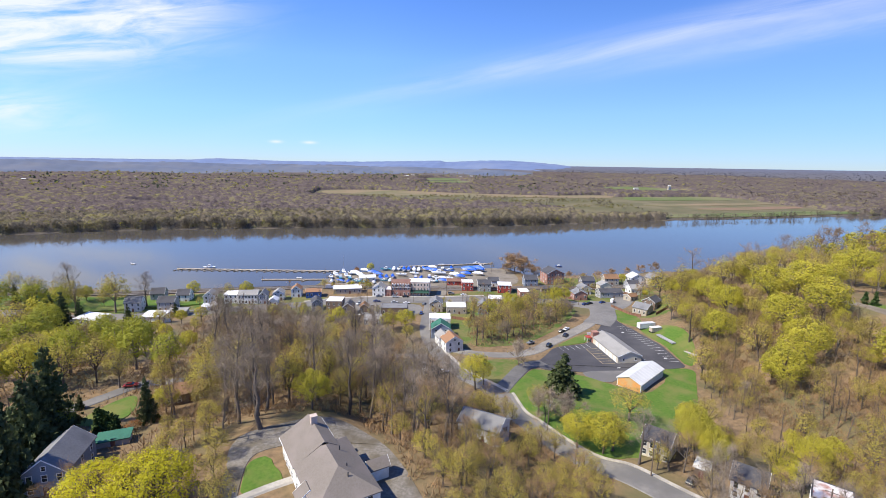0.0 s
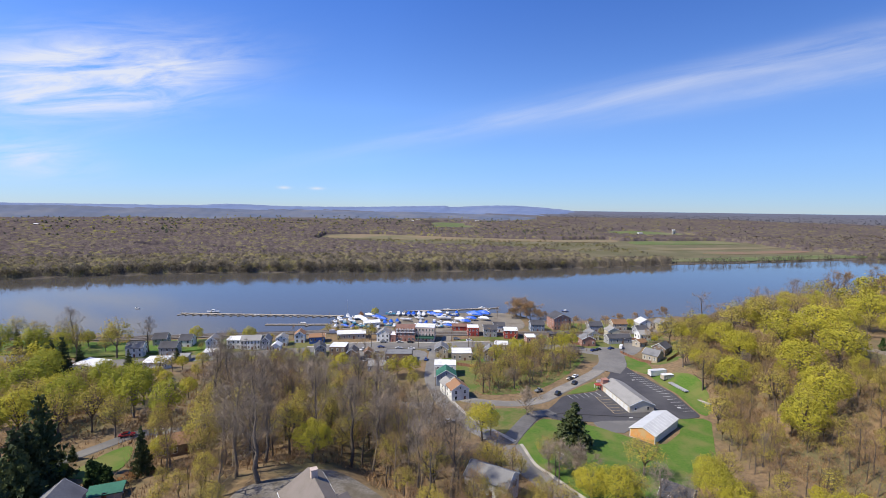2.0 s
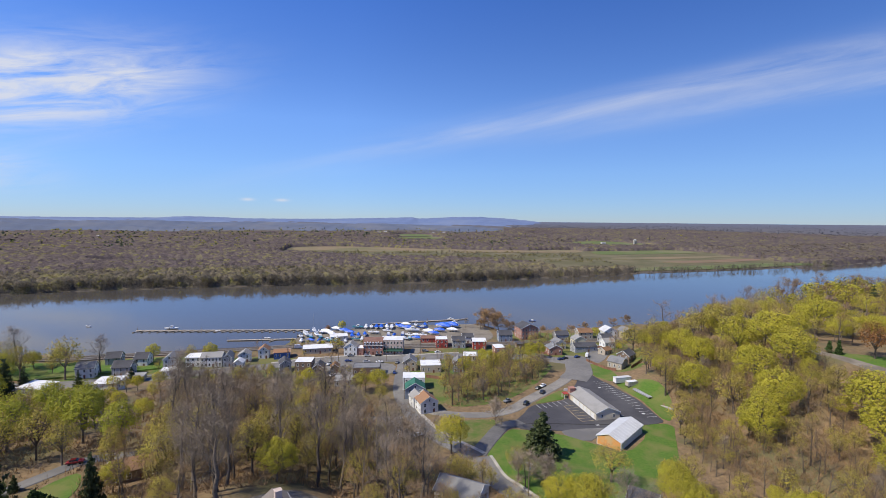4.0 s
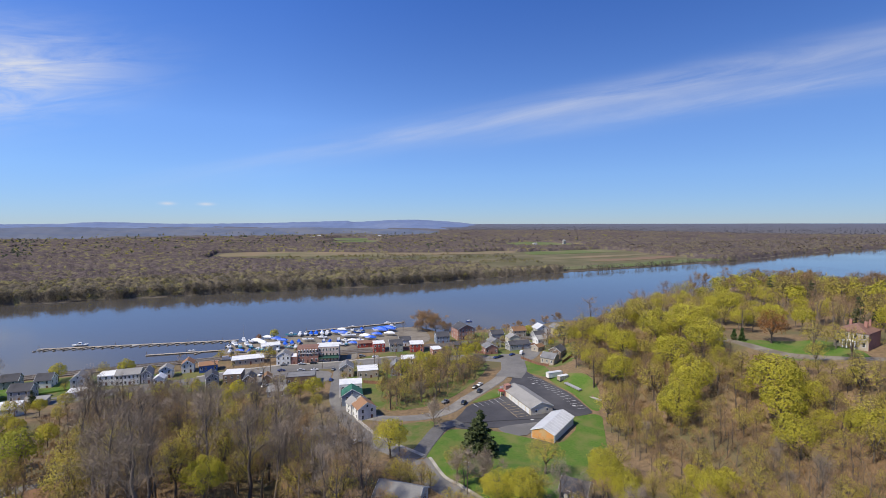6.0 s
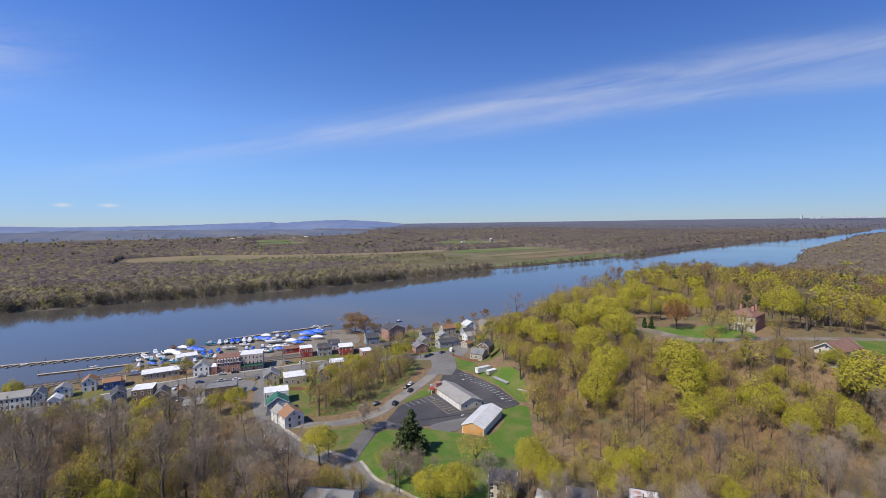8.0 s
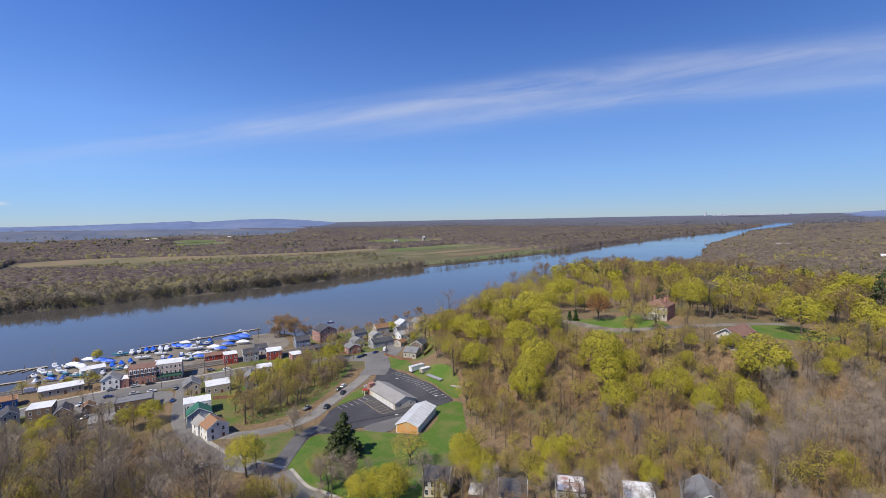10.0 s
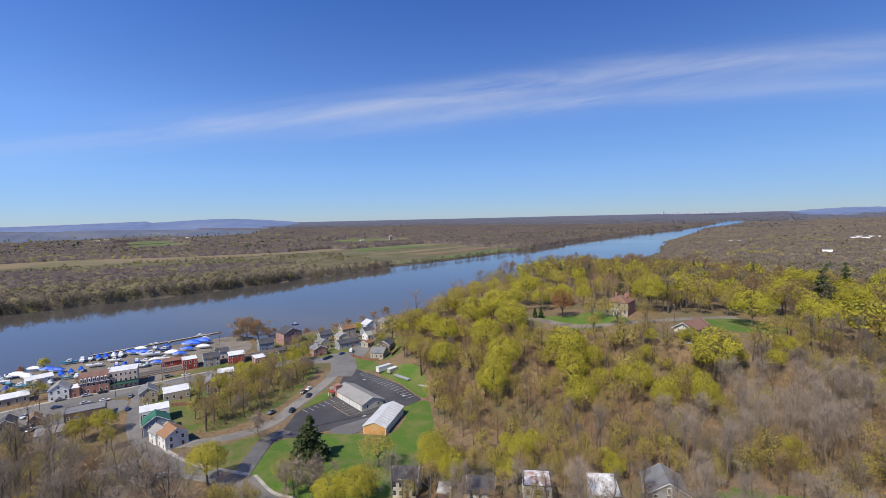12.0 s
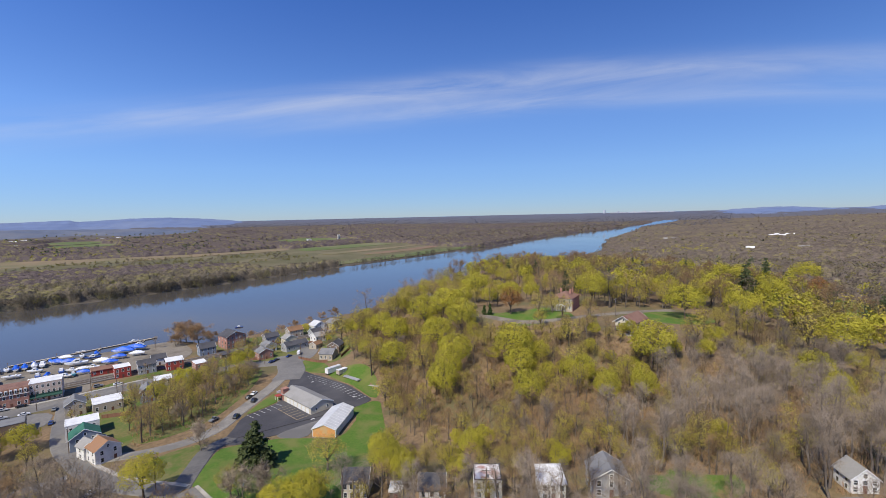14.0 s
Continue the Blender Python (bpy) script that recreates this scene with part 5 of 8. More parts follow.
solid("brick_tower", office, [(11.2, 3.2, -0.5, 13.8, 6.0, 5.6), (11.0, 3.0, 5.6, 14.0, 6.2, 5.9)], WALLS["brick"], "square red brick tower")
solid("entrance_canopy", office, [(12.2, 6.0, 2.5, 15.5, 8.6, 2.75)], WALLS["red"], "small red entrance canopy")
for px in (12.5, 15.2):
    solid("post", office, [(px - 0.1, 8.2, 0, px + 0.1, 8.4, 2.5)], TRIM)
solid("sign", office, [(14.6, 5.0, 3.4, 14.8, 7.6, 4.6)], TRIM, "white signboard")

def mansard(e):
    """A slated mansard storey with a row of white dormers over the brick front, and a cornice below it."""
    bm = bmesh.new()
    prism(bm, [(-5.8, 6.5), (-5.75, 6.9), (-4.7, 9.3), (-4.5, 9.5), (5.6, 9.6), (5.6, 6.5)], "x", -6.75, 6.75)
    part("mansard", bm, ROOFS["red"], e, "red-brown slated mansard roof")
    solid("cornice", e, [(-6.85, -6.0, 6.35, 6.85, -5.5, 6.55)], TRIM, "white cornice")
    for k in range(7):
        x = -5.4 + 1.8 * k
        bm = bmesh.new()
        prism(bm, [(x - 0.55, 7.0), (x + 0.55, 7.0), (x + 0.55, 8.6), (x, 9.0), (x - 0.55, 8.6)], "y", -5.95, -4.4)
        d = part("dormer", bm, TRIM, e, "white dormer")
        solid("pane", d, [(x - 0.34, -6.0, 7.25, x + 0.34, -5.93, 8.45)], GLASS)


def shop_front(e):
    """A long dark green awning over the shop windows."""
    bm = bmesh.new()
    prism(bm, [(-5.5, 3.5), (-7.1, 2.75), (-7.1, 2.45), (-7.02, 2.45), (-7.02, 2.7), (-5.5, 3.38)], "x", -6.5, 6.5)
    part("awning", bm, M["awning_green"], e, "dark green shop awning")
    solid("fascia", e, [(-6.55, -5.68, 3.5, 6.55, -5.48, 4.2)], M["awning_green"], "dark green shop fascia")


M["awning_green"] = mat("green_awning_cloth", (0.025, 0.075, 0.055), (0.02, 0.06, 0.045), 0.6, 0.8)

for n in (
    ("house", -193, 233, -10, 13.8, 9, 6.2, "grey", "shed", "white", 0.8, "grey house with flat white roof behind trees", 2, (4, 2)),
    ("house", -194, 268, 15, 9, 8, 5.6, "white", "gable_x", "grey", 3, "white two-storey house with grey roof and porch", 2, (3, 2)),
    ("house", -193, 290, 15, 8, 8, 5, "grey", "gable_x", "dark", 3, "grey house with dark roof by the railway", 2, (2, 2)),
    ("house", -176, 272, 8, 9.6, 8, 5.4, "grey", "gable_x", "dark", 3, "grey house with dark roof and white gable", 2, (3, 2)),
    ("house", -176, 290, 8, 7.6, 8, 5, "white", "gable_x", "dark", 3, "white house with dark roof", 2, (2, 2)),
    ("house", -158, 288, 15, 6.8, 9, 5.6, "white", "gable_y", "lightgrey", 2.6, "white gabled house with pale roof", 2, (2, 2)),
    ("house", -145, 291, 8, 8.4, 8, 5.6, "white", "shed", "white", 0.6, "white house with flat white roof and porch", 2, (3, 2)),
    ("row_house", -134, 291, 9, 12, 9, 6, "white", "gable_x", "lightgrey", 2.2, "long two-storey row house with grey roof", 2, (6, 2)),
    ("house", -125, 292, 12, 5, 9, 5.8, "grey", "gable_y", "grey", 2.4, "narrow grey gabled house", 2, (2, 2)),
    ("house", -117, 288, 10, 5.5, 6, 3.4, "white", "gable_y", "white", 1.8, "small white gabled house", 1, (2, 1)),
    ("house", -118, 300, 12, 7, 7, 5, "white", "gable_y", "lightgrey", 2.2, "white house with grey gable", 2, (2, 2)),
    ("house", -109, 309, 12, 6.6, 8, 5.4, "white", "gable_y", "orange", 2.4, "white house with orange-brown roof", 2, (2, 2)),
    ("shop_building", -97, 308, 14, 10, 8, 4.2, "blue", "gable_x", "orange", 1.4, "blue building with orange-brown roof", 1, (4, 2)),
    ("house", -86, 278, 20, 6.5, 9, 5.6, "grey", "gable_y", "dark", 2.2, "grey house with dark roof", 2, (2, 2)),
    ("building", -74.5, 279, 2, 9.5, 10, 6.0, "brown", "flat", "white", 0.5, "brown two-storey building with flat white roof", 2, (3, 2)),
    ("long_shed", -76, 318, 12, 19, 8, 3.6, "tan", "shed", "white", 0.6, "long low shed with white flat roof", 1, (6, 2)),
    ("house", -52.5, 312.5, 0, 8.6, 8, 5.8, "white", "gable_y", "lightgrey", 2.8, "pale house with steep front gable", 2, (3, 2)),
    ("brick_building", -38, 316.5, 2, 13.4, 11, 6.8, "brick", "flat", "dark", 0.5, "red brick building with dormered mansard roof on the main street", 2, (5, 2)),
    ("stone_building", -24.6, 318, -1, 13.2, 11, 9.3, "stone", "flat", "white", 0.5, "three-storey stone building with flat white roof and awning", 3, (6, 3)),
    ("shop_building", -36.5, 271, 3, 15.5, 10, 4.4, "brown", "flat", "grey", 0.4, "low brown building with flat grey roof", 1, (5, 2)),
    ("house", -12, 281, 2, 8, 9, 5.6, "tan", "gable_y", "grey", 2.6, "grey-brown house with front gable and chimney", 2, (2, 2)),
    ("shop_building", 0.5, 277, 4, 12, 11, 4.2, "tan", "flat", "white", 0.5, "low building with large white flat roof", 1, (4, 2)),
    ("house", -8.5, 247, 2, 11.5, 9, 6.2, "white", "flat", "white", 0.4, "white two-storey house with flat white roof", 2, (3, 2)),
    ("house", -7.5, 232, 4, 9.8, 8, 5.6, "slate_blue", "gable_y", "green", 3.0, "blue-grey house with green front gable", 2, (2, 2)),
    ("house", -1.5, 213, 20, 8.5, 8, 5.2, "white", "gable_y", "orange", 2.6, "white house with orange-brown roof and porch", 2, (2, 2)),
    ("shop_building", 8.4, 333, 4, 8, 9, 5.6, "red", "flat", "white", 0.4, "red shop with white flat roof", 2, (3, 2)),
    ("house", 20.6, 332, 3, 9.2, 8, 5.4, "grey", "gable_x", "dark", 2.4, "grey house with dark roof", 2, (3, 2)),
    ("house", 35, 329, -1, 9.2, 8, 5.6, "red", "shed", "white", 0.6, "red house with white roof and dark porch", 2, (3, 2)),
    ("house", 46.5, 312, 6, 6.6, 9, 5.6, "brick", "flat", "white", 0.4, "narrow brick house with white roof", 2, (2, 2)),
    ("house", 17, 275, -4, 6.5, 8, 5.4, "slate_blue", "gable_y", "grey", 2.6, "blue-grey house among trees", 2, (2, 2)),
    ("brick_warehouse", 75, 359, 14, 14, 13, 8.6, "brick", "gable_y", "dark", 3.2, "large old brick warehouse by the river", 3, (5, 3)),
    ("house", 56.5, 349, 5, 10, 8, 5.2, "slate_blue", "gable_x", "dark", 2.8, "blue-grey house with dark roof", 2, (3, 2)),
    ("house", 113.5, 276.5, 44, 9, 8.6, 4.6, "tan", "gable_y", "grey", 2.4, "grey-tan house with grey roof", 1, (2, 3)),
    ("house", 122, 285, 44, 9, 8, 5.0, "brown", "gable_x", "dark", 2.6, "brown house with dark roof below the woods", 2, (2, 2)),
    ("house", 138, 356, 8, 11, 9, 5.6, "white", "gable_y", "metal", 3.0, "white house with pale metal roof by the river", 2, (3, 2)),
    ("house", 84, 312, 6, 9, 8, 4.8, "brick", "gable_y", "grey", 2.2, "brick house at the street bend", 1, (3, 2)),
    ("house", 107, 320, 8, 16, 8, 4.0, "grey", "gable_x", "dark", 2.0, "long low grey house with dark roof", 1, (4, 2)),
    ("house", 119, 356, 6, 11, 8, 5, "tan", "gable_x", "brown", 2.6, "tan house with brown roof near the river", 2, (3, 2)),
    ("house", 100, 352, 6, 10, 8, 4.6, "grey", "gable_x", "dark", 2.4, "grey house with dark roof", 1, (3, 2)),
    ("house", 92, 330, 12, 8, 8, 4.4, "white", "gable_y", "grey", 2.4, "white house near the street bend", 1, (2, 2)),
    ("house", 128, 331, 10, 8, 8, 4.2, "white", "gable_x", "lightgrey", 2.2, "small white house with pale roof", 1, (3, 2)),
    ("house", 131, 343, 12, 9, 7, 4.4, "grey", "gable_x", "dark", 2.4, "grey house with dark roof by the river", 1, (3, 2)),
    ("garage", 118, 309, 30, 7, 6, 3.0, "tan", "gable_x", "brown", 1.6, "tan garage with brown roof", 1, (2, 1)),
    ("house", 109, 338, 8, 9, 7, 4.6, "cream", "gable_y", "lightgrey", 2.2, "cream house with pale roof", 1, (2, 2)),
    ("house", 150, 352, 14, 9, 8, 5.0, "tan", "gable_y", "grey", 2.6, "tan house under the wooded slope", 2, (2, 2)),
    ("shed", 66, 330, 4, 9, 6, 3.2, "brown", "shed", "dark", 0.8, "low brown shed with dark roof", 1, (2, 1)),
    ("house", 28, 345, 4, 8, 7, 4.4, "white", "gable_x", "dark", 2.2, "white house with dark roof near the boatyard", 1, (3, 2)),
    ("shop_building", 0, 345, 3, 13, 6, 3.2, "red", "gable_x", "red", 1.4, "long red boatyard shed", 1, (4, 1)),
    ("shed", -68, 349, 20, 12, 7, 3.6, "white", "gable_x", "white", 1.4, "white boat shed with pale roof", 1, (3, 1)),
    ("house", 26, 300, -4, 8, 7, 3.6, "tan", "shed", "white", 0.5, "low tan building with white roof", 1, (3, 1)),
    ("garage", -3, 226, 6, 5, 6, 3.0, "grey", "gable_y", "lightgrey", 1.6, "small grey garage with pale roof", 1, (1, 1)),
    ("house", -6, 219, 24, 6, 6, 4.6, "white", "gable_y", "lightgrey", 2.2, "white house wing with pale gable", 2, (2, 1)),
    ("house", -46, 249, 5, 9, 7, 3.4, "grey", "shed", "lightgrey", 0.6, "low grey building with flat pale roof", 1, (3, 1)),
    ("house", -56, 276, 8, 5, 6, 3.4, "brown", "gable_y", "brown", 1.8, "small brown building beside a car park", 1, (2, 1)),
    ("house", -64, 270, 4, 6, 8, 5.2, "brown", "gable_y", "dark", 2.2, "brown house with dark roof", 2, (2, 2)),
    ("house", -46, 313, 0, 4, 8, 4.6, "brick", "flat", "white", 0.4, "narrow brick shop with white roof", 1, (1, 1)),
    ("garage", -151, 273, 12, 8, 6, 2.8, "white", "shed", "white", 0.5, "low garage with white roof", 1, (2, 1)),
    ("garage", -164, 262, 12, 10, 6, 2.8, "tan", "shed", "lightgrey", 0.5, "low garage with pale roof among trees", 1, (2, 1)),
    ("house", -163, 240, 8, 11, 9, 4.8, "white", "shed", "white", 0.8, "white-roofed house behind trees", 1, (3, 2)),
    ("house", -84, 133, 30, 12, 8, 3.4, "brown", "gable_x", "brown", 2.0, "low brown house beside a driveway", 1, (4, 2)),
    ("house", 66, 113.5, -38, 3.4, 4.4, 2.6, "brown", "shed", "metal", 0.5, "small brown shed with pale roof", 1, (1, 1)),
    ("house", 58.6, 123.2, -38, 7.4, 8.2, 4.9, "cream", "gable_x", "dark", 2.4, "cream house with dark roof on the slope", 2, (4, 2)),
    ("house", 73.5, 106, -38, 7.2, 8.2, 4.8, "white", "gable_x", "dark", 2.6, "white house with dark roof and red shutters", 2, (3, 2)),
    ("house", 83.5, 94, -38, 7.4, 8.2, 4.9, "white", "flat", "rusty", 0.3, "white house with rust-stained white roof", 2, (3, 2)),
    ("house", 95.5, 82, -38, 6.6, 8.2, 4.6, "white", "shed", "white", 0.8, "white house with pale sloping roof", 2, (3, 2)),
    ("house", 106.5, 72, -42, 9.4, 9, 4.6, "grey", "gable_y", "grey", 2.8, "grey house with steep grey gables", 2, (3, 2)),
    ("house", 146.5, 30, -44, 6.2, 6, 3.4, "white", "gable_y", "lightgrey", 2.6, "white gabled house among bare trees", 2, (3, 2)),
    ("house", -88.6, 92.4, 16, 8.4, 13, 5.2, "slate_blue", "gable_y", "grey", 3.2, "slate-grey house with grey roof among trees", 2, (3, 3)),
    ("house", 9, 130, -28, 13, 9, 4.4, "white", "gable_x", "grey", 2.4, "white house with grey roof below the road", 1, (4, 2)),
    ("shed", -86.5, 106, 25, 7, 4, 1.6, "grey", "shed", "green", 0.4, "low shed with faded teal roof", 1, (1, 1)),
    ("house", -18, 186, 5, 13, 9, 4.6, "grey", "gable_x", "grey", 2.4, "grey house hidden behind bare trees", 1, (4, 2)),
):
    made = building(n[0], n[1], n[2], n[3], n[4], n[5], n[6], n[7], n[8], n[9], n[10], n[11], n[12], n[13])
    if n[0] == "brick_building":
        mansard(made)
    if n[0] == "stone_building":
        shop_front(made)
villa = building("villa", -25.5, 87.1, -57.7, 21, 12.8, 5.6, "white", "hip", "taupe", 3.7, "large white house with taupe hipped roof", 2, (5, 3), "flr", category="house", base=25.9)
bm = bmesh.new()
prism(bm, [(-6.4, -0.5), (2.7, -0.5), (2.7, 7.55), (0, 9.1), (-6.4, 5.5)], "x", -17.8, -8.0)
part("wing_wall", bm, WALLS["white"], villa, "white clapboard wing")
bm = bmesh.new()
prism(bm, [(-6.95, 5.2), (-6.95, 5.42), (0, 9.5), (0, 9.28)], "x", -18.2, -5.0)
part("wing_roof", bm, ROOFS["taupe"], villa)
bm = bmesh.new()
prism(bm, [(0, 9.28), (0, 9.5), (3.2, 7.62), (3.2, 7.4)], "x", -18.2, -5.0)
part("wing_roof", bm, ROOFS["taupe"], villa)
solid("fascia", villa, [(-18.25, -7.0, 5.15, -5.0, -6.93, 5.4), (-18.25, 3.18, 7.36, -9.0, 3.26, 7.6)], TRIM, "white roof edge")
for wx in (-16.2, -13.4, -11.0):
    for wz in (1.6, 4.1):
        window(villa, wx, -6.42, wz, 0.9, 1.4, "f")
bay = building("bay", -28.9, 81.4, -147.7, 4.4, 2.6, 4.6, "white", "gable_y", "taupe", 1.5, "bay", 2, (2, 1), "f", False, base=25.9)
BUILT.pop()
join_to(villa, bay)
bay = building("bay", -17.2, 93.2, 32.3, 4.4, 3.2, 3.2, "white", "gable_x", "taupe", 1.3, "bay", 1, (2, 1), "b", False, base=25.9)
join_to(villa, bay)
solid("chimney", villa, [(-14.6, -0.6, 7.5, -13.3, 0.8, 11.0), (-14.7, -0.7, 11.0, -13.2, 0.9, 11.2)], WALLS["stone"], "pale boxed chimney")
solid("front_steps", villa, [(-0.9, -8.0, -0.5, 0.9, -6.4, 0.25), (-0.9, -7.2, 0.25, 0.9, -6.4, 0.5)], M["concrete"], "concrete entrance steps")
for px, py in ((3.5, 2.0), (-3.0, 2.6), (6.5, 1.2)):
    solid("vent_pipe", villa, [(px - 0.1, py - 0.1, 7.4, px + 0.1, py + 0.1, 8.9)], DARKTRIM)
mansion = building("mansion", 235, 190, -66, 13, 17, 7.6, "tan", "hip", "red", 3.2, "tan and brick mansion with red-brown roof and chimneys", 2, (4, 5), "flr", chimney=(3.2, 5.5, 4.4), win_size=(1.1, 1.8))
solid("chimney", mansion, [(2.6, -0.6, 8.0, 3.8, 0.6, 12.0)], WALLS["brick"], "tall brick chimney")
solid("chimney", mansion, [(-4.0, 3.0, 8.0, -3.0, 4.2, 11.8)], WALLS["brick"], "tall brick chimney")
solid("brick_side", mansion, [(6.5, -8.4, -1.0, 6.62, 8.4, 7.4)], WALLS["brick"], "dark red brick side wall")
solid("portico_roof", mansion, [(-2.6, -11.5, 3.4, 2.6, -8.5, 3.8)], TRIM, "white portico roof")
for px in (-2.3, -0.8, 0.8, 2.3):
    solid("column", mansion, [(px - 0.17, -11.3, 0, px + 0.17, -10.96, 3.4)], TRIM)
chalet = building("chalet", 222, 137, 8, 17, 9, 4.6, "cream", "gable_x", "red", 2.9, "cream chalet with brown roof and timber balcony", 2, (5, 2), "fl", over=1.0)
solid("balcony", chalet, [(-11.6, -4.3, 2.2, -9.5, 4.3, 2.4), (-11.6, -4.3, 3.1, -11.5, 4.3, 3.22), (-11.6, -4.3, 2.7, -11.5, 4.3, 2.8)], WALLS["brown"], "dark timber balcony")
for k in range(7):
    solid("baluster", chalet, [(-11.6, -4.25 + 1.4 * k, -0.6, -11.48, -4.13 + 1.4 * k, 3.1)], WALLS["brown"])
solid("terrace", chalet, [(-13.5, -6.5, -2.0, -9.5, 4.6, -0.5)], M["concrete"], "pale concrete terrace")


def fence(x0, y0, x1, y1, material, label):
    """A board fence: posts every two metres and upright boards between them."""
    n = max(2, int(math.hypot(x1 - x0, y1 - y0) / 2.2))
    e = thing("fence", pose(x0, y0, gz(x0, y0)), label, "fence")
    turn = math.degrees(math.atan2(y1 - y0, x1 - x0))
    for k in range(n + 1):
        x, y = x0 + (x1 - x0) * k / n, y0 + (y1 - y0) * k / n
        q = part("post", shared(("fence_post",), lambda bm: box(bm, -0.07, -0.07, -0.3, 0.07, 0.07, 1.9)), material, e)
        q.matrix_local = pose(x - x0, y - y0, gz(x, y) - gz(x0, y0), 0, 0, turn)
        if k < n:
            step = math.hypot(x1 - x0, y1 - y0) / n
            for b in range(4):
                u = (b + 0.5) / 4
                q = part("board", shared(("fence_board", round(step, 2)), lambda bm: box(bm, -step / 8 + 0.015, -0.02, -0.05, step / 8 - 0.015, 0.02, 1.75)), material, e)
                px, py = x + (x1 - x0) / n * u, y + (y1 - y0) / n * u
                q.matrix_local = pose(px - x0, py - y0, gz(px, py) - gz(x0, y0), 0, 0, turn)


M["cedar_board"] = mat("weathered_cedar", (0.24, 0.12, 0.075), (0.17, 0.09, 0.06), 0.5, 0.9, vary=0.2, stretch=(1, 1, 0.2))
for q in ((100.5, 294, 106, 278), (106, 278, 110, 270), (118, 268, 128, 276), (124, 296, 133, 300), (72, 316, 79, 311), (98, 340, 114, 345), (112, 330, 122, 326), (-2, 262, 8, 258), (8, 258, 10, 268)):
    fence(*q, M["cedar_board"], "red-brown board fence round a yard")
for x, y, wide, cover in ((1450, 478, 40, "white"), (1530, 486, 46, "white"), (1610, 494, 24, "lightgrey"), (1300, 684, 34, "lightgrey"), (1010, 376, 14, "white"), (1031, 297, 16, "lightgrey")):
    building("house", x, y, -65, wide, 12, 9, "tan", "gable_x", cover, 4, "long pale-roofed far building among bare woods", 2, (4, 2))
for x, y, wide, cover in ((-252, 2312, 30, "white"), (-226, 2390, 22, "white"), (22, 2468, 20, "lightgrey"), (80, 2497, 22, "white"), (716, 1917, 18, "lightgrey"), (852, 1760, 20, "white"), (-1435, 1528, 20, "white"), (-1175, 1692, 22, "white"), (-213, 2091, 16, "lightgrey")):
    building("farmhouse", x, y, 10, wide, 10, 7, "white", "gable_x", cover, 4, "white farmhouse with pale roof far beyond the river", 2, (4, 2))


def silo(x, y):
    e = thing("silo", pose(x, y, gz(x, y)), "grey farm silo with domed top beyond the river", "silo")
    for name, r0, r1, z0, z1, material in (("drum", 4.0, 4.0, -1.0, 19.0, M["concrete"]), ("dome", 4.1, 1.2, 19.0, 22.0, ROOFS["metal"])):
        bm = bmesh.new()
        bmesh.ops.create_cone(bm, cap_ends=True, segments=16, radius1=r0, radius2=r1, depth=z1 - z0, matrix=pose(0, 0, (z0 + z1) / 2))
        part(name, bm, material, e)


silo(864, 1960)
silo(873, 1966)


# ---- parking marks ----
def mark(name, x0, y0, x1, y1, width, material, lift=0.3):
    """A painted line on the asphalt."""
    n = 4
    d = Vector((x1 - x0, y1 - y0))
    s = Vector((-d.y, d.x)).normalized() * width / 2
    v, f = [], []
    for i in range(n + 1):
        p = Vector((x0, y0)) + d * i / n
        for q in (p - s, p + s):
            v.append((q.x, q.y, gz(q.x, q.y) + lift))
        if i:
            f.append((2 * i - 2, 2 * i, 2 * i + 1, 2 * i - 1))
    return tagged(new(name, mesh_of(name, v, [t[::-1] for t in f], material)), "painted line of a parking bay", "road marking", "parking lines", "structure")


for k in range(6):
    x, y = 51.0 + 2.87 * k, 220.0 + 0.96 * k
    mark("parking_line", x, y, x + 1.5, y - 4.6, 0.2, M["white_line"])
for k in range(7):
    bx, by = 73.2 - 0.50 * k, 202.0 + 2.87 * k
    mark("parking_line", bx - 0.6, by, bx - 6.2, by - 1.0, 0.2, M["yellow_line"])
mark("parking_line", 67.0, 201.0, 64.0, 218.2, 0.2, M["yellow_line"])
for k in range(17):
    t = k / 16
    ox, oy = 95.6 + 7.6 * t, 253.5 - 47.5 * t
    mark("parking_line", ox, oy, ox - 5.0, oy - 0.7, 0.2, M["white_line"])
for k in range(9):
    ox, oy = 85.0 - 0.5 * k, 206.5 + 2.9 * k
    mark("parking_line", ox + 0.4, oy, ox + 3.2, oy + 0.5, 0.18, M["white_line"])
for x, y in ((89.5, 243), (97.5, 209), (72, 197)):
    mark("parking_line", x, y, x + 1.6, y + 0.4, 0.9, M["white_line"])


# ---- vehicles ----
TYRE = mat("tyre_rubber", (0.02, 0.02, 0.02), (0.03, 0.03, 0.03), 0.3, 0.9)
PAINTS = {k: mat("car_paint_" + k, c, tuple(v * 0.9 for v in c), 1.0, 0.25, 0.0, spec=0.6) for k, c in {"black": (0.02, 0.02, 0.024), "white": (0.72, 0.72, 0.72), "blue": (0.03, 0.06, 0.20), "red": (0.30, 0.02, 0.02), "grey": (0.20, 0.21, 0.22), "silver": (0.45, 0.46, 0.47)}.items()}
LAMP = mat("lamp_glass", (0.55, 0.5, 0.45), (0.5, 0.45, 0.4), 0.3, 0.2)


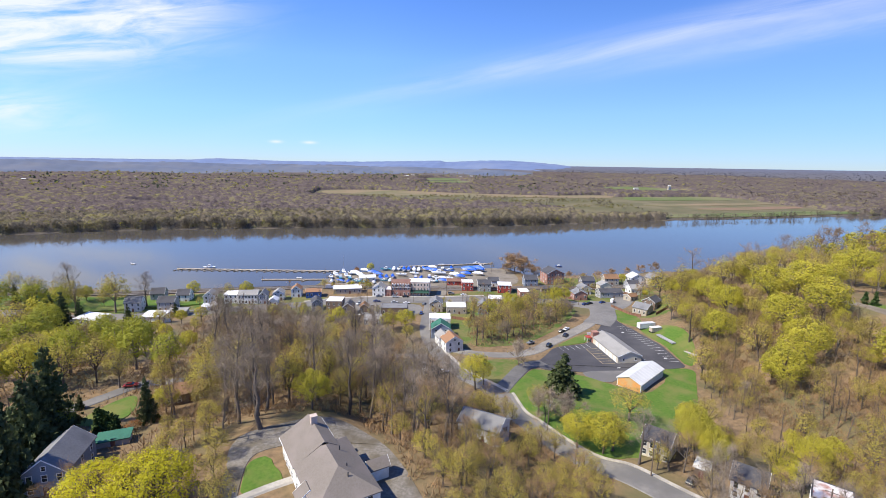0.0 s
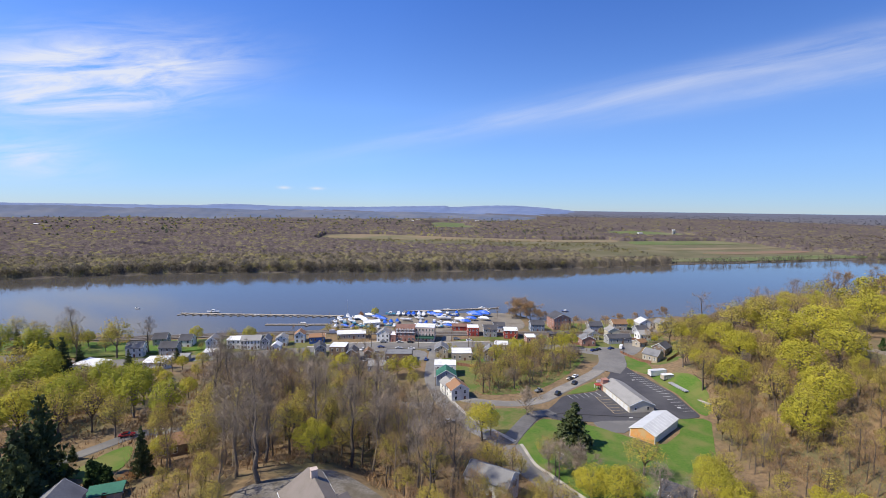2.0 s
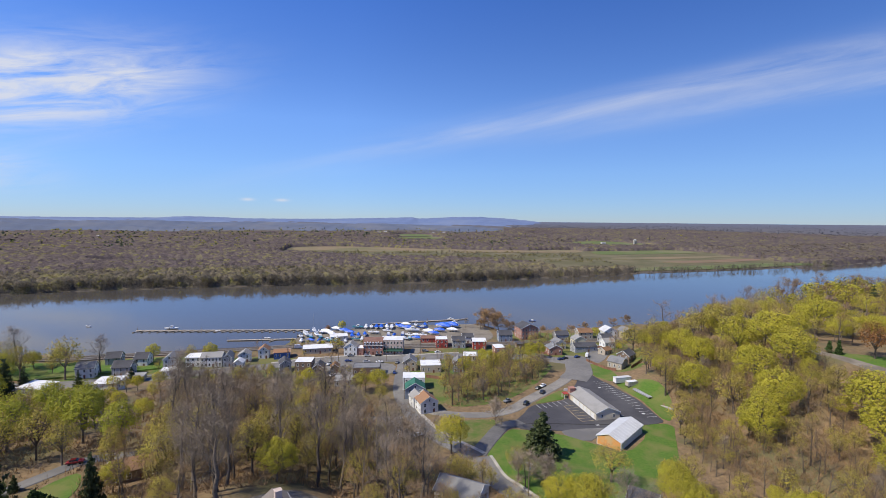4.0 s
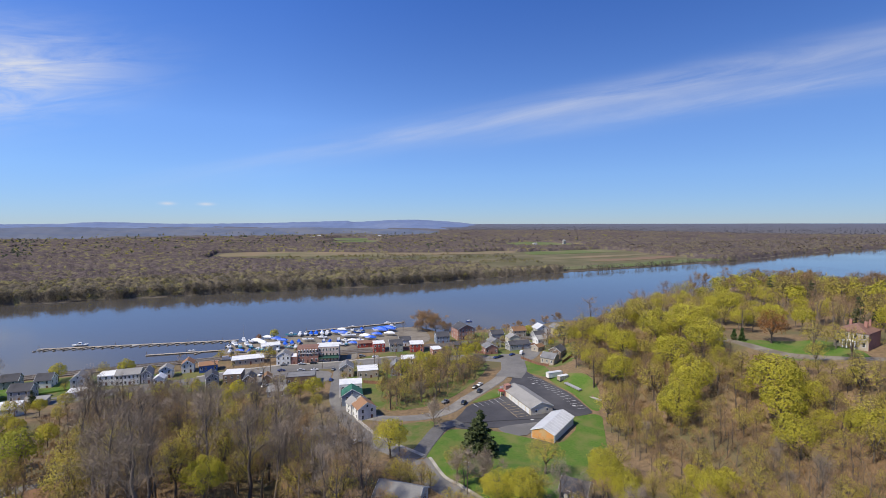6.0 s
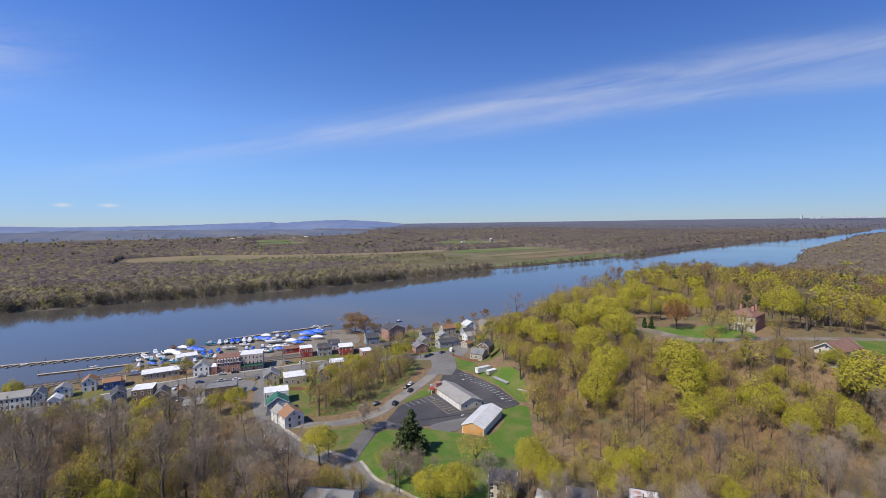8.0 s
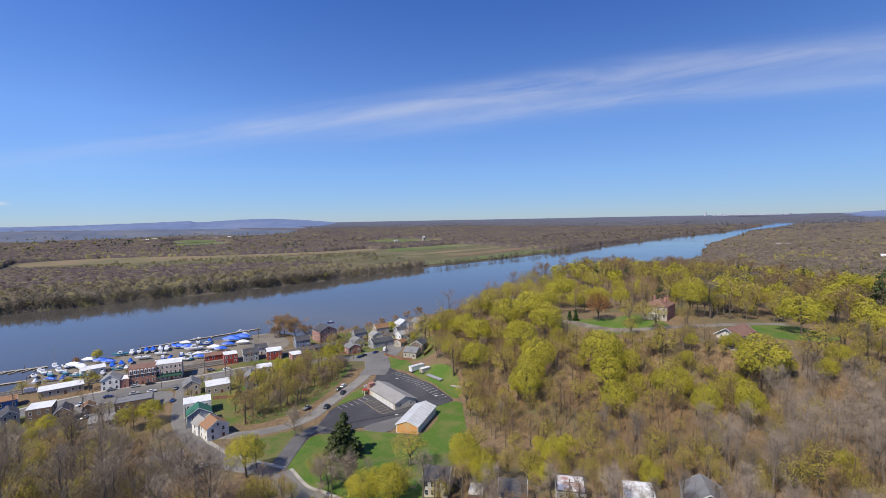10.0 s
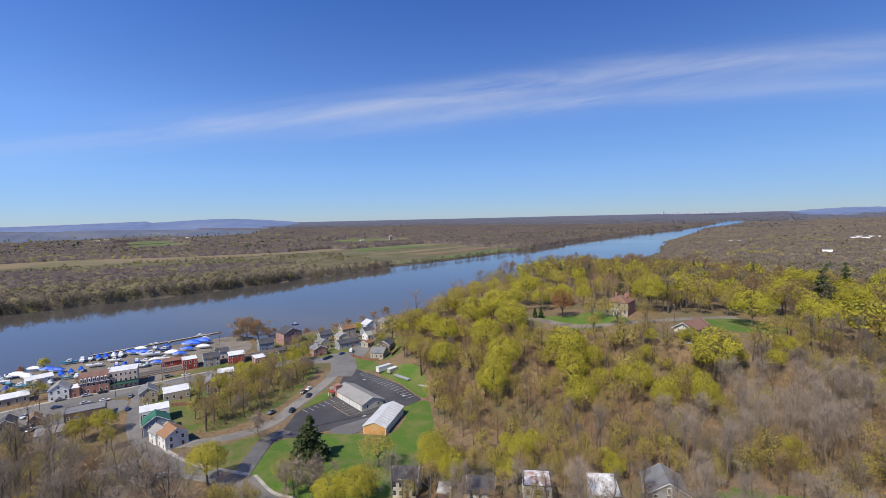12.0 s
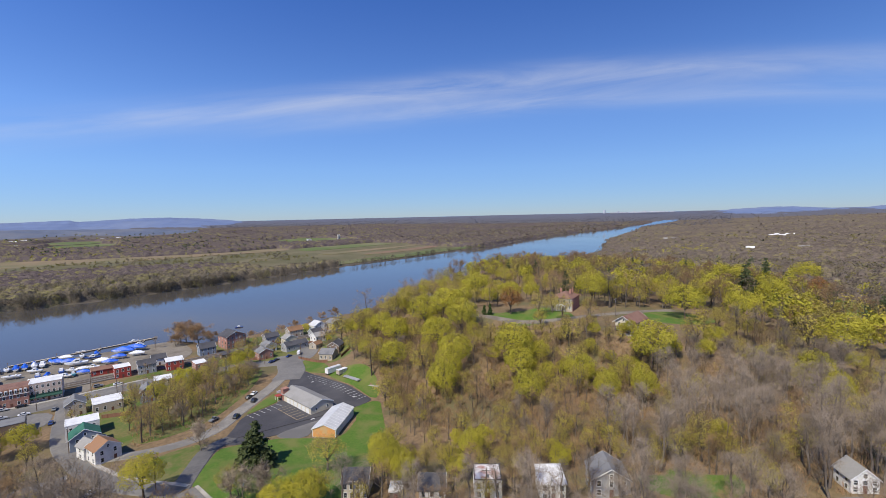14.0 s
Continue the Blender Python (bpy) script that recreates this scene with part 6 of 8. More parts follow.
def car(x, y, rot, paint, kind="car"):
    """A parked car: shaped body, glass cabin, four wheels, lamps."""
    text = {"car": "%s saloon car parked on asphalt", "pickup": "%s pickup truck beside the street", "van": "%s box van parked at the kerb", "suv": "%s estate car parked by the road"}[kind] % paint
    e = thing("car" if kind != "pickup" else "pickup_truck", pose(x, y, gz(x, y) + 0.28, 0, 0, rot), text, "car", "parked cars")
    L = 2.3 if kind != "van" else 2.8
    roof = {"car": 1.42, "suv": 1.7, "pickup": 1.7, "van": 2.5}[kind]
    outline = {"car": [(-L, 0.35), (-L, 0.8), (-L + 0.5, 0.92), (L - 1.3, 0.95), (L - 0.1, 0.75), (L, 0.35)],
               "suv": [(-L, 0.35), (-L, 0.95), (L - 1.1, 1.02), (L - 0.1, 0.85), (L, 0.35)],
               "pickup": [(-L, 0.45), (-L, 1.0), (L - 1.1, 1.05), (L - 0.05, 0.9), (L, 0.45)],
               "van": [(-L, 0.4), (-L, 2.4), (L - 1.7, 2.5), (L - 1.2, 1.2), (L - 0.1, 1.0), (L, 0.4)]}[kind]
    bm = bmesh.new()
    prism(bm, outline, "y", -0.88, 0.88)
    bmesh.ops.bevel(bm, geom=bm.edges[:], offset=0.07, segments=1, affect="EDGES")
    for v in bm.verts:
        v.co.x, v.co.y = v.co.y, v.co.x
    bmesh.ops.recalc_face_normals(bm, faces=bm.faces)
    part("body", bm, PAINTS[paint], e)
    if kind != "van":
        a, b = {"car": (-1.55, 0.95), "suv": (-2.1, 1.0), "pickup": (-0.5, 1.2)}[kind]
        bm = bmesh.new()
        vs = [bm.verts.new(p) for p in ((-0.8, a, 0.9), (0.8, a, 0.9), (0.8, b, 0.9), (-0.8, b, 0.9), (-0.64, a + 0.35, roof - 0.05), (0.64, a + 0.35, roof - 0.05), (0.64, b - 0.6, roof - 0.05), (-0.64, b - 0.6, roof - 0.05))]
        for f in ((3, 2, 1, 0), (4, 5, 6, 7), (0, 1, 5, 4), (1, 2, 6, 5), (2, 3, 7, 6), (3, 0, 4, 7)):
            bm.faces.new([vs[i] for i in f])
        part("windows", bm, GLASS, e).name = "cabin_glass"
        solid("roof_panel", e, [(-0.62, a + 0.38, roof - 0.05, 0.62, b - 0.63, roof)], PAINTS[paint])
    for sx in (-0.8, 0.8):
        for sy in (-1.35, 1.4):
            bm = bmesh.new()
            bmesh.ops.create_cone(bm, cap_ends=True, segments=12, radius1=0.33, radius2=0.33, depth=0.22, matrix=pose(sx, sy, 0.05, 0, 90, 0))
            part("wheel", bm, TYRE, e)
    for sx in (-0.6, 0.6):
        solid("headlight", e, [(sx - 0.18, L - 0.06, 0.6, sx + 0.18, L + 0.02, 0.72)], LAMP)
    return e


for c in ((57.9, 235.3, -35, "black", "suv"), (60.5, 245.0, -40, "white", "car"), (57.0, 241.5, -38, "black", "car"), (37.8, 223.6, -50, "grey", "pickup"), (46.5, 221.0, -32, "black", "suv"),
          (-106.5, 140.5, -70, "red", "car"), (-8, 181.7, -60, "black", "car"), (-4.6, 184.5, -60, "silver", "car"), (-9.5, 187.5, -60, "black", "suv"),
          (-52, 307.6, -80, "grey", "car"), (-41, 307.6, -85, "silver", "car"), (-34, 308.6, -85, "black", "car"), (-51.6, 295.8, -75, "blue", "car"), (-52, 284, -70, "silver", "car"),
          (-20.5, 293, -5, "grey", "car"), (-20.5, 271, -3, "blue", "car"), (-62, 289, -30, "white", "pickup"), (-55.6, 266, -20, "white", "car"), (-57, 272, -20, "grey", "car"),
          (5.8, 315.5, -80, "white", "car"), (-3.1, 318.4, -80, "grey", "suv"), (-31.7, 293.8, -80, "white", "car"), (-39.8, 294.4, -80, "silver", "car"),
          (84.5, 297, -60, "blue", "car"), (88, 299, -60, "black", "car"), (97, 302, -60, "blue", "car"), (104.2, 303.7, -30, "white", "van"), (61.5, 109.5, -50, "black", "suv"), (-92, 328, -78, "white", "van"), (47, 303, -85, "red", "pickup")):
    car(*c)


# ---- trailers, sheds and stacks beside the lot ----
def box_trailer(x, y, rot, l, w, h, wall, roof_m, label):
    e = thing("storage_container", pose(x, y, gz(x, y) + 0.1, 0, 0, rot), label, "container")
    solid("body", e, [(-l / 2, -w / 2, 0.25, l / 2, w / 2, h)], WALLS[wall])
    solid("roof", e, [(-l / 2 - 0.05, -w / 2 - 0.05, h + 0.003, l / 2 + 0.05, w / 2 + 0.05, h + 0.12)], ROOFS[roof_m])
    for k in (-1, 1):
        solid("door", e, [(l / 2 + 0.003, min(0, k * w / 2) + 0.05, 0.35, l / 2 + 0.06, max(0, k * w / 2) - 0.05, h - 0.15)], TRIM)
    n = int(l / 1.2)
    for k in range(n):
        px = -l / 2 + (k + 0.5) * l / n
        solid("rib", e, [(px - 0.05, -w / 2 - 0.04, 0.3, px + 0.05, -w / 2, h - 0.05)], TRIM)
    solid("skid", e, [(-l / 2, -w / 2 + 0.2, -0.3, l / 2, -w / 2 + 0.5, 0.25)], DARKTRIM)
    solid("skid", e, [(-l / 2, w / 2 - 0.5, -0.3, l / 2, w / 2 - 0.2, 0.25)], DARKTRIM)
    return e


box_trailer(104.8, 249.0, 14, 9.5, 2.8, 2.9, "white", "metal", "white storage container standing on grass")
box_trailer(106.5, 241.0, 16, 6.0, 2.6, 2.5, "tan", "white", "tan storage container with a pale roof")
stack = thing("plank_stack", pose(106.6, 228.4, gz(106.6, 228.4) + 0.1, 0, 0, 104), "long stack of grey weathered planks on grass", "timber")
for k in range(10):
    solid("plank", stack, [(-6, -1.0 + 0.42 * (k % 5), 0.05 + 0.3 * (k // 5), 6, -0.64 + 0.42 * (k % 5), 0.31 + 0.3 * (k // 5))], WALLS["grey"])
pad = thing("concrete_slab", pose(112.2, 214.4, gz(112.2, 214.4) + 0.12, 0, 0, -60), "pale concrete slab lying in the grass", "slab")
solid("slab", pad, [(-3, -0.8, -0.3, 3, 0.8, 0.25)], M["concrete"])


# ---- utility poles ----
WOODPOLE = mat("pole_timber", (0.16, 0.12, 0.09), (0.12, 0.09, 0.07), 0.5, 0.9)


def utility_pole(x, y, rot, h=11.0):
    e = thing("utility_pole", pose(x, y, gz(x, y), 0, 0, rot), "weathered wooden utility pole with a crossarm", "utility pole", "utility poles")
    bm = bmesh.new()
    bmesh.ops.create_cone(bm, cap_ends=True, segments=8, radius1=0.18, radius2=0.12, depth=h + 0.6, matrix=pose(0, 0, h / 2 - 0.3))
    part("pole", bm, WOODPOLE, e)
    solid("crossarm", e, [(-1.2, -0.06, h - 0.9, 1.2, 0.06, h - 0.75)], WOODPOLE)
    for px in (-1.1, -0.5, 0.5, 1.1):
        solid("insulator", e, [(px - 0.06, -0.06, h - 0.75, px + 0.06, 0.06, h - 0.58)], TRIM)
    bm = bmesh.new()
    bmesh.ops.create_cone(bm, cap_ends=True, segments=10, radius1=0.25, radius2=0.25, depth=0.8, matrix=pose(0.4, 0, h - 2.2))
    part("transformer", bm, ROOFS["grey"], e)
    return e


for q in ((11.5, 173, 40), (-27.5, 298, 5), (4.9, 302, 5), (-6.3, 312, 5), (-58, 296, 15), (-12.5, 228, 80), (30, 138, -40), (52, 112, -40), (80, 296, -20), (-88, 290, 15), (-130, 274, 15), (101, 291, 10), (78, 88, -40), (240, 158, 10)):
    utility_pole(*q)


# ---- docks and boats ----
DECK = mat("dock_planks", (0.46, 0.40, 0.32), (0.36, 0.31, 0.25), 0.7, 0.85, c=(0.30, 0.26, 0.21), size2=4)
TARP = mat("blue_tarpaulin", (0.015, 0.10, 0.55), (0.012, 0.08, 0.46), 0.8, 0.45, c=(0.02, 0.13, 0.62), size2=2, bump=0.5)
TARP_W = mat("white_shrink_wrap", (0.72, 0.73, 0.74), (0.62, 0.63, 0.65), 0.8, 0.4, bump=0.4)
HULL = mat("white_gelcoat", (0.72, 0.72, 0.71), (0.64, 0.64, 0.63), 1.0, 0.25)
HULL_B = mat("blue_gelcoat", (0.03, 0.07, 0.26), (0.025, 0.06, 0.22), 1.0, 0.25)
HULL_T = mat("teal_paint", (0.05, 0.22, 0.30), (0.04, 0.18, 0.25), 1.0, 0.35)
STEEL = mat("galvanised_steel", (0.45, 0.45, 0.45), (0.36, 0.36, 0.37), 0.5, 0.4, 0.6)


def dock(x0, y0, x1, y1, fingers, side_way, label, finger_len=7.0):
    """A floating dock: deck sections on floats with finger piers and piles."""
    d = Vector((x1 - x0, y1 - y0))
    ln = d.length
    e = thing("dock", pose(x0, y0, 0.0, 0, 0, math.degrees(math.atan2(d.y, d.x))), label, "dock")
    n = max(3, int(ln / 12))
    for k in range(n):
        a, b = ln * k / n + 0.06, ln * (k + 1) / n - 0.06
        s = solid("deck_section", e, [(a, -1.1, 0.42, b, 1.1, 0.6)], DECK)
        solid("float", s, [(a + 0.5, -1.0, -0.3, b - 0.5, 1.0, 0.415)], DARKTRIM)
    for k in range(fingers):
        px = ln * (k + 0.7) / fingers
        f = solid("finger_pier", e, [(-0.45, 0, 0.38, 0.45, finger_len, 0.55)], DECK, "", pose(px, side_way * 1.12, 0, 0, 0, 35 if side_way > 0 else 180 - 35))
        solid("float", f, [(-0.4, finger_len - 2, -0.3, 0.4, finger_len - 0.1, 0.375)], DARKTRIM)
    for k in range(0, n + 1, 2):
        bm = bmesh.new()
        bmesh.ops.create_cone(bm, cap_ends=True, segments=8, radius1=0.16, radius2=0.16, depth=5.0, matrix=pose(min(ln - 0.2, ln * k / n + 0.3), -side_way * 1.28, 0.2))
        part("pile", bm, WOODPOLE, e)
    return e


dock(-246.6, 398.5, -103, 403, 22, -1, "long floating dock with many finger piers")
dock(-157.8, 366.6, -106, 372, 1, -1, "shorter floating dock on the river", 6)
dock(-52.5, 426, 36.2, 450.5, 3, -1, "floating dock beyond the boatyard", 5)
dock(-108, 382, -60, 399, 4, 1, "shore dock at the marina", 6)


def hull_mesh(bm, l, w, h, bow=0.45):
    """A boat's hull: rings from transom to bow, flared and closed by a deck."""
    rings = []
    for i in range(9):
        t = i / 8
        half = w / 2 * (1 - max(0, (t - bow) / (1 - bow)) ** 2.2) * (0.9 + 0.1 * min(1, t * 3))
        half = max(half, 0.03)
        sheer = h * (1 + 0.22 * t * t)
        keel = 0.10 * h + 0.75 * h * max(0, (t - 0.72) / 0.28) ** 2
        y = -l / 2 + l * t
        rings.append([bm.verts.new(p) for p in ((-half, y, sheer), (-half * 0.86, y, h * 0.45 + keel * 0.4), (0, y, keel), (half * 0.86, y, h * 0.45 + keel * 0.4), (half, y, sheer))])
    for a, b in zip(rings, rings[1:]):
        for k in range(4):
            bm.faces.new((a[k], a[k + 1], b[k + 1], b[k]))
        bm.faces.new((a[0], b[0], b[4], a[4]))
    bm.faces.new(rings[0])
    bm.faces.new(rings[-1][::-1])
    bmesh.ops.recalc_face_normals(bm, faces=bm.faces)


def boat(x, y, rot, l, style, z=None):
    """A motor boat, open, with a cabin, or wrapped for winter; on stands when ashore."""
    w, h = l * 0.33, l * 0.15
    afloat = z is not None
    text = {"cabin": "white cabin cruiser", "open": "open white motor boat", "tarp": "motor boat under a blue tarpaulin", "wrap": "boat in white shrink wrap", "blue": "blue-hulled motor boat", "sail": "sailing boat with a tall bare mast", "teal": "teal motor boat with a pale cabin"}[style]
    e = thing("boat", pose(x, y, z if afloat else gz(x, y) + 0.9, 0, 0, rot), text + (" at its mooring" if afloat else " on stands in the boatyard"), "boat", "boats")
    bm = bmesh.new()
    hull_mesh(bm, l, w, h)
    part("hull", bm, {"blue": HULL_B, "tarp": HULL, "teal": HULL_T}.get(style, HULL), e)
    if style in ("tarp", "wrap"):
        bm = bmesh.new()
        ridge = [(-l * 0.5, h * 1.0), (-l * 0.32, h * 1.9), (0.0, h * 2.25), (l * 0.25, h * 1.8), (l * 0.5, h * 1.25)]
        prev = None
        for yy, zz in ridge:
            half = w / 2 * (1.04 if yy < l * 0.2 else (0.72 if yy < l * 0.4 else 0.08))
            ring = [bm.verts.new(p) for p in ((-half, yy, h * 0.8), (-half * 0.95, yy, h * 1.12), (-half * 0.35, yy, zz * 0.94), (0, yy, zz), (half * 0.35, yy, zz * 0.92), (half * 0.95, yy, h * 1.12), (half, yy, h * 0.8))]
            if prev:
                for k in range(6):
                    bm.faces.new((prev[k], prev[k + 1], ring[k + 1], ring[k]))
            else:
                bm.faces.new(ring)
            prev = ring
        bm.faces.new(prev[::-1])
        bmesh.ops.recalc_face_normals(bm, faces=bm.faces)
        part("cover", bm, TARP if style == "tarp" else TARP_W, e)
    else:
        if style in ("cabin", "teal", "blue", "sail"):
            bm = bmesh.new()
            prism(bm, [(-l * 0.18, h), (-l * 0.14, h * 2.0), (l * 0.06, h * 2.05), (l * 0.22, h * 1.2), (l * 0.22, h)], "x", -w * 0.32, w * 0.32)
            part("cabin", bm, HULL, e)
            solid("windscreen", e, [(-w * 0.325, -l * 0.12, h * 1.45, w * 0.325, l * 0.04, h * 1.8)], GLASS)
        else:
            solid("windscreen", e, [(-w * 0.3, l * 0.05, h, w * 0.3, l * 0.07, h * 1.6)], GLASS)
            solid("seat", e, [(-w * 0.3, -l * 0.3, h, w * 0.3, -l * 0.2, h * 1.35)], TRIM)
        if style == "sail":
            bm = bmesh.new()
            bmesh.ops.create_cone(bm, cap_ends=True, segments=6, radius1=0.11, radius2=0.07, depth=13, matrix=pose(0, l * 0.1, 7.5))
            part("mast", bm, STEEL, e)
    if not afloat:
        for sx in (-1, 1):
            for sy in (-0.25, 0.25):
                solid("stand", e, [(sx * w * 0.36 - 0.07, sy * l - 0.07, -0.95, sx * w * 0.36 + 0.07, sy * l + 0.07, h * 0.5)], STEEL)
    return e


for b in ((-221.5, 405.5, 100, 10.5, "cabin", -0.3), (-297.8, 414.7, 70, 6.0, "open", -0.3), (-179, 399.3, 95, 5.0, "open", -0.3), (98.5, 443.6, 80, 6.5, "blue", -0.3), (-130, 376, 85, 5, "open", -0.3), (20, 449, 105, 7, "cabin", -0.3), (-14, 440, 105, 6, "open", -0.3)):
    boat(*b)
yard_boats = [(-98, 356, 20, 8, "open"), (-95, 361, 25, 9, "cabin"), (-90, 354.5, 15, 8.5, "teal"), (-87, 360, 30, 9, "cabin"), (-82.5, 354, 12, 8, "teal"), (-81, 367, 60, 11, "wrap"), (-92, 373, 20, 9, "sail"), (-86, 369, 35, 8, "open"), (-76, 361, 50, 10, "wrap"), (-98, 367, 20, 8, "cabin"),
              (-75.7, 377.7, 70, 8, "wrap"), (-68, 371, 80, 9, "tarp"), (-59, 356, 15, 9, "tarp"), (-54.5, 358, 10, 8.5, "tarp"), (-50, 361, 8, 8, "tarp"), (-63, 366, 70, 9, "tarp"), (-58.8, 382.5, 85, 9, "teal"), (-52, 384, 0, 9, "cabin"), (-48, 385, 5, 8, "open"), (-43.5, 384, 2, 9.5, "tarp"), (-39.5, 384, 2, 9.5, "tarp"),
              (-35, 384, 3, 9, "wrap"), (-31, 383.5, -2, 9.5, "cabin"), (-24, 383, 60, 10, "tarp"), (-18, 379, 75, 10, "tarp"), (-14, 372, 85, 12, "cabin"), (-5.9, 381, 80, 9, "blue"), (-1, 368, 70, 10, "wrap"), (3, 363, 80, 9, "tarp"), (8, 373, 75, 9, "tarp"), (11, 384, 70, 14, "tarp"), (18, 388, 65, 13, "tarp"), (21, 397, 30, 9, "cabin"), (18, 374, 80, 9, "wrap"), (-44, 366, 80, 9, "open"), (-34, 371, 70, 8, "cabin")]
for b in yard_boats:
    boat(*b)
row_rng = random.Random(12)
for y, x0, x1, n in ((343.5, -94, -62, 6), (347.5, -56, -46, 3), (350, -34, 0, 8), (359, -32, -6, 6), (391, -36, -4, 5)):
    for k in range(n):
        boat(x0 + (x1 - x0) * k / (n - 1) + row_rng.uniform(-0.8, 0.8), y + row_rng.uniform(-1.2, 1.2), row_rng.uniform(-15, 15) + row_rng.choice((0, 0, 75)), row_rng.uniform(6.0, 8.5), row_rng.choice(("tarp", "tarp", "wrap", "cabin", "open", "teal", "blue")))


# ---- woods and single trees ----
for q in (("spruce", 41.5, 169, 1.12, "dark green spruce standing on the lawn", 1.15), 
          
          ("olive", 29, 149, 0.72, "budding tree at the lawn's edge", 1.3), ("olive", 47, 127, 0.8, "budding tree at the roadside", 1.3), ("olive", 68, 124, 0.6, "budding tree behind a house"), ("olive", 81, 141, 0.85, "budding tree beside the lawn", 1.25),
          ("great", -58, 79, 0.95, "large spreading maple in yellow leaf", 1.15), ("great", -70, 80, 0.85, "spreading maple in yellow leaf", 1.1), ("grey", -57, 112, 0.75, "bare tree beside a gravel drive", 1.3), ("olive", -55.5, 97, 0.5, "budding tree beside a gravel drive", 1.4), ("olive", -52.5, 90, 0.45, "budding tree beside a gravel drive", 1.4), ("brown", -57, 103, 0.7, "bare tree beside a gravel drive", 1.3), ("olive", -14, 110, 0.5, "budding tree beside a house", 1.3), ("olive", -7, 101, 0.5, "budding tree beside a house", 1.3), ("brown", -20, 121, 0.6, "bare tree behind a house", 1.3), ("olive", -46, 80, 0.7, "budding tree beside a gravel drive"),
          
          ("yellow", -174.5, 298, 0.75, "round yellow-green tree on the river meadow", 0.95), ("spruce", -186, 250, 0.6, "small dark spruce between the houses"), ("spruce", -164, 259, 0.6, "small dark spruce between the houses"),
          ("olive", -63, 314, 0.8, "budding tree between sheds", 1.3), ("yellow", -70, 376, 0.55, "small yellow tree in the boatyard"), ("rust", -80, 368, 0.5, "small russet tree in the boatyard"), ("olive", -95, 326, 0.55, "budding tree by the railway"), ("brown", -54.5, 257, 0.8, "bare tree over the car park", 1.3),
          ("yellow", -27, 243, 0.72, "spreading yellow-green tree by the street", 1.3), ("yellow", -36, 240, 0.66, "spreading yellow-green tree by the street", 1.2), ("olive", -13, 268, 0.4, "shrubby tree in a yard"), ("copse", 46, 390, 1.0, "bare brown tree at the river's edge", 1.4), ("copse", 54, 384, 0.95, "bare brown tree at the river's edge", 1.4), ("copse", 62, 380, 0.65, "bare brown tree at the river's edge", 1.3),
          ("yellow", 72, 303, 0.68, "round yellow-green maple near the junction"), ("yellow", 53, 312, 0.45, "small yellow-green tree in a yard"), ("brown", 126, 312, 0.72, "bare spreading tree by the street", 1.3), ("olive", 92, 318, 0.5, "budding tree beside a house"), ("grey", 30, 385, 0.4, "thin bare tree by the dock"),
          ("cedar", 196, 217, 1.0, "clipped dark evergreen by the drive"), ("cedar", 193, 219, 0.9, "clipped dark evergreen by the drive"),
          
          ("copse", 50, 392, 1.1, "bare brown tree at the river's edge", 1.5), ("copse", 58, 389, 1.0, "bare brown tree at the river's edge", 1.4), ("copse", 69, 385, 0.7, "bare brown tree at the river's edge", 1.4), ("copse", 42, 383, 0.6, "bare brown tree at the river's edge", 1.4),
          ("spruce", 364, 95, 1.2, "dark pine beside a far lawn"), ("spruce", 372, 92, 1.35, "dark pine beside a far lawn"), ("spruce", 336, 65, 1.3, "dark pine in the woods"), ("spruce", 346, 62, 1.4, "dark pine in the woods"), ("spruce", 385, 146, 1.8, "dark pine above maples"),
          ("olive", 201, 180, 0.8, "budding tree below a lawn", 1.2), ("olive", 202, 130, 0.45, "budding tree below a chalet", 1.2), ("brown", 207, 150, 0.8, "bare tree beside a chalet", 1.2)):
    plant(*q)
# the hillside: one by one the trees that stand out, as x, y, height and crown width
def stand(key, tall, broad, trees, label=""):
    for x, y, high, width in trees:
        plant(key, x, y, high / tall, label, (width / broad) / (high / tall))
        PLANTED[-1] = (x, y, width * 0.4)


stand("yellow", 14.6, 11.8, [(67, 120, 14, 11), (68, 114, 12, 8), (94, 114, 12, 8), (122, 166, 17, 14), (124, 215, 18, 15), (131, 175, 17, 14), (140, 131, 16, 13), (140, 181, 19, 16), (145, 60, 10, 6), (145, 246, 19, 17), (148, 206, 20, 18), (148, 268, 18, 15), (154, 104, 14, 10), (156, 151, 18, 15), (161, 163, 22, 20), (164, 122, 14, 11), (165, 95, 14, 10), (169, 213, 21, 19)], "round-headed maple in yellow-green leaf on the hillside")
stand("yellow", 14.6, 11.8, [(170, 250, 22, 21), (173, 231, 22, 22), (198, 112, 22, 21), (198, 46, 14, 10), (206, 55, 18, 15), (231, 271, 22, 24), (252, 183, 22, 20), (260, 60, 22, 20), (301, 175, 18, 15), (309, 164, 20, 18), (326, 144, 22, 22), (355, 117, 22, 20), (397, 165, 22, 24), (412, 160, 22, 24), (490, 140, 22, 24)], "broad yellow-green maple on the hill top")
stand("olive", 15.2, 10.4, [(79, 117, 11, 7), (83, 111, 12, 8), (104, 188, 16, 12), (109, 113, 13, 10), (114, 94, 10, 6), (118, 249, 17, 14), (123, 129, 13, 10), (130, 75, 11, 7), (130, 292, 20, 18), (132, 196, 18, 16), (137, 62, 15, 12), (142, 44, 12, 8), (144, 294, 19, 16), (149, 130, 12, 8), (152, 80, 12, 9), (153, 236, 17, 14), (154, 118, 14, 10), (169, 132, 17, 14)], "budding tree on the lower hillside")
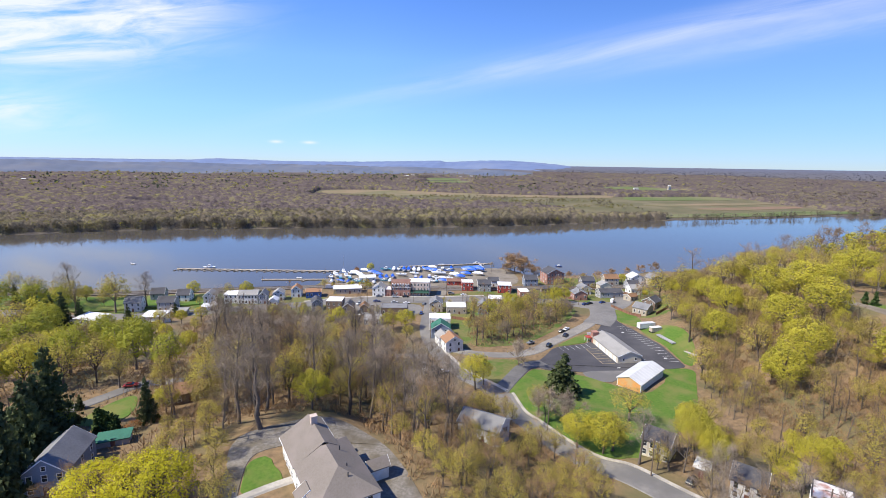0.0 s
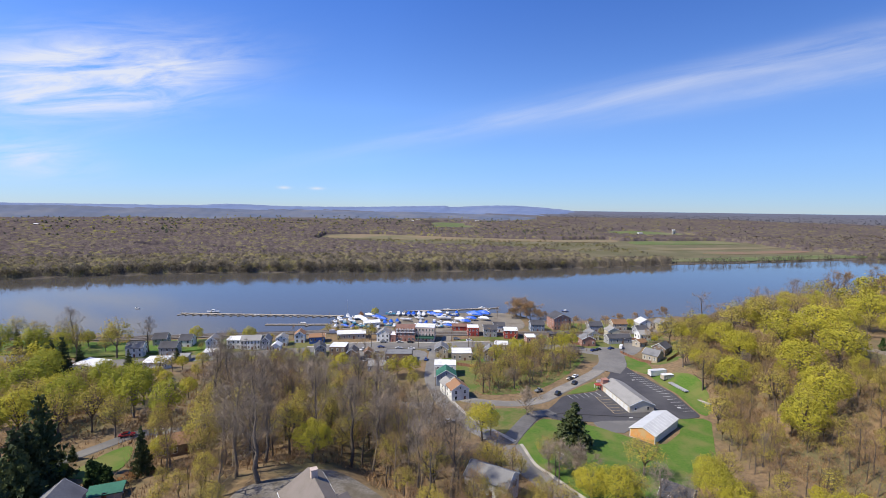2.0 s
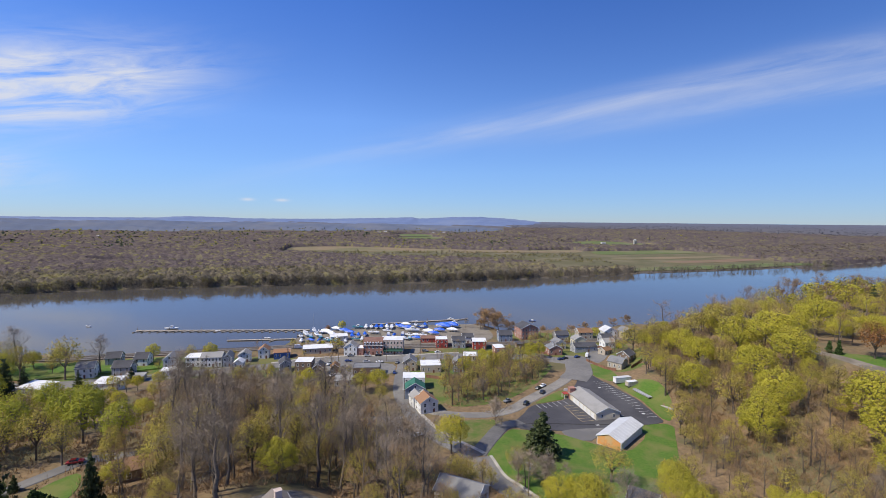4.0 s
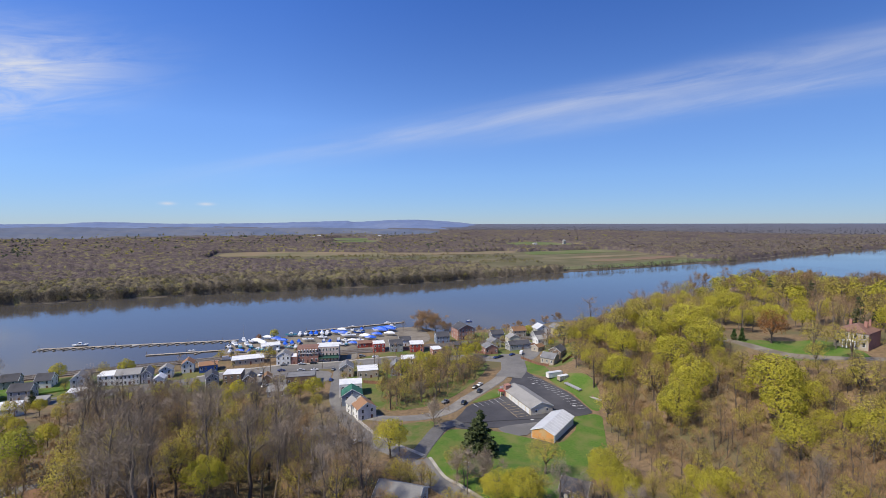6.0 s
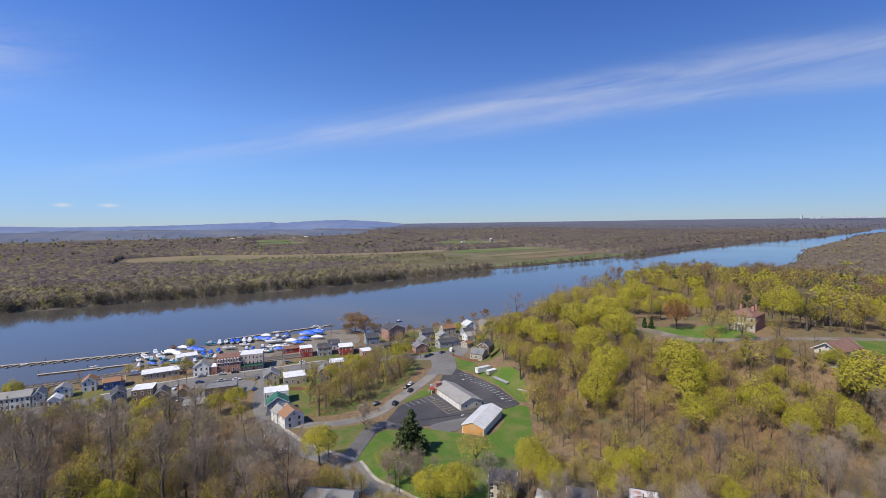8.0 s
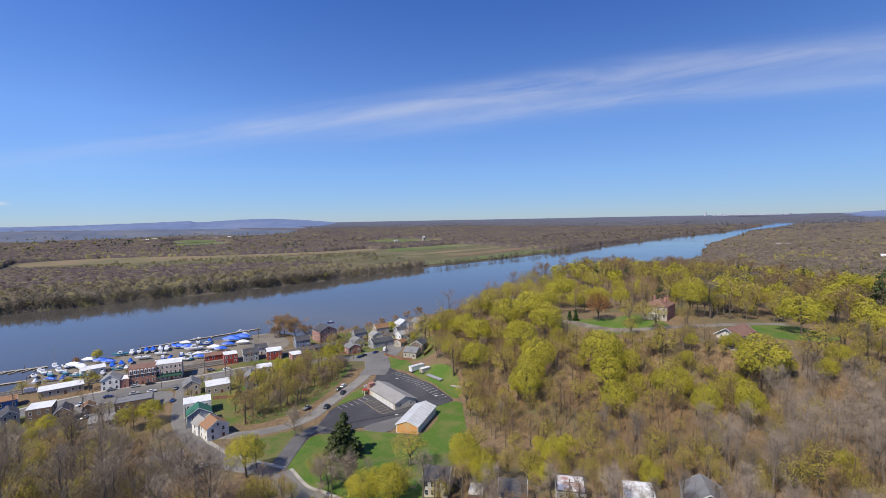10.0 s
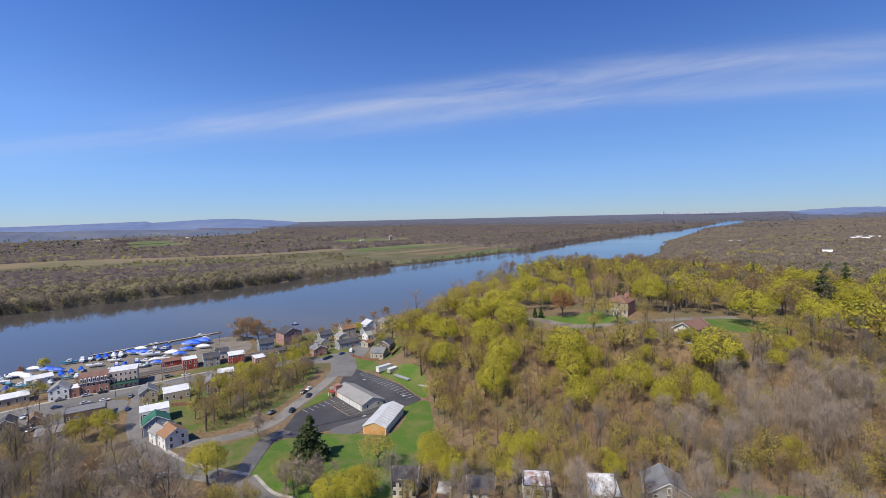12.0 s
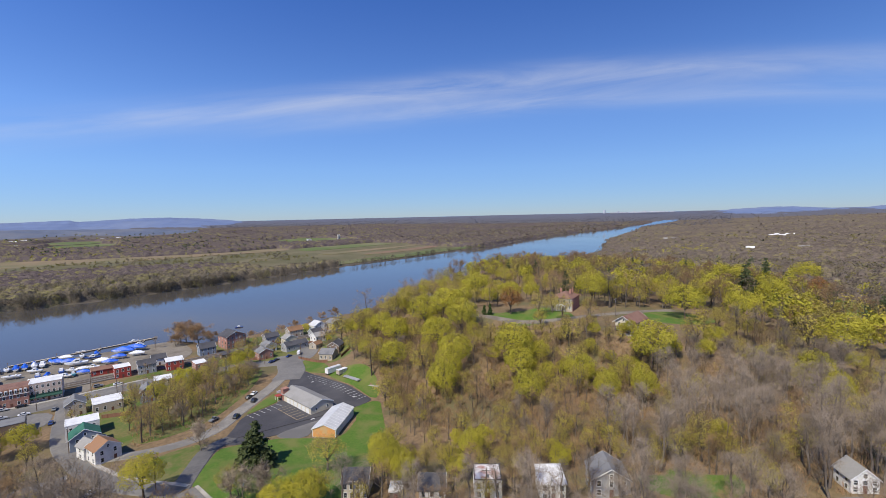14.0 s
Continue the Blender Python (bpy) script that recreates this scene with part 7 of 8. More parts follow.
stand("olive", 15.2, 10.4, [(175, 303, 22, 24), (186, 148, 17, 15), (186, 291, 22, 22), (203, 61, 14, 11), (212, 173, 16, 13), (212, 192, 16, 13), (222, 189, 13, 10), (223, 164, 14, 10), (224, 73, 16, 13), (226, 105, 18, 16), (256, 70, 22, 19), (298, 227, 20, 18), (317, 194, 18, 15)], "budding olive-yellow tree on the hill top")
stand("brown", 17.5, 11, [(113, 143, 13, 9), (115, 222, 18, 16), (122, 197, 15, 12), (127, 149, 14, 11), (127, 98, 12, 8), (131, 115, 13, 9), (143, 92, 12, 9), (148, 176, 16, 13), (149, 167, 15, 12), (169, 145, 14, 11), (173, 108, 14, 10), (184, 92, 16, 12), (186, 79, 16, 13), (186, 122, 15, 12), (192, 379, 20, 18), (193, 143, 14, 10), (193, 281, 22, 24), (244, 391, 16, 13), (270, 271, 19, 17), (277, 253, 18, 15)], "bare brown tree among maples")
stand("grey", 24, 13, [(206, 105, 15, 11), (209, 84, 18, 16), (239, 55, 17, 14), (258, 174, 22, 20)], "bare grey spreading tree on the hill")
stand("spruce", 15.5, 12.4, [(261, 211, 22, 12), (301, 92, 22, 10), (305, 235, 18, 8), (322, 218, 19, 8), (416, 155, 30, 15), (446, 154, 30, 17)], "dark evergreen among maples")
stand("rust", 15, 11.5, [(208, 211, 19, 17), (423, 113, 20, 18)], "copper-budded tree beside a lawn")
stand("yellow", 16, 14, [(270, 133, 22, 25), (288, 109, 22, 23)], "very broad pale yellow maple beside a drive")
stand("yellow", 16, 14, [(8, 169, 15, 15)], "maple in yellow-green leaf beside the street corner")
stand("thicket", 12, 12, [(28, 194, 10, 11)], "bare spreading tree on the verge")
stand("thicket", 12, 12, [(30, 143, 10, 11), (36, 138, 11, 11)], "bare grey twiggy tree on the lawn")
stand("yellow", 16, 14, [(37, 129, 12, 12), (44, 126, 14, 14), (74, 137, 12, 11)], "yellow-green maple at the roadside")
stand("olive", 16, 11.5, [(59, 147, 13, 15)], "olive-budding tree before an orange gable")
stand("spruce", 15.5, 12.4, [(-108, 112, 25, 15), (-100, 97, 22, 13), (-104, 104, 20, 12), (-93, 84, 22, 13), (-112, 100, 23, 13)], "tall dark spruce above a grey house")
stand("spruce", 15.5, 12.4, [(-85, 117, 14, 6)], "slender spruce beside a lawn")
stand("spruce", 15.5, 12.4, [(-112, 126, 5, 3)], "young spruce at the lawn's edge")
stand("spruce", 15.5, 12.4, [(-208, 232, 22, 12), (-216, 234, 19, 10), (-202, 236, 17, 9)], "dark spruce above the river meadow")
stand("green", 17, 11.5, [(-114, 154, 17, 14), (-98, 150, 17, 14), (-175, 177, 21, 22), (-134, 149, 18, 15), (-157, 185, 17, 14), (-106, 112, 7, 8), (-228, 236, 23, 17), (-244, 232, 23, 18), (-222, 246, 20, 14), (-200, 214, 18, 16), (-186, 196, 18, 16)], "rounded tree in fresh yellow-green leaf")
stand("olive", 16, 11.5, [(-120, 143, 17, 13), (-110, 140, 15, 11), (-127, 138, 17, 13), (-141, 145, 18, 14), (-207, 205, 20, 18)], "tall budding tree above a driveway")
stand("yellow", 16, 14, [(-41, 123, 13, 12), (-34, 152, 11, 9)], "yellow-green tree in the bare wood")
stand("grey", 24, 13, [(-50, 109, 22, 17)], "large bare tree beside a gravel drive")
stand("olive", 16, 11.5, [(-202, 262, 25, 22)], "large budding willow beside a white house")
stand("olive", 16, 11.5, [(-233, 262, 21, 17), (-222, 257, 22, 13), (-248, 260, 19, 17), (-266, 266, 19, 17)], "tall budding tree on the wooded river slope")
stand("grey", 24, 13, [(-240, 276, 23, 15)], "bare tree on the river slope")
stand("spruce", 15.5, 12.4, [(-240, 248, 17, 9), (-228, 246, 18, 9), (-250, 250, 16, 8)], "dark spruce on the wooded river slope")
stand("grey", 24, 13, [(-190, 273, 21, 14)], "bare willow near the railway")
stand("rust", 15, 11.5, [(-86, 112, 3, 5)], "small orange shrub by a lawn")
for k in range(5):
    plant("cedar", -94.5 + 1.25 * k, 111 + 0.2 * (k % 2), 1.0 - 0.07 * k, "clipped dark arborvitae in a row", 1.0, "arborvitae row")
for k in range(9):
    plant("copse", 72 + 12 * k, 389 + 1.5 * (k % 3), 0.4 + 0.12 * (k % 3), "bare brown tree on the shore", 1.3)
wood([(-42, 196), (-25, 190), (-22, 238), (-30, 250), (-44, 248)], 16, 4.0, {"olive": 4, "brown": 2, "yellow": 1}, (0.5, 0.68))
wood([(-72, 246), (-44, 250), (-24, 256), (-26, 264), (-74, 262)], 10, 3.6, {"olive": 3, "brown": 2, "yellow": 1}, (0.32, 0.48))
wood([(-112, 258), (-76, 258), (-80, 276), (-112, 284)], 8, 3.6, {"olive": 3, "brown": 2, "yellow": 1}, (0.32, 0.5))
joined_wood("hill_wood", [(95, 168), (101, 184), (107, 197), (117, 210), (119, 238), (126, 240), (124, 205), (112, 184), (104, 166)], 20, 3.0, {"olive": 3, "brown": 5}, "young trees at the edge of a lawn", (0.4, 0.62))
# bare trees before the row of houses on the slope
for hx, hy in ((58.6, 123.2), (73.5, 106), (83.5, 94), (95.5, 82), (106.5, 72), (118, 62), (130, 46), (146.5, 30)):
    d = math.hypot(hx, hy)
    for ahead, aside, size, key in ((8.5, -4.5, 0.62, "grey"), (8.0, 3.0, 0.52, "grey"), (7.0, 6.5, 0.62, "brown")):
        x, y = hx - hx / d * ahead + hy / d * aside, hy - hy / d * ahead - hx / d * aside
        if all(np.min(np.hypot(line[:, 0] - x, line[:, 1] - y)) > half for line, half in ROADS):
            plant(key, x, y, size, "bare tree in front of a house on the slope", 1.15)
shore_spots = [(-230, 276), (-215, 270), (-222, 285), (-240, 268), (-140, 300), (-150, 296)]
for k, (x, y) in enumerate(shore_spots):
    plant("olive" if k % 2 else "yellow", x, y, 0.75)
wood([(-74, 124), (-57, 114), (-48, 121), (-28, 128), (-8, 102), (5, 122), (-8, 146), (-24, 166), (-40, 180), (-75, 184), (-96, 180), (-90, 158), (-80, 140)], 100, 5.0, {"grey": 5, "brown": 1.8, "olive": 3})
joined_wood("hill_wood", [(-26, 174), (-40, 182), (-75, 184), (-130, 184), (-165, 240), (-110, 262), (-78, 258), (-46, 254), (-34, 232)], 75, 4.6, {"olive": 3, "brown": 2.5, "yellow": 1.4, "grey": 0.4}, "budding trees and bare trees below the wood", (0.42, 0.62))
wood([(-200, 110), (-150, 110), (-135, 135), (-115, 160), (-138, 200), (-200, 205)], 46, 6.2, {"green": 5, "yellow": 0.8, "olive": 3, "brown": 1})
joined_wood("slope_wood", [(-215, 110), (-150, 110), (-130, 140), (-114, 168), (-136, 200), (-215, 206)], 36, 6.0, {"green_m": 4, "olive_m": 4, "brown_m": 2}, "young trees in fresh leaf on the slope", (0.7, 0.95))
wood([(-84, 60), (-60, 60), (-52, 78), (-60, 112), (-76, 122), (-80, 108)], 20, 4.6, {"olive": 3, "brown": 3}, (0.4, 0.62))
wood([(-150, 70), (-116, 76), (-118, 116), (-140, 130)], 12, 5.0, {"green": 2, "olive": 2, "brown": 1}, (0.6, 0.9))
wood([(-100, 147), (-84, 122), (-60, 116), (-74, 130), (-92, 152)], 16, 4.0, {"olive": 2, "brown": 3, "yellow": 1}, (0.5, 0.8))
joined_wood("hill_wood", [(242, 202), (262, 168), (300, 150), (330, 170), (300, 235), (262, 240)], 34, 5.5, {"olive": 2, "brown": 3}, "bare and budding trees behind a mansion", (0.85, 1.15))
joined_wood("hill_wood", [(-5, 75), (30, 92), (42, 110), (28, 130), (16, 150), (8, 152), (-8, 105)], 78, 3.3, {"brown": 2.5, "olive": 5, "shrub": 1.5}, "brush and budding trees between house and road", (0.42, 0.7))
joined_wood("hill_wood", [(88, 132), (98, 150), (104, 175), (110, 192), (119, 208), (121, 236), (116, 246), (124, 262), (136, 285), (150, 255), (152, 200), (160, 150), (165, 82), (130, 92), (118, 84), (104, 100), (90, 112)], 200, 4.2, {"olive": 3.6, "brown": 4.6, "grey": 0.4, "shrub": 1.0, "yellow": 0.5}, "brown and budding trees on the lower hillside", (0.42, 0.74))
joined_wood("hill_wood", [(136, 285), (150, 255), (152, 200), (160, 150), (165, 82), (185, 100), (190, 140), (182, 180), (180, 200), (182, 235), (190, 240), (200, 300), (178, 350), (150, 340), (142, 300)], 170, 4.6, {"yellow": 1.7, "olive": 4.2, "brown": 3.0}, "brown and budding trees on the steep hillside", (0.5, 0.84))
wood([(48, 120), (60, 134), (90, 110), (120, 84), (122, 58), (100, 62), (75, 92)], 30, 3.4, {"brown": 3, "olive": 2, "grey": 0.8, "yellow": 0.6, "shrub": 1.5}, (0.4, 0.62))
joined_wood("hill_wood", [(94, 146), (99, 172), (105, 190), (113, 200), (121, 225), (127, 225), (119, 180), (108, 146)], 34, 3.0, {"brown": 4, "olive": 2, "shrub": 2}, "brush and young trees along a lawn", (0.45, 0.7))
wood([(66, 118), (80, 128), (92, 112), (108, 96), (116, 80), (106, 84), (90, 100)], 22, 4.0, {"yellow": 1, "olive": 2, "brown": 2, "shrub": 1.5}, (0.4, 0.6))
joined_wood("hill_wood", [(112, 78), (130, 92), (160, 80), (185, 100), (215, 60), (190, 20), (150, 10), (135, 50)], 110, 4.4, {"grey": 4, "brown": 2.4, "olive": 1.4}, "bare grey trees on the slope above the houses", (0.6, 0.85))
joined_wood("hill_wood", [(185, 100), (196, 122), (214, 112), (262, 100), (275, 90), (262, 40), (190, 40)], 80, 4.4, {"olive": 3, "brown": 4, "grey": 1.5, "yellow": 0.7}, "bare trees and budding maples below a chalet", (0.6, 0.85))
joined_wood("hill_wood", [(178, 350), (235, 385), (300, 330), (275, 215), (240, 218), (205, 232), (190, 240), (200, 300)], 75, 6.0, {"yellow": 2.2, "olive": 3, "brown": 3.5}, "budding maples and bare trees between mansion and river", (0.85, 1.15))
joined_wood("hill_wood", [(8, 215), (36, 226), (60, 256), (76, 292), (45, 298), (22, 265), (6, 262)], 64, 4.2, {"olive": 4, "brown": 2.5, "thicket": 1.5, "yellow": 0.4}, "budding trees between street and village", (0.6, 0.9))
joined_wood("hill_wood", [(176, 182), (183, 142), (190, 108), (222, 104), (216, 124), (204, 146), (197, 176), (186, 196)], 46, 3.8, {"olive": 4, "brown": 2, "yellow": 1}, "low budding trees below a lawn", (0.46, 0.7))
wood([(262, 166), (290, 154), (300, 170), (262, 200), (250, 204)], 6, 4.6, {"olive": 3, "brown": 2}, (0.6, 0.9))
wood([(246, 122), (262, 96), (300, 100), (300, 112), (262, 118)], 8, 5.0, {"olive": 3, "brown": 1}, (0.6, 0.9))
wood([(58, 100), (75, 82), (95, 60), (112, 40), (128, 18), (112, 8), (80, 42), (52, 84)], 40, 3.2, {"grey": 4, "brown": 2, "olive": 0.8}, (0.66, 0.88))
wood([(116, 70), (128, 84), (150, 60), (172, 40), (168, 22), (140, 34), (118, 46)], 30, 3.6, {"grey": 3, "brown": 2, "olive": 1}, (0.5, 0.75))
joined_wood("hill_wood", [(80, 305), (100, 300), (128, 310), (150, 345), (140, 365), (100, 362), (70, 345)], 30, 3.0, {"olive": 3, "brown": 3, "yellow": 1}, "small budding trees in the village yards", (0.34, 0.6))
joined_wood("hill_wood", [(-14, 258), (24, 262), (46, 300), (60, 330), (20, 326), (-8, 296)], 22, 3.2, {"olive": 3, "brown": 3, "yellow": 0.8}, "small budding trees in the village yards", (0.3, 0.52))
wood([(-160, 262), (-80, 262), (-30, 262), (-40, 300), (-110, 318), (-160, 302)], 20, 3.2, {"olive": 3, "brown": 2, "yellow": 1, "cedar": 1}, (0.3, 0.5))
wood([(-104, 335), (-60, 338), (-20, 342), (-30, 330), (-90, 326)], 10, 3.2, {"olive": 2, "yellow": 1, "brown": 1}, (0.25, 0.42))
joined_wood("deep_wood", [(275, 215), (300, 330), (235, 385), (330, 425), (430, 455), (460, 330), (420, 130), (330, 40), (262, 40), (295, 112), (292, 152), (270, 190)], 260, 6.2, {"far_y": 3, "far_o": 4, "far_b": 6, "far_s": 0.5}, "mixed bare and budding woods on the river bluff", (1.0, 1.4))
joined_wood("deep_wood", [(-200, 60), (-200, 235), (-280, 255), (-420, 230), (-420, 60)], 130, 8, {"far_y": 3, "far_o": 4, "far_b": 2, "far_s": 0.8}, "budding woods on the slope beside the river")


def undergrowth(polys, count, tris, seed):
    """Knee- to head-high brush, saplings and dead stalks on the forest floor, joined into one sheet."""
    r = np.random.RandomState(seed)
    pts = []
    for poly, share in polys:
        xs, ys = [p[0] for p in poly], [p[1] for p in poly]
        x, y = r.uniform(min(xs), max(xs), count * 4), r.uniform(min(ys), max(ys), count * 4)
        k = inside(x, y, poly)
        for a in AREAS:
            k &= ~inside(x, y, a)
        for line, half in ROADS:
            k &= np.min(np.hypot(line[None, :, 0] - x[:, None], line[None, :, 1] - y[:, None]), axis=1) > half + 1
        for hx, hy, hr in BUILT:
            k &= np.hypot(x - hx, y - hy) > hr
        pts.append(np.stack([x[k], y[k]], 1)[: int(count * share)])
    p = np.concatenate(pts)
    n = len(p)
    z = ground_z(p[:, 0], p[:, 1])
    h = r.uniform(0.8, 3.2, n) * r.uniform(0.5, 1.0, n)
    base = np.column_stack([p, z])[:, None, :] + r.normal(0, 0.5, (n, tris, 3)) * (1, 1, 0.1)
    d = r.normal(0, 0.45, (n, tris, 3)) + (0, 0, 1)
    tip = base + d * (h[:, None, None] * r.uniform(0.5, 1.1, (n, tris, 1)))
    w = np.cross(d, r.normal(0, 1, (n, tris, 3)))
    w *= 0.09 / np.linalg.norm(w, axis=2)[..., None]
    v = np.stack([base - w, base + w, tip], 2).reshape(-1, 3)
    return tagged(new("undergrowth", fast_mesh("undergrowth", v, np.arange(len(v)).reshape(-1, 3), M["twig_brown"], False)), "brown leafless brush on the forest floor", "undergrowth", kind="stuff")


undergrowth([([(-100, 122), (-57, 114), (-28, 126), (-8, 80), (30, 90), (42, 110), (15, 150), (-2, 165), (-28, 225), (-75, 245), (-140, 228)], 0.5), ([(105, 110), (112, 200), (126, 262), (150, 340), (200, 300), (178, 200), (230, 60), (150, 10), (112, 75)], 1.0), ([(8, 215), (36, 226), (60, 256), (76, 292), (45, 298), (22, 265), (6, 262)], 0.12), ([(-150, 60), (-52, 60), (-60, 112), (-100, 150), (-150, 180)], 0.15)], 9000, 7, 17)


# ---- woods too far to tell tree from tree ----
drape("lawn_14", [(388, 118), (372, 84), (420, 70), (446, 100), (424, 128)], 0.3, M["lawn"], "green lawn among far maples", "lawn")
FIELDS = [[(240, 850), (480, 908), (668, 968), (880, 1055), (954, 1050), (877, 1104), (863, 1264), (900, 1480), (847, 1600), (684, 1540), (508, 1500), (479, 1580), (320, 1510), (98, 1532), (-33, 1552), (-268, 1612), (-460, 1560), (-420, 1300), (-236, 1180), (25, 1110), (180, 1040), (235, 950)]]
drape("field_1", FIELDS[0], 0.6, M["field_olive"], "rough pasture beyond the river", "field", 12)
for poly, cover, text in (
    ([(250, 858), (480, 912), (668, 970), (880, 1058), (940, 1056), (870, 1110), (760, 1080), (600, 1010), (420, 945), (300, 920)], "field_green", "green field along the far bank"),
    ([(-440, 1550), (-268, 1604), (-33, 1544), (98, 1524), (240, 1500), (320, 1500), (470, 1565), (500, 1490), (430, 1385), (297, 1402), (182, 1392), (87, 1362), (-30, 1366), (-236, 1412), (-420, 1440)], "field_tan", "dry tan field before the far woods"),
    ([(480, 1330), (690, 1390), (860, 1440), (850, 1590), (684, 1530), (510, 1488)], "field_green", "pale green field beyond the river"),
    ([(470, 1150), (640, 1200), (858, 1290), (862, 1330), (640, 1260), (460, 1205)], "field_tan", "dry strip in the far fields"),
    ([(560, 1060), (700, 1100), (862, 1180), (866, 1230), (700, 1160), (545, 1105)], "field_soil", "reddish ploughed strip in the far fields"),
    ([(-720, 985), (-640, 1060), (-480, 1085), (-470, 1050), (-600, 985), (-690, 950)], "field_green", "pale green pasture behind the bank trees"),
    ([(560, 1840), (660, 1790), (860, 1880), (960, 2060), (760, 2120), (600, 2020)], "field_green", "green farm meadow beyond the woods"),
    ([(-190, 2180), (20, 2180), (60, 2430), (-120, 2450)], "field_green", "green farm meadow among far woods"),
    ([(-150, 1960), (60, 1960), (70, 2140), (-130, 2130)], "field_green", "green farm meadow among far woods"),
):
    drape("field_%d" % (len(AREAS) + 2), poly, 1.3, M[cover], text, "field", 8)
    AREAS.append(poly)
CLEAR = [(760, 1930, 210, 170), (-70, 2280, 110, 190), (-40, 2020, 110, 130), (-590, 1020, 130, 60)]


def canopy_mat(name, dark, mid, olive, share):
    """Closed woodland from afar: each crown its own tint, budding and leafing trees in drifts."""
    m, n, l, p = tree_of(name)
    p.inputs["Roughness"].default_value, p.inputs["Specular IOR Level"].default_value = 1.0, 0.0
    geo = n.new("ShaderNodeNewGeometry")
    cell = n.new("ShaderNodeTexVoronoi")
    cell.inputs["Scale"].default_value = 0.10
    l.new(geo.outputs["Position"], cell.inputs["Vector"])
    one = n.new("ShaderNodeSeparateColor")
    l.new(cell.outputs["Color"], one.inputs["Color"])
    drift = n.new("ShaderNodeTexNoise")
    drift.inputs["Scale"].default_value, drift.inputs["Detail"].default_value = 0.006, 3
    l.new(geo.outputs["Position"], drift.inputs["Vector"])
    both = n.new("ShaderNodeMath")
    both.operation = "MULTIPLY_ADD"
    l.new(drift.outputs["Fac"], both.inputs[0])
    both.inputs[1].default_value = 0.9
    l.new(one.outputs["Red"], both.inputs[2])
    ramp = n.new("ShaderNodeValToRGB")
    ramp.color_ramp.elements[0].color, ramp.color_ramp.elements[0].position = (*dark, 1), 0.12
    ramp.color_ramp.elements[1].color, ramp.color_ramp.elements[1].position = (*olive, 1), 1.0
    e = ramp.color_ramp.elements.new(1.0 - share)
    e.color = (*mid, 1)
    half = n.new("ShaderNodeMath")
    half.operation = "MULTIPLY"
    half.inputs[1].default_value = 0.62
    l.new(both.outputs[0], half.inputs[0])
    l.new(half.outputs[0], ramp.inputs["Fac"])
    twig = n.new("ShaderNodeTexNoise")
    twig.inputs["Scale"].default_value, twig.inputs["Detail"].default_value, twig.inputs["Roughness"].default_value = 0.45, 4, 0.7
    l.new(geo.outputs["Position"], twig.inputs["Vector"])
    span = n.new("ShaderNodeMapRange")
    span.inputs["From Min"].default_value, span.inputs["From Max"].default_value = 0.3, 0.7
    span.inputs["To Min"].default_value, span.inputs["To Max"].default_value = 0.45, 1.6
    l.new(twig.outputs["Fac"], span.inputs["Value"])
    tone = n.new("ShaderNodeHueSaturation")
    l.new(span.outputs["Result"], tone.inputs["Value"])
    l.new(ramp.outputs["Color"], tone.inputs["Color"])
    l.new(tone.outputs["Color"], p.inputs["Base Color"])
    bump = n.new("ShaderNodeBump")
    bump.inputs["Strength"].default_value, bump.inputs["Distance"].default_value = 0.9, 1.6
    l.new(twig.outputs["Fac"], bump.inputs["Height"])
    l.new(bump.outputs["Normal"], p.inputs["Normal"])
    return m


M["canopy_far"] = canopy_mat("far_wood_canopy", (0.068, 0.055, 0.058), (0.115, 0.093, 0.088), (0.18, 0.165, 0.062), 0.30)
M["canopy_bank"] = canopy_mat("bank_wood_canopy", (0.082, 0.068, 0.054), (0.128, 0.108, 0.080), (0.175, 0.158, 0.06), 0.38)
M["canopy_bluff"] = canopy_mat("bluff_wood_canopy", (0.10, 0.080, 0.066), (0.15, 0.122, 0.098), (0.20, 0.172, 0.07), 0.28)


def canopy(r0, r1, ratio, a0, a1, step, where, tall, size, material, label):
    """The closed heads of woods that stay far off: one rolling sheet of domed crowns that dips below the soil at its edges."""
    radii = np.geomspace(r0, r1, int(math.log(r1 / r0) / ratio))
    angles = np.radians(np.arange(a0, a1, step))
    rr, aa = np.meshgrid(radii, angles, indexing="ij")
    x, y = rr * np.sin(aa), rr * np.cos(aa)
    best, high = np.full(x.shape, 1e9), np.zeros(x.shape)
    ix, iy = np.floor(x / size), np.floor(y / size)
    for dx in (-1, 0, 1):
        for dy in (-1, 0, 1):
            cx, cy = ix + dx, iy + dy
            h1, h2, h3 = (np.abs(np.sin(cx * p + cy * q) * 43758.5453) % 1 for p, q in ((12.9898, 78.233), (39.346, 11.135), (73.156, 52.235)))
            d = np.hypot(x - (cx + 0.15 + 0.7 * h1) * size, y - (cy + 0.15 + 0.7 * h2) * size)
            near = d < best
            best, high = np.where(near, d, best), np.where(near, h3, high)
    edge = where(x, y)
    for cx, cy, ca, cb in CLEAR:
        edge = edge * smooth(0.9, 1.1, ((x - cx) / ca) ** 2 + ((y - cy) / cb) ** 2)
    k = 1 - bend(rr) / EYE_Z
    top = tall * (0.68 + 0.42 * high) - 9.0 * (best / size) ** 2
    z = ground_z(x, y) + (edge * top - (1 - edge) * 3.0) * k
    v = np.stack([x.ravel(), y.ravel(), z.ravel()], 1)
    i = np.arange(x.size).reshape(x.shape)
    f = np.stack([i[:-1, :-1].ravel(), i[:-1, 1:].ravel(), i[1:, 1:].ravel(), i[1:, :-1].ravel()], 1)
    f = f[(edge.ravel()[f] > 0.02).any(1)]
    return tagged(new("wood_canopy", fast_mesh("wood_canopy", v, f[:, ::-1], material, True)), label, "woods", kind="stuff")


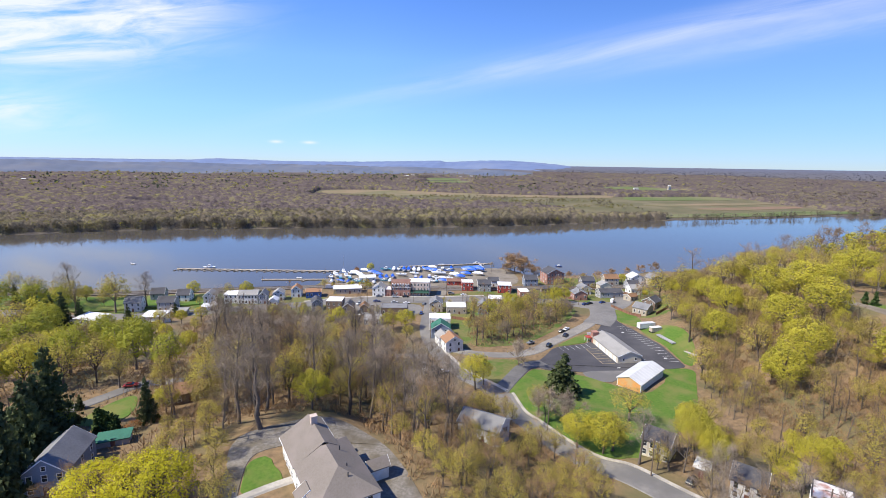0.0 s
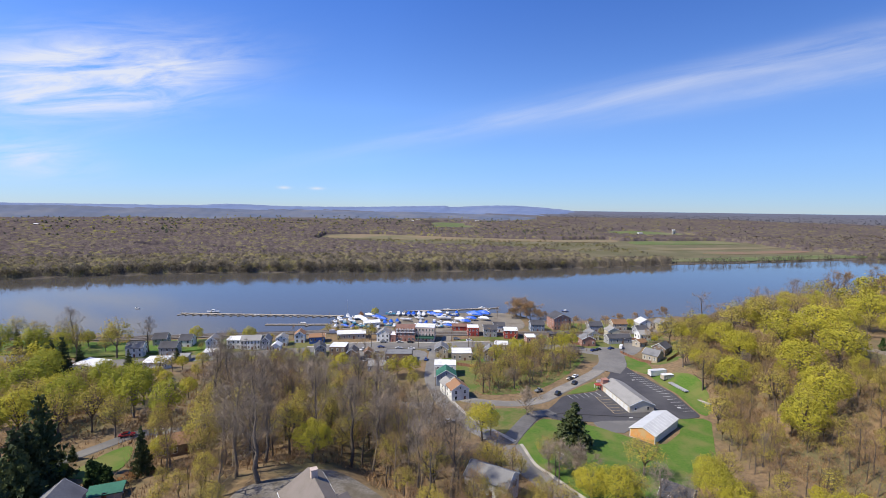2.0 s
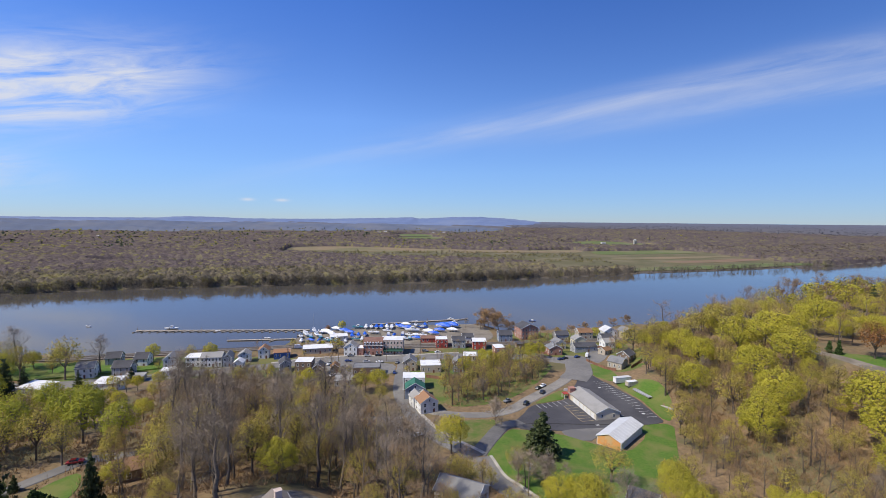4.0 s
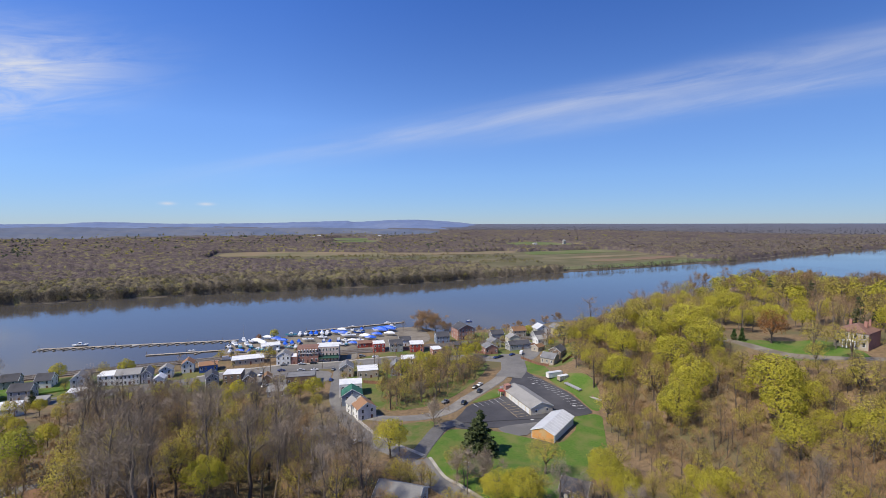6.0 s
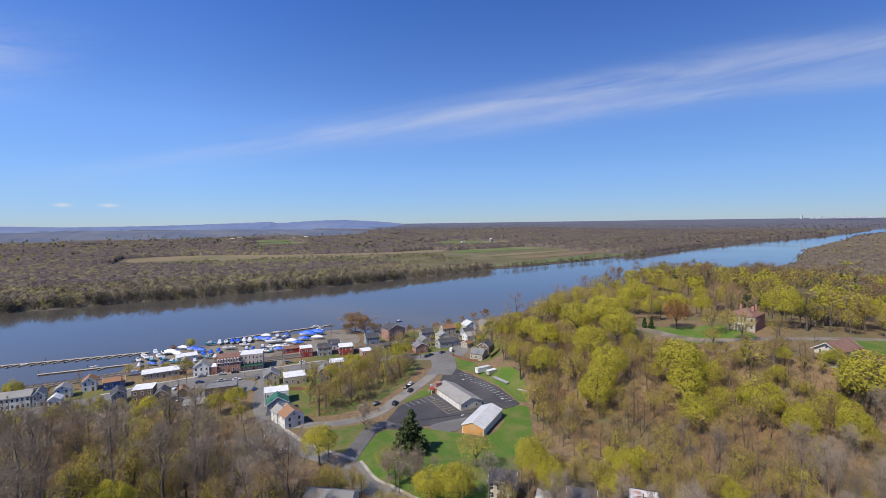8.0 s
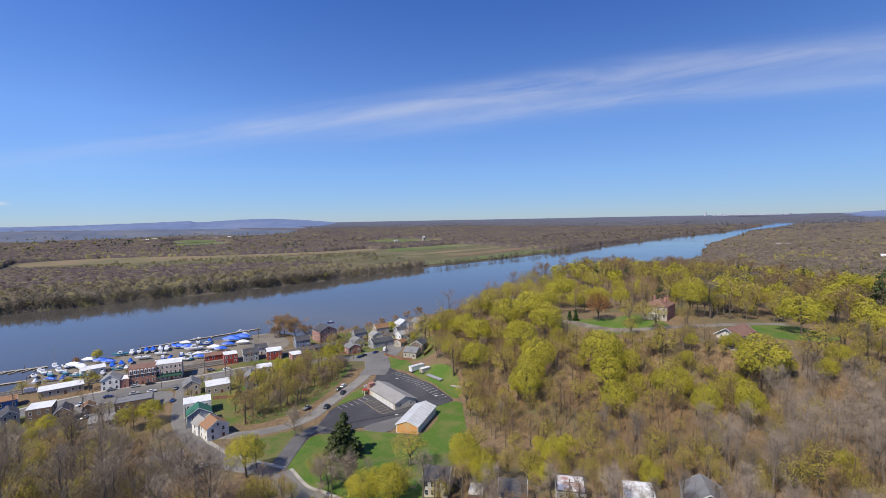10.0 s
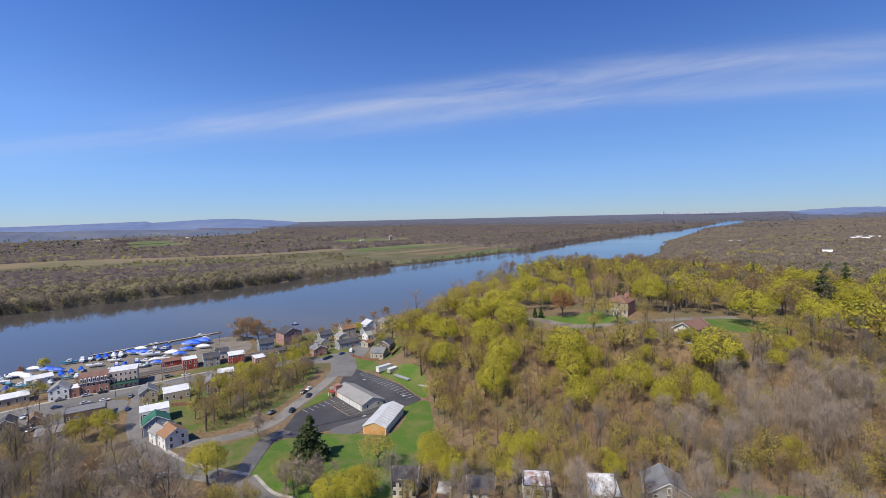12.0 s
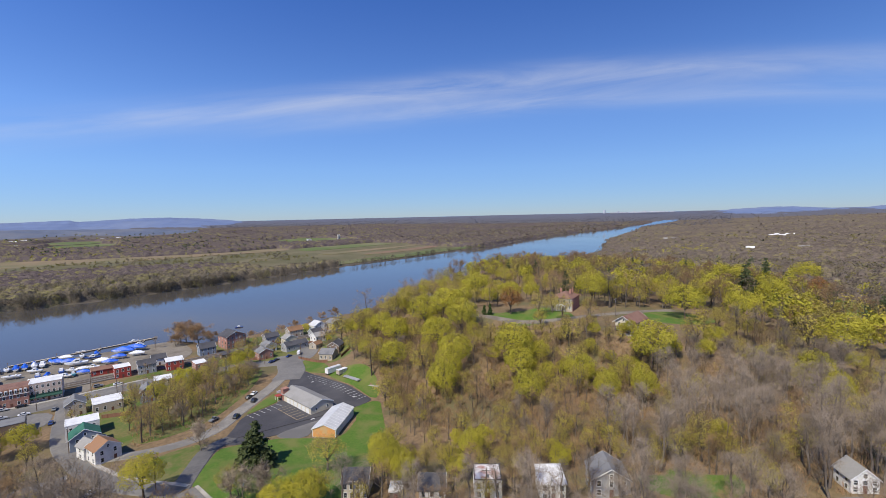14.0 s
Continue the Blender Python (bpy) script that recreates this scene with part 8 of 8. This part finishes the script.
def far_side(lo, hi=0.0):
    def where(x, y):
        d = side(x, y, FAR_SHORE)
        low = np.where((x > 880) & (np.hypot(x, y) > 1350), 7, lo)
        e = smooth(low, low + 9, d) * ~inside(x, y, FIELDS[0])
        return e * smooth(hi, hi - 14, d) if hi else e
    return where


def near_side(x, y):
    r = np.hypot(x, y)
    return smooth(-6, -15, side(x, y, NEAR_SHORE)) * smooth(415, 450, x + 0.15 * y) * smooth(430, 470, r) * ~inside(x, y, [(388, 118), (372, 84), (420, 70), (446, 100), (424, 128)])


canopy(560, 1000, 0.0034, -60, 24, 0.2, far_side(7, 175), 13.5, 9.0, M["canopy_bank"], "closed heads of bare woods on the far bank")
canopy(700, 2000, 0.0042, -60, 66, 0.22, far_side(165), 13, 9.5, M["canopy_far"], "closed heads of purplish bare woods beyond the fields")
canopy(1980, 2480, 0.0066, -58, 9.2, 0.26, far_side(20), 13, 9.0, M["canopy_far"], "closed heads of distant woods below the hills")
canopy(1980, 3300, 0.0066, 9, 76, 0.26, far_side(20), 13, 9.0, M["canopy_far"], "closed heads of distant woods below the hills")
canopy(440, 2000, 0.0046, 40, 96, 0.22, near_side, 13.5, 9.5, M["canopy_bluff"], "closed heads of bare woods on the near bank")
canopy(1980, 3300, 0.0075, 50, 96, 0.3, near_side, 13, 9.0, M["canopy_bluff"], "closed heads of distant woods on the near bank")


def far_wood(name, n, pick, height, tris, leaf, material, label, seed, fields=True, wide=0.36, stems=0, cone=False):
    """One sheet of many small crowns: for each tree small leaf tufts over a rounded or pointed head, and thin upright stems."""
    r = np.random.RandomState(seed)
    x, y = pick(r, n)
    k = ~inside(x, y, FIELDS[0]) if fields else np.ones(len(x), bool)
    for cx, cy, ca, cb in CLEAR:
        k &= ((x - cx) / ca) ** 2 + ((y - cy) / cb) ** 2 > 1
    x, y = x[k], y[k]
    z = ground_z(x, y)
    n = len(x)
    rr = np.hypot(x, y)
    near = 1 - bend(rr) / EYE_Z
    h = height * r.uniform(0.65, 1.2, n) * near
    d = r.normal(0, 1, (n, tris, 3))
    d[..., 2] = np.abs(d[..., 2]) * 1.25 - 0.35
    d /= np.linalg.norm(d, axis=2)[..., None]
    broad = wide * r.uniform(0.8, 1.25, (n, 1))
    if cone:
        broad = broad * (1.15 - (d[..., 2] + 0.35) / 1.35)
    m = d * r.uniform(0.55, 1.0, (n, tris, 1))
    hh = h[:, None]
    c = np.stack([x[:, None] + m[..., 0] * broad * hh, y[:, None] + m[..., 1] * broad * hh, z[:, None] + hh * (0.55 + 0.45 * m[..., 2])], 2)
    s = leaf * near[:, None, None] * r.uniform(0.55, 1.3, (n, tris, 1)) * np.clip(rr / 1100, 1, 2.2)[:, None, None]
    face = d + r.normal(0, 0.55, (n, tris, 3))
    a = np.cross(face, r.normal(0, 1, (n, tris, 3)))
    a /= np.linalg.norm(a, axis=2)[..., None]
    b = np.cross(face, a)
    b /= np.linalg.norm(b, axis=2)[..., None]
    v = np.stack([c - a * s * 0.5, c + a * s * 0.5, c + b * s * 0.95], 2).reshape(-1, 3)
    if stems:
        foot = np.stack([x, y, z - 0.3], 1)[:, None, :] + r.normal(0, 1, (n, stems, 3)) * (1.6, 1.6, 0)
        t = r.uniform(0, 6.28, (n, stems, 1))
        half = np.concatenate([np.cos(t), np.sin(t), np.zeros_like(t)], 2) * 0.22
        tip = foot + np.concatenate([r.normal(0, 0.16, (n, stems, 2)), r.uniform(0.7, 1.05, (n, stems, 1))], 2) * hh[..., None]
        v = np.concatenate([v, np.stack([foot - half, foot + half, tip], 2).reshape(-1, 3)])
    f = np.arange(len(v)).reshape(-1, 3)
    return tagged(new(name, fast_mesh(name, v, f, material, False)), label, "woods", kind="stuff")


def strip(lo, hi, first=0, last=12):
    """Places along the far bank, lo to hi metres behind its shore."""
    def pick(r, n):
        p = np.array(FAR_SHORE[first:last])
        seg = np.hypot(*np.diff(p, axis=0).T)
        t = r.uniform(0, seg.sum(), n)
        i = np.clip(np.searchsorted(np.cumsum(seg), t), 0, len(seg) - 1)
        k = r.uniform(0, 1, n)[:, None]
        q = p[i] + (p[i + 1] - p[i]) * k
        d = (p[i + 1] - p[i]) / seg[i][:, None]
        o = r.uniform(lo, hi, n)[:, None]
        q = q + np.stack([-d[:, 1], d[:, 0]], 1) * o
        return q[:, 0], q[:, 1]
    return pick


def fan(r0, r1, a0, a1, keep):
    """Places by bearing and distance, more of them near than far."""
    def pick(r, n):
        rr = np.exp(r.uniform(math.log(r0), math.log(r1), n))
        aa = np.radians(r.uniform(a0, a1, n))
        x, y = rr * np.sin(aa), rr * np.cos(aa)
        k = keep(x, y)
        return x[k], y[k]
    return pick


def beyond(lo, hi=1e9):
    return lambda x, y: (side(x, y, FAR_SHORE) > lo) & (side(x, y, FAR_SHORE) < hi)


def hither(x, y):
    return (side(x, y, NEAR_SHORE) < -6) & (np.hypot(x, y) > 620)


def patch(lo, size, seed, level):
    """Places beyond the river where a rolling pattern stands above a level."""
    return lambda x, y: (side(x, y, FAR_SHORE) > lo) & (waves(x, y, size, seed) > level)


far_wood("bank_wood", 620, strip(2, 16, 1, 7), 16, 64, 1.25, M["far_brown"], "bare grey-brown trees at the far waterline", 1, True, 0.34, 5)
far_wood("bank_wood", 1300, strip(10, 165, 1, 7), 15, 30, 1.8, M["far_brown"], "band of bare grey-brown trees on the far bank", 41, True, 0.36, 2)
far_wood("bank_wood", 700, strip(4, 170, 1, 7), 14, 40, 1.5, M["far_olive"], "budding trees on the far bank", 2, True, 0.38, 1)
far_wood("bank_wood", 60, strip(4, 120, 1, 7), 12, 40, 1.4, M["far_yellow"], "yellow-leafed trees on the far bank", 42)
far_wood("bank_wood", 190, strip(1, 9, 6, 10), 13, 26, 1.1, M["far_brown"], "thin row of bare trees at the far waterline", 8, False, 0.30, 5)
far_wood("bank_wood", 330, strip(24, 60, 6, 8), 11, 30, 1.4, M["far_brown"], "brown brush row in the riverside field", 43, False, 0.4, 2)
far_wood("bank_wood", 1200, strip(3, 480, 9, 13), 15, 20, 2.1, M["bluff_brown"], "bare woods along the far bank upstream", 14, True, 0.4, 1)
far_wood("field_wood", 500, fan(850, 1500, -50, 8, beyond(130)), 14, 24, 1.8, M["far_brown"], "bare woods behind the far bank", 9)
far_wood("field_wood", 350, fan(850, 1500, -50, 8, beyond(130)), 13, 24, 1.7, M["far_olive"], "yellowish budding woods behind the far bank", 10)
far_wood("field_wood", 1600, fan(900, 1400, -16, 22, lambda x, y: inside(x, y, FIELDS[0]) & (side(x, y, FAR_SHORE) > 170) & (y < 1385) & (np.sin((y - 0.2 * x) / 26) > 0.2) & (x < 420)), 8, 20, 1.5, M["far_olive"], "hedges and budding brush in the far fields", 13, False, 0.42)
far_wood("field_wood", 1000, fan(900, 1400, -16, 22, lambda x, y: inside(x, y, FIELDS[0]) & (side(x, y, FAR_SHORE) > 150) & (y < 1380) & (waves(x, y, 200, 8) > 0.2) & (x < 400)), 10, 22, 1.5, M["far_brown"], "bare trees in the far fields", 44, False, 0.38, 2)
far_wood("far_wood", 1100, fan(1560, 2450, -57, 12, patch(480, 210, 31, 0.15)), 16, 14, 2.3, M["far_yellow"], "yellow-green maples on the low ridge beyond the fields", 61, True, 0.46)
far_wood("far_wood", 1300, fan(1600, 2450, -57, 14, patch(480, 260, 37, 0.2)), 17, 16, 2.2, M["far_dark"], "dark pines on the low ridge beyond the fields", 62, True, 0.3, 0, True)
far_wood("far_wood", 2200, fan(1400, 2300, -55, 52, beyond(480)), 13, 13, 2.3, M["far_purple"], "wide purplish bare woods beyond the fields", 3, True, 0.46)
far_wood("far_wood", 1200, fan(1900, 3300, 10, 60, beyond(700)), 13, 10, 2.6, M["far_purple"], "grey-brown woods towards the hills", 45, True, 0.46)
far_wood("far_wood", 1300, fan(1700, 3300, -55, 60, patch(700, 420, 6, 0.25)), 13, 14, 2.1, M["far_yellow"], "clusters of yellow-green trees in the far woods", 4)
far_wood("far_wood", 800, fan(1450, 3300, -55, 60, beyond(560)), 13, 13, 2.1, M["far_olive"], "budding trees in the far woods", 46)
far_wood("far_wood", 620, fan(1650, 3000, -55, 60, patch(760, 300, 15, 0.2)), 15, 16, 1.9, M["far_dark"], "clusters of dark evergreens in the far woods", 5, True, 0.26, 0, True)
far_wood("far_wood", 2200, fan(2600, 4650, 53, 68, lambda x, y: (x > 0) & ((side(x, y, FAR_SHORE) > 6) | (side(x, y, NEAR_SHORE) < -6))), 13, 8, 2.8, M["far_haze"], "woods beside the far river, tinted with painted haze", 32, False)
far_wood("far_wood", 3500, fan(3200, 4650, 10, 75, beyond(480)), 15, 8, 3.0, M["far_haze"], "woods below the horizon, tinted with painted haze", 11)
LAWN_FAR = [(388, 118), (372, 84), (420, 70), (446, 100), (424, 128)]


def shelf(x, y):
    return (side(x, y, NEAR_SHORE) < -4) & (x + 0.15 * y > 372) & ~inside(x, y, LAWN_FAR)


def glade(cx, cy, size):
    return lambda x, y: np.hypot(x - cx, y - cy) < size


far_wood("deep_wood", 1300, fan(385, 720, 42, 90, shelf), 16, 54, 1.15, M["bluff_brown"], "close bare woods on the river bluff", 21, False, 0.34, 3)
far_wood("deep_wood", 500, fan(385, 720, 42, 90, shelf), 16, 54, 1.1, M["far_olive"], "budding trees in the bluff woods", 22, False, 0.36, 2)
far_wood("deep_wood", 300, fan(400, 760, 48, 90, lambda x, y: shelf(x, y) & (waves(x, y, 160, 12) > 0.1)), 17, 110, 1.0, M["leaf_yellow"], "yellow maples in the bluff woods", 23, False, 0.42)
far_wood("deep_wood", 120, fan(800, 1080, 52, 66, glade(935, 500, 75)), 17, 34, 1.9, M["leaf_yellow"], "clump of yellow maples in far bare woods", 47, False, 0.42)
far_wood("deep_wood", 26, fan(800, 1080, 52, 66, glade(925, 480, 70)), 18, 34, 1.5, M["far_dark"], "dark pines in far bare woods", 48, False, 0.24, 0, True)
far_wood("deep_wood", 90, fan(400, 760, 48, 90, lambda x, y: shelf(x, y) & (waves(x, y, 120, 4) > 0.2)), 18, 50, 1.1, M["far_dark"], "dark pines in the bluff woods", 24, False, 0.24, 0, True)
far_wood("far_wood", 2200, fan(640, 1500, 42, 100, hither), 14, 24, 1.9, M["bluff_brown"], "bare brown woods along the near bank", 6, True, 0.42, 1)
far_wood("far_wood", 1500, fan(640, 1700, 44, 100, hither), 14, 18, 2.2, M["far_olive"], "budding woods along the near bank", 7, True, 0.4)
far_wood("far_wood", 260, fan(700, 1900, 56, 100, lambda x, y: hither(x, y) & (waves(x, y, 300, 9) > 0.2)), 15, 18, 2.0, M["far_dark"], "dark evergreens along the near bank", 49, True, 0.26, 0, True)
far_wood("far_wood", 1500, fan(1500, 4600, 48, 100, hither), 13, 9, 3.0, M["bluff_brown"], "distant bare woods along the near bank", 12)
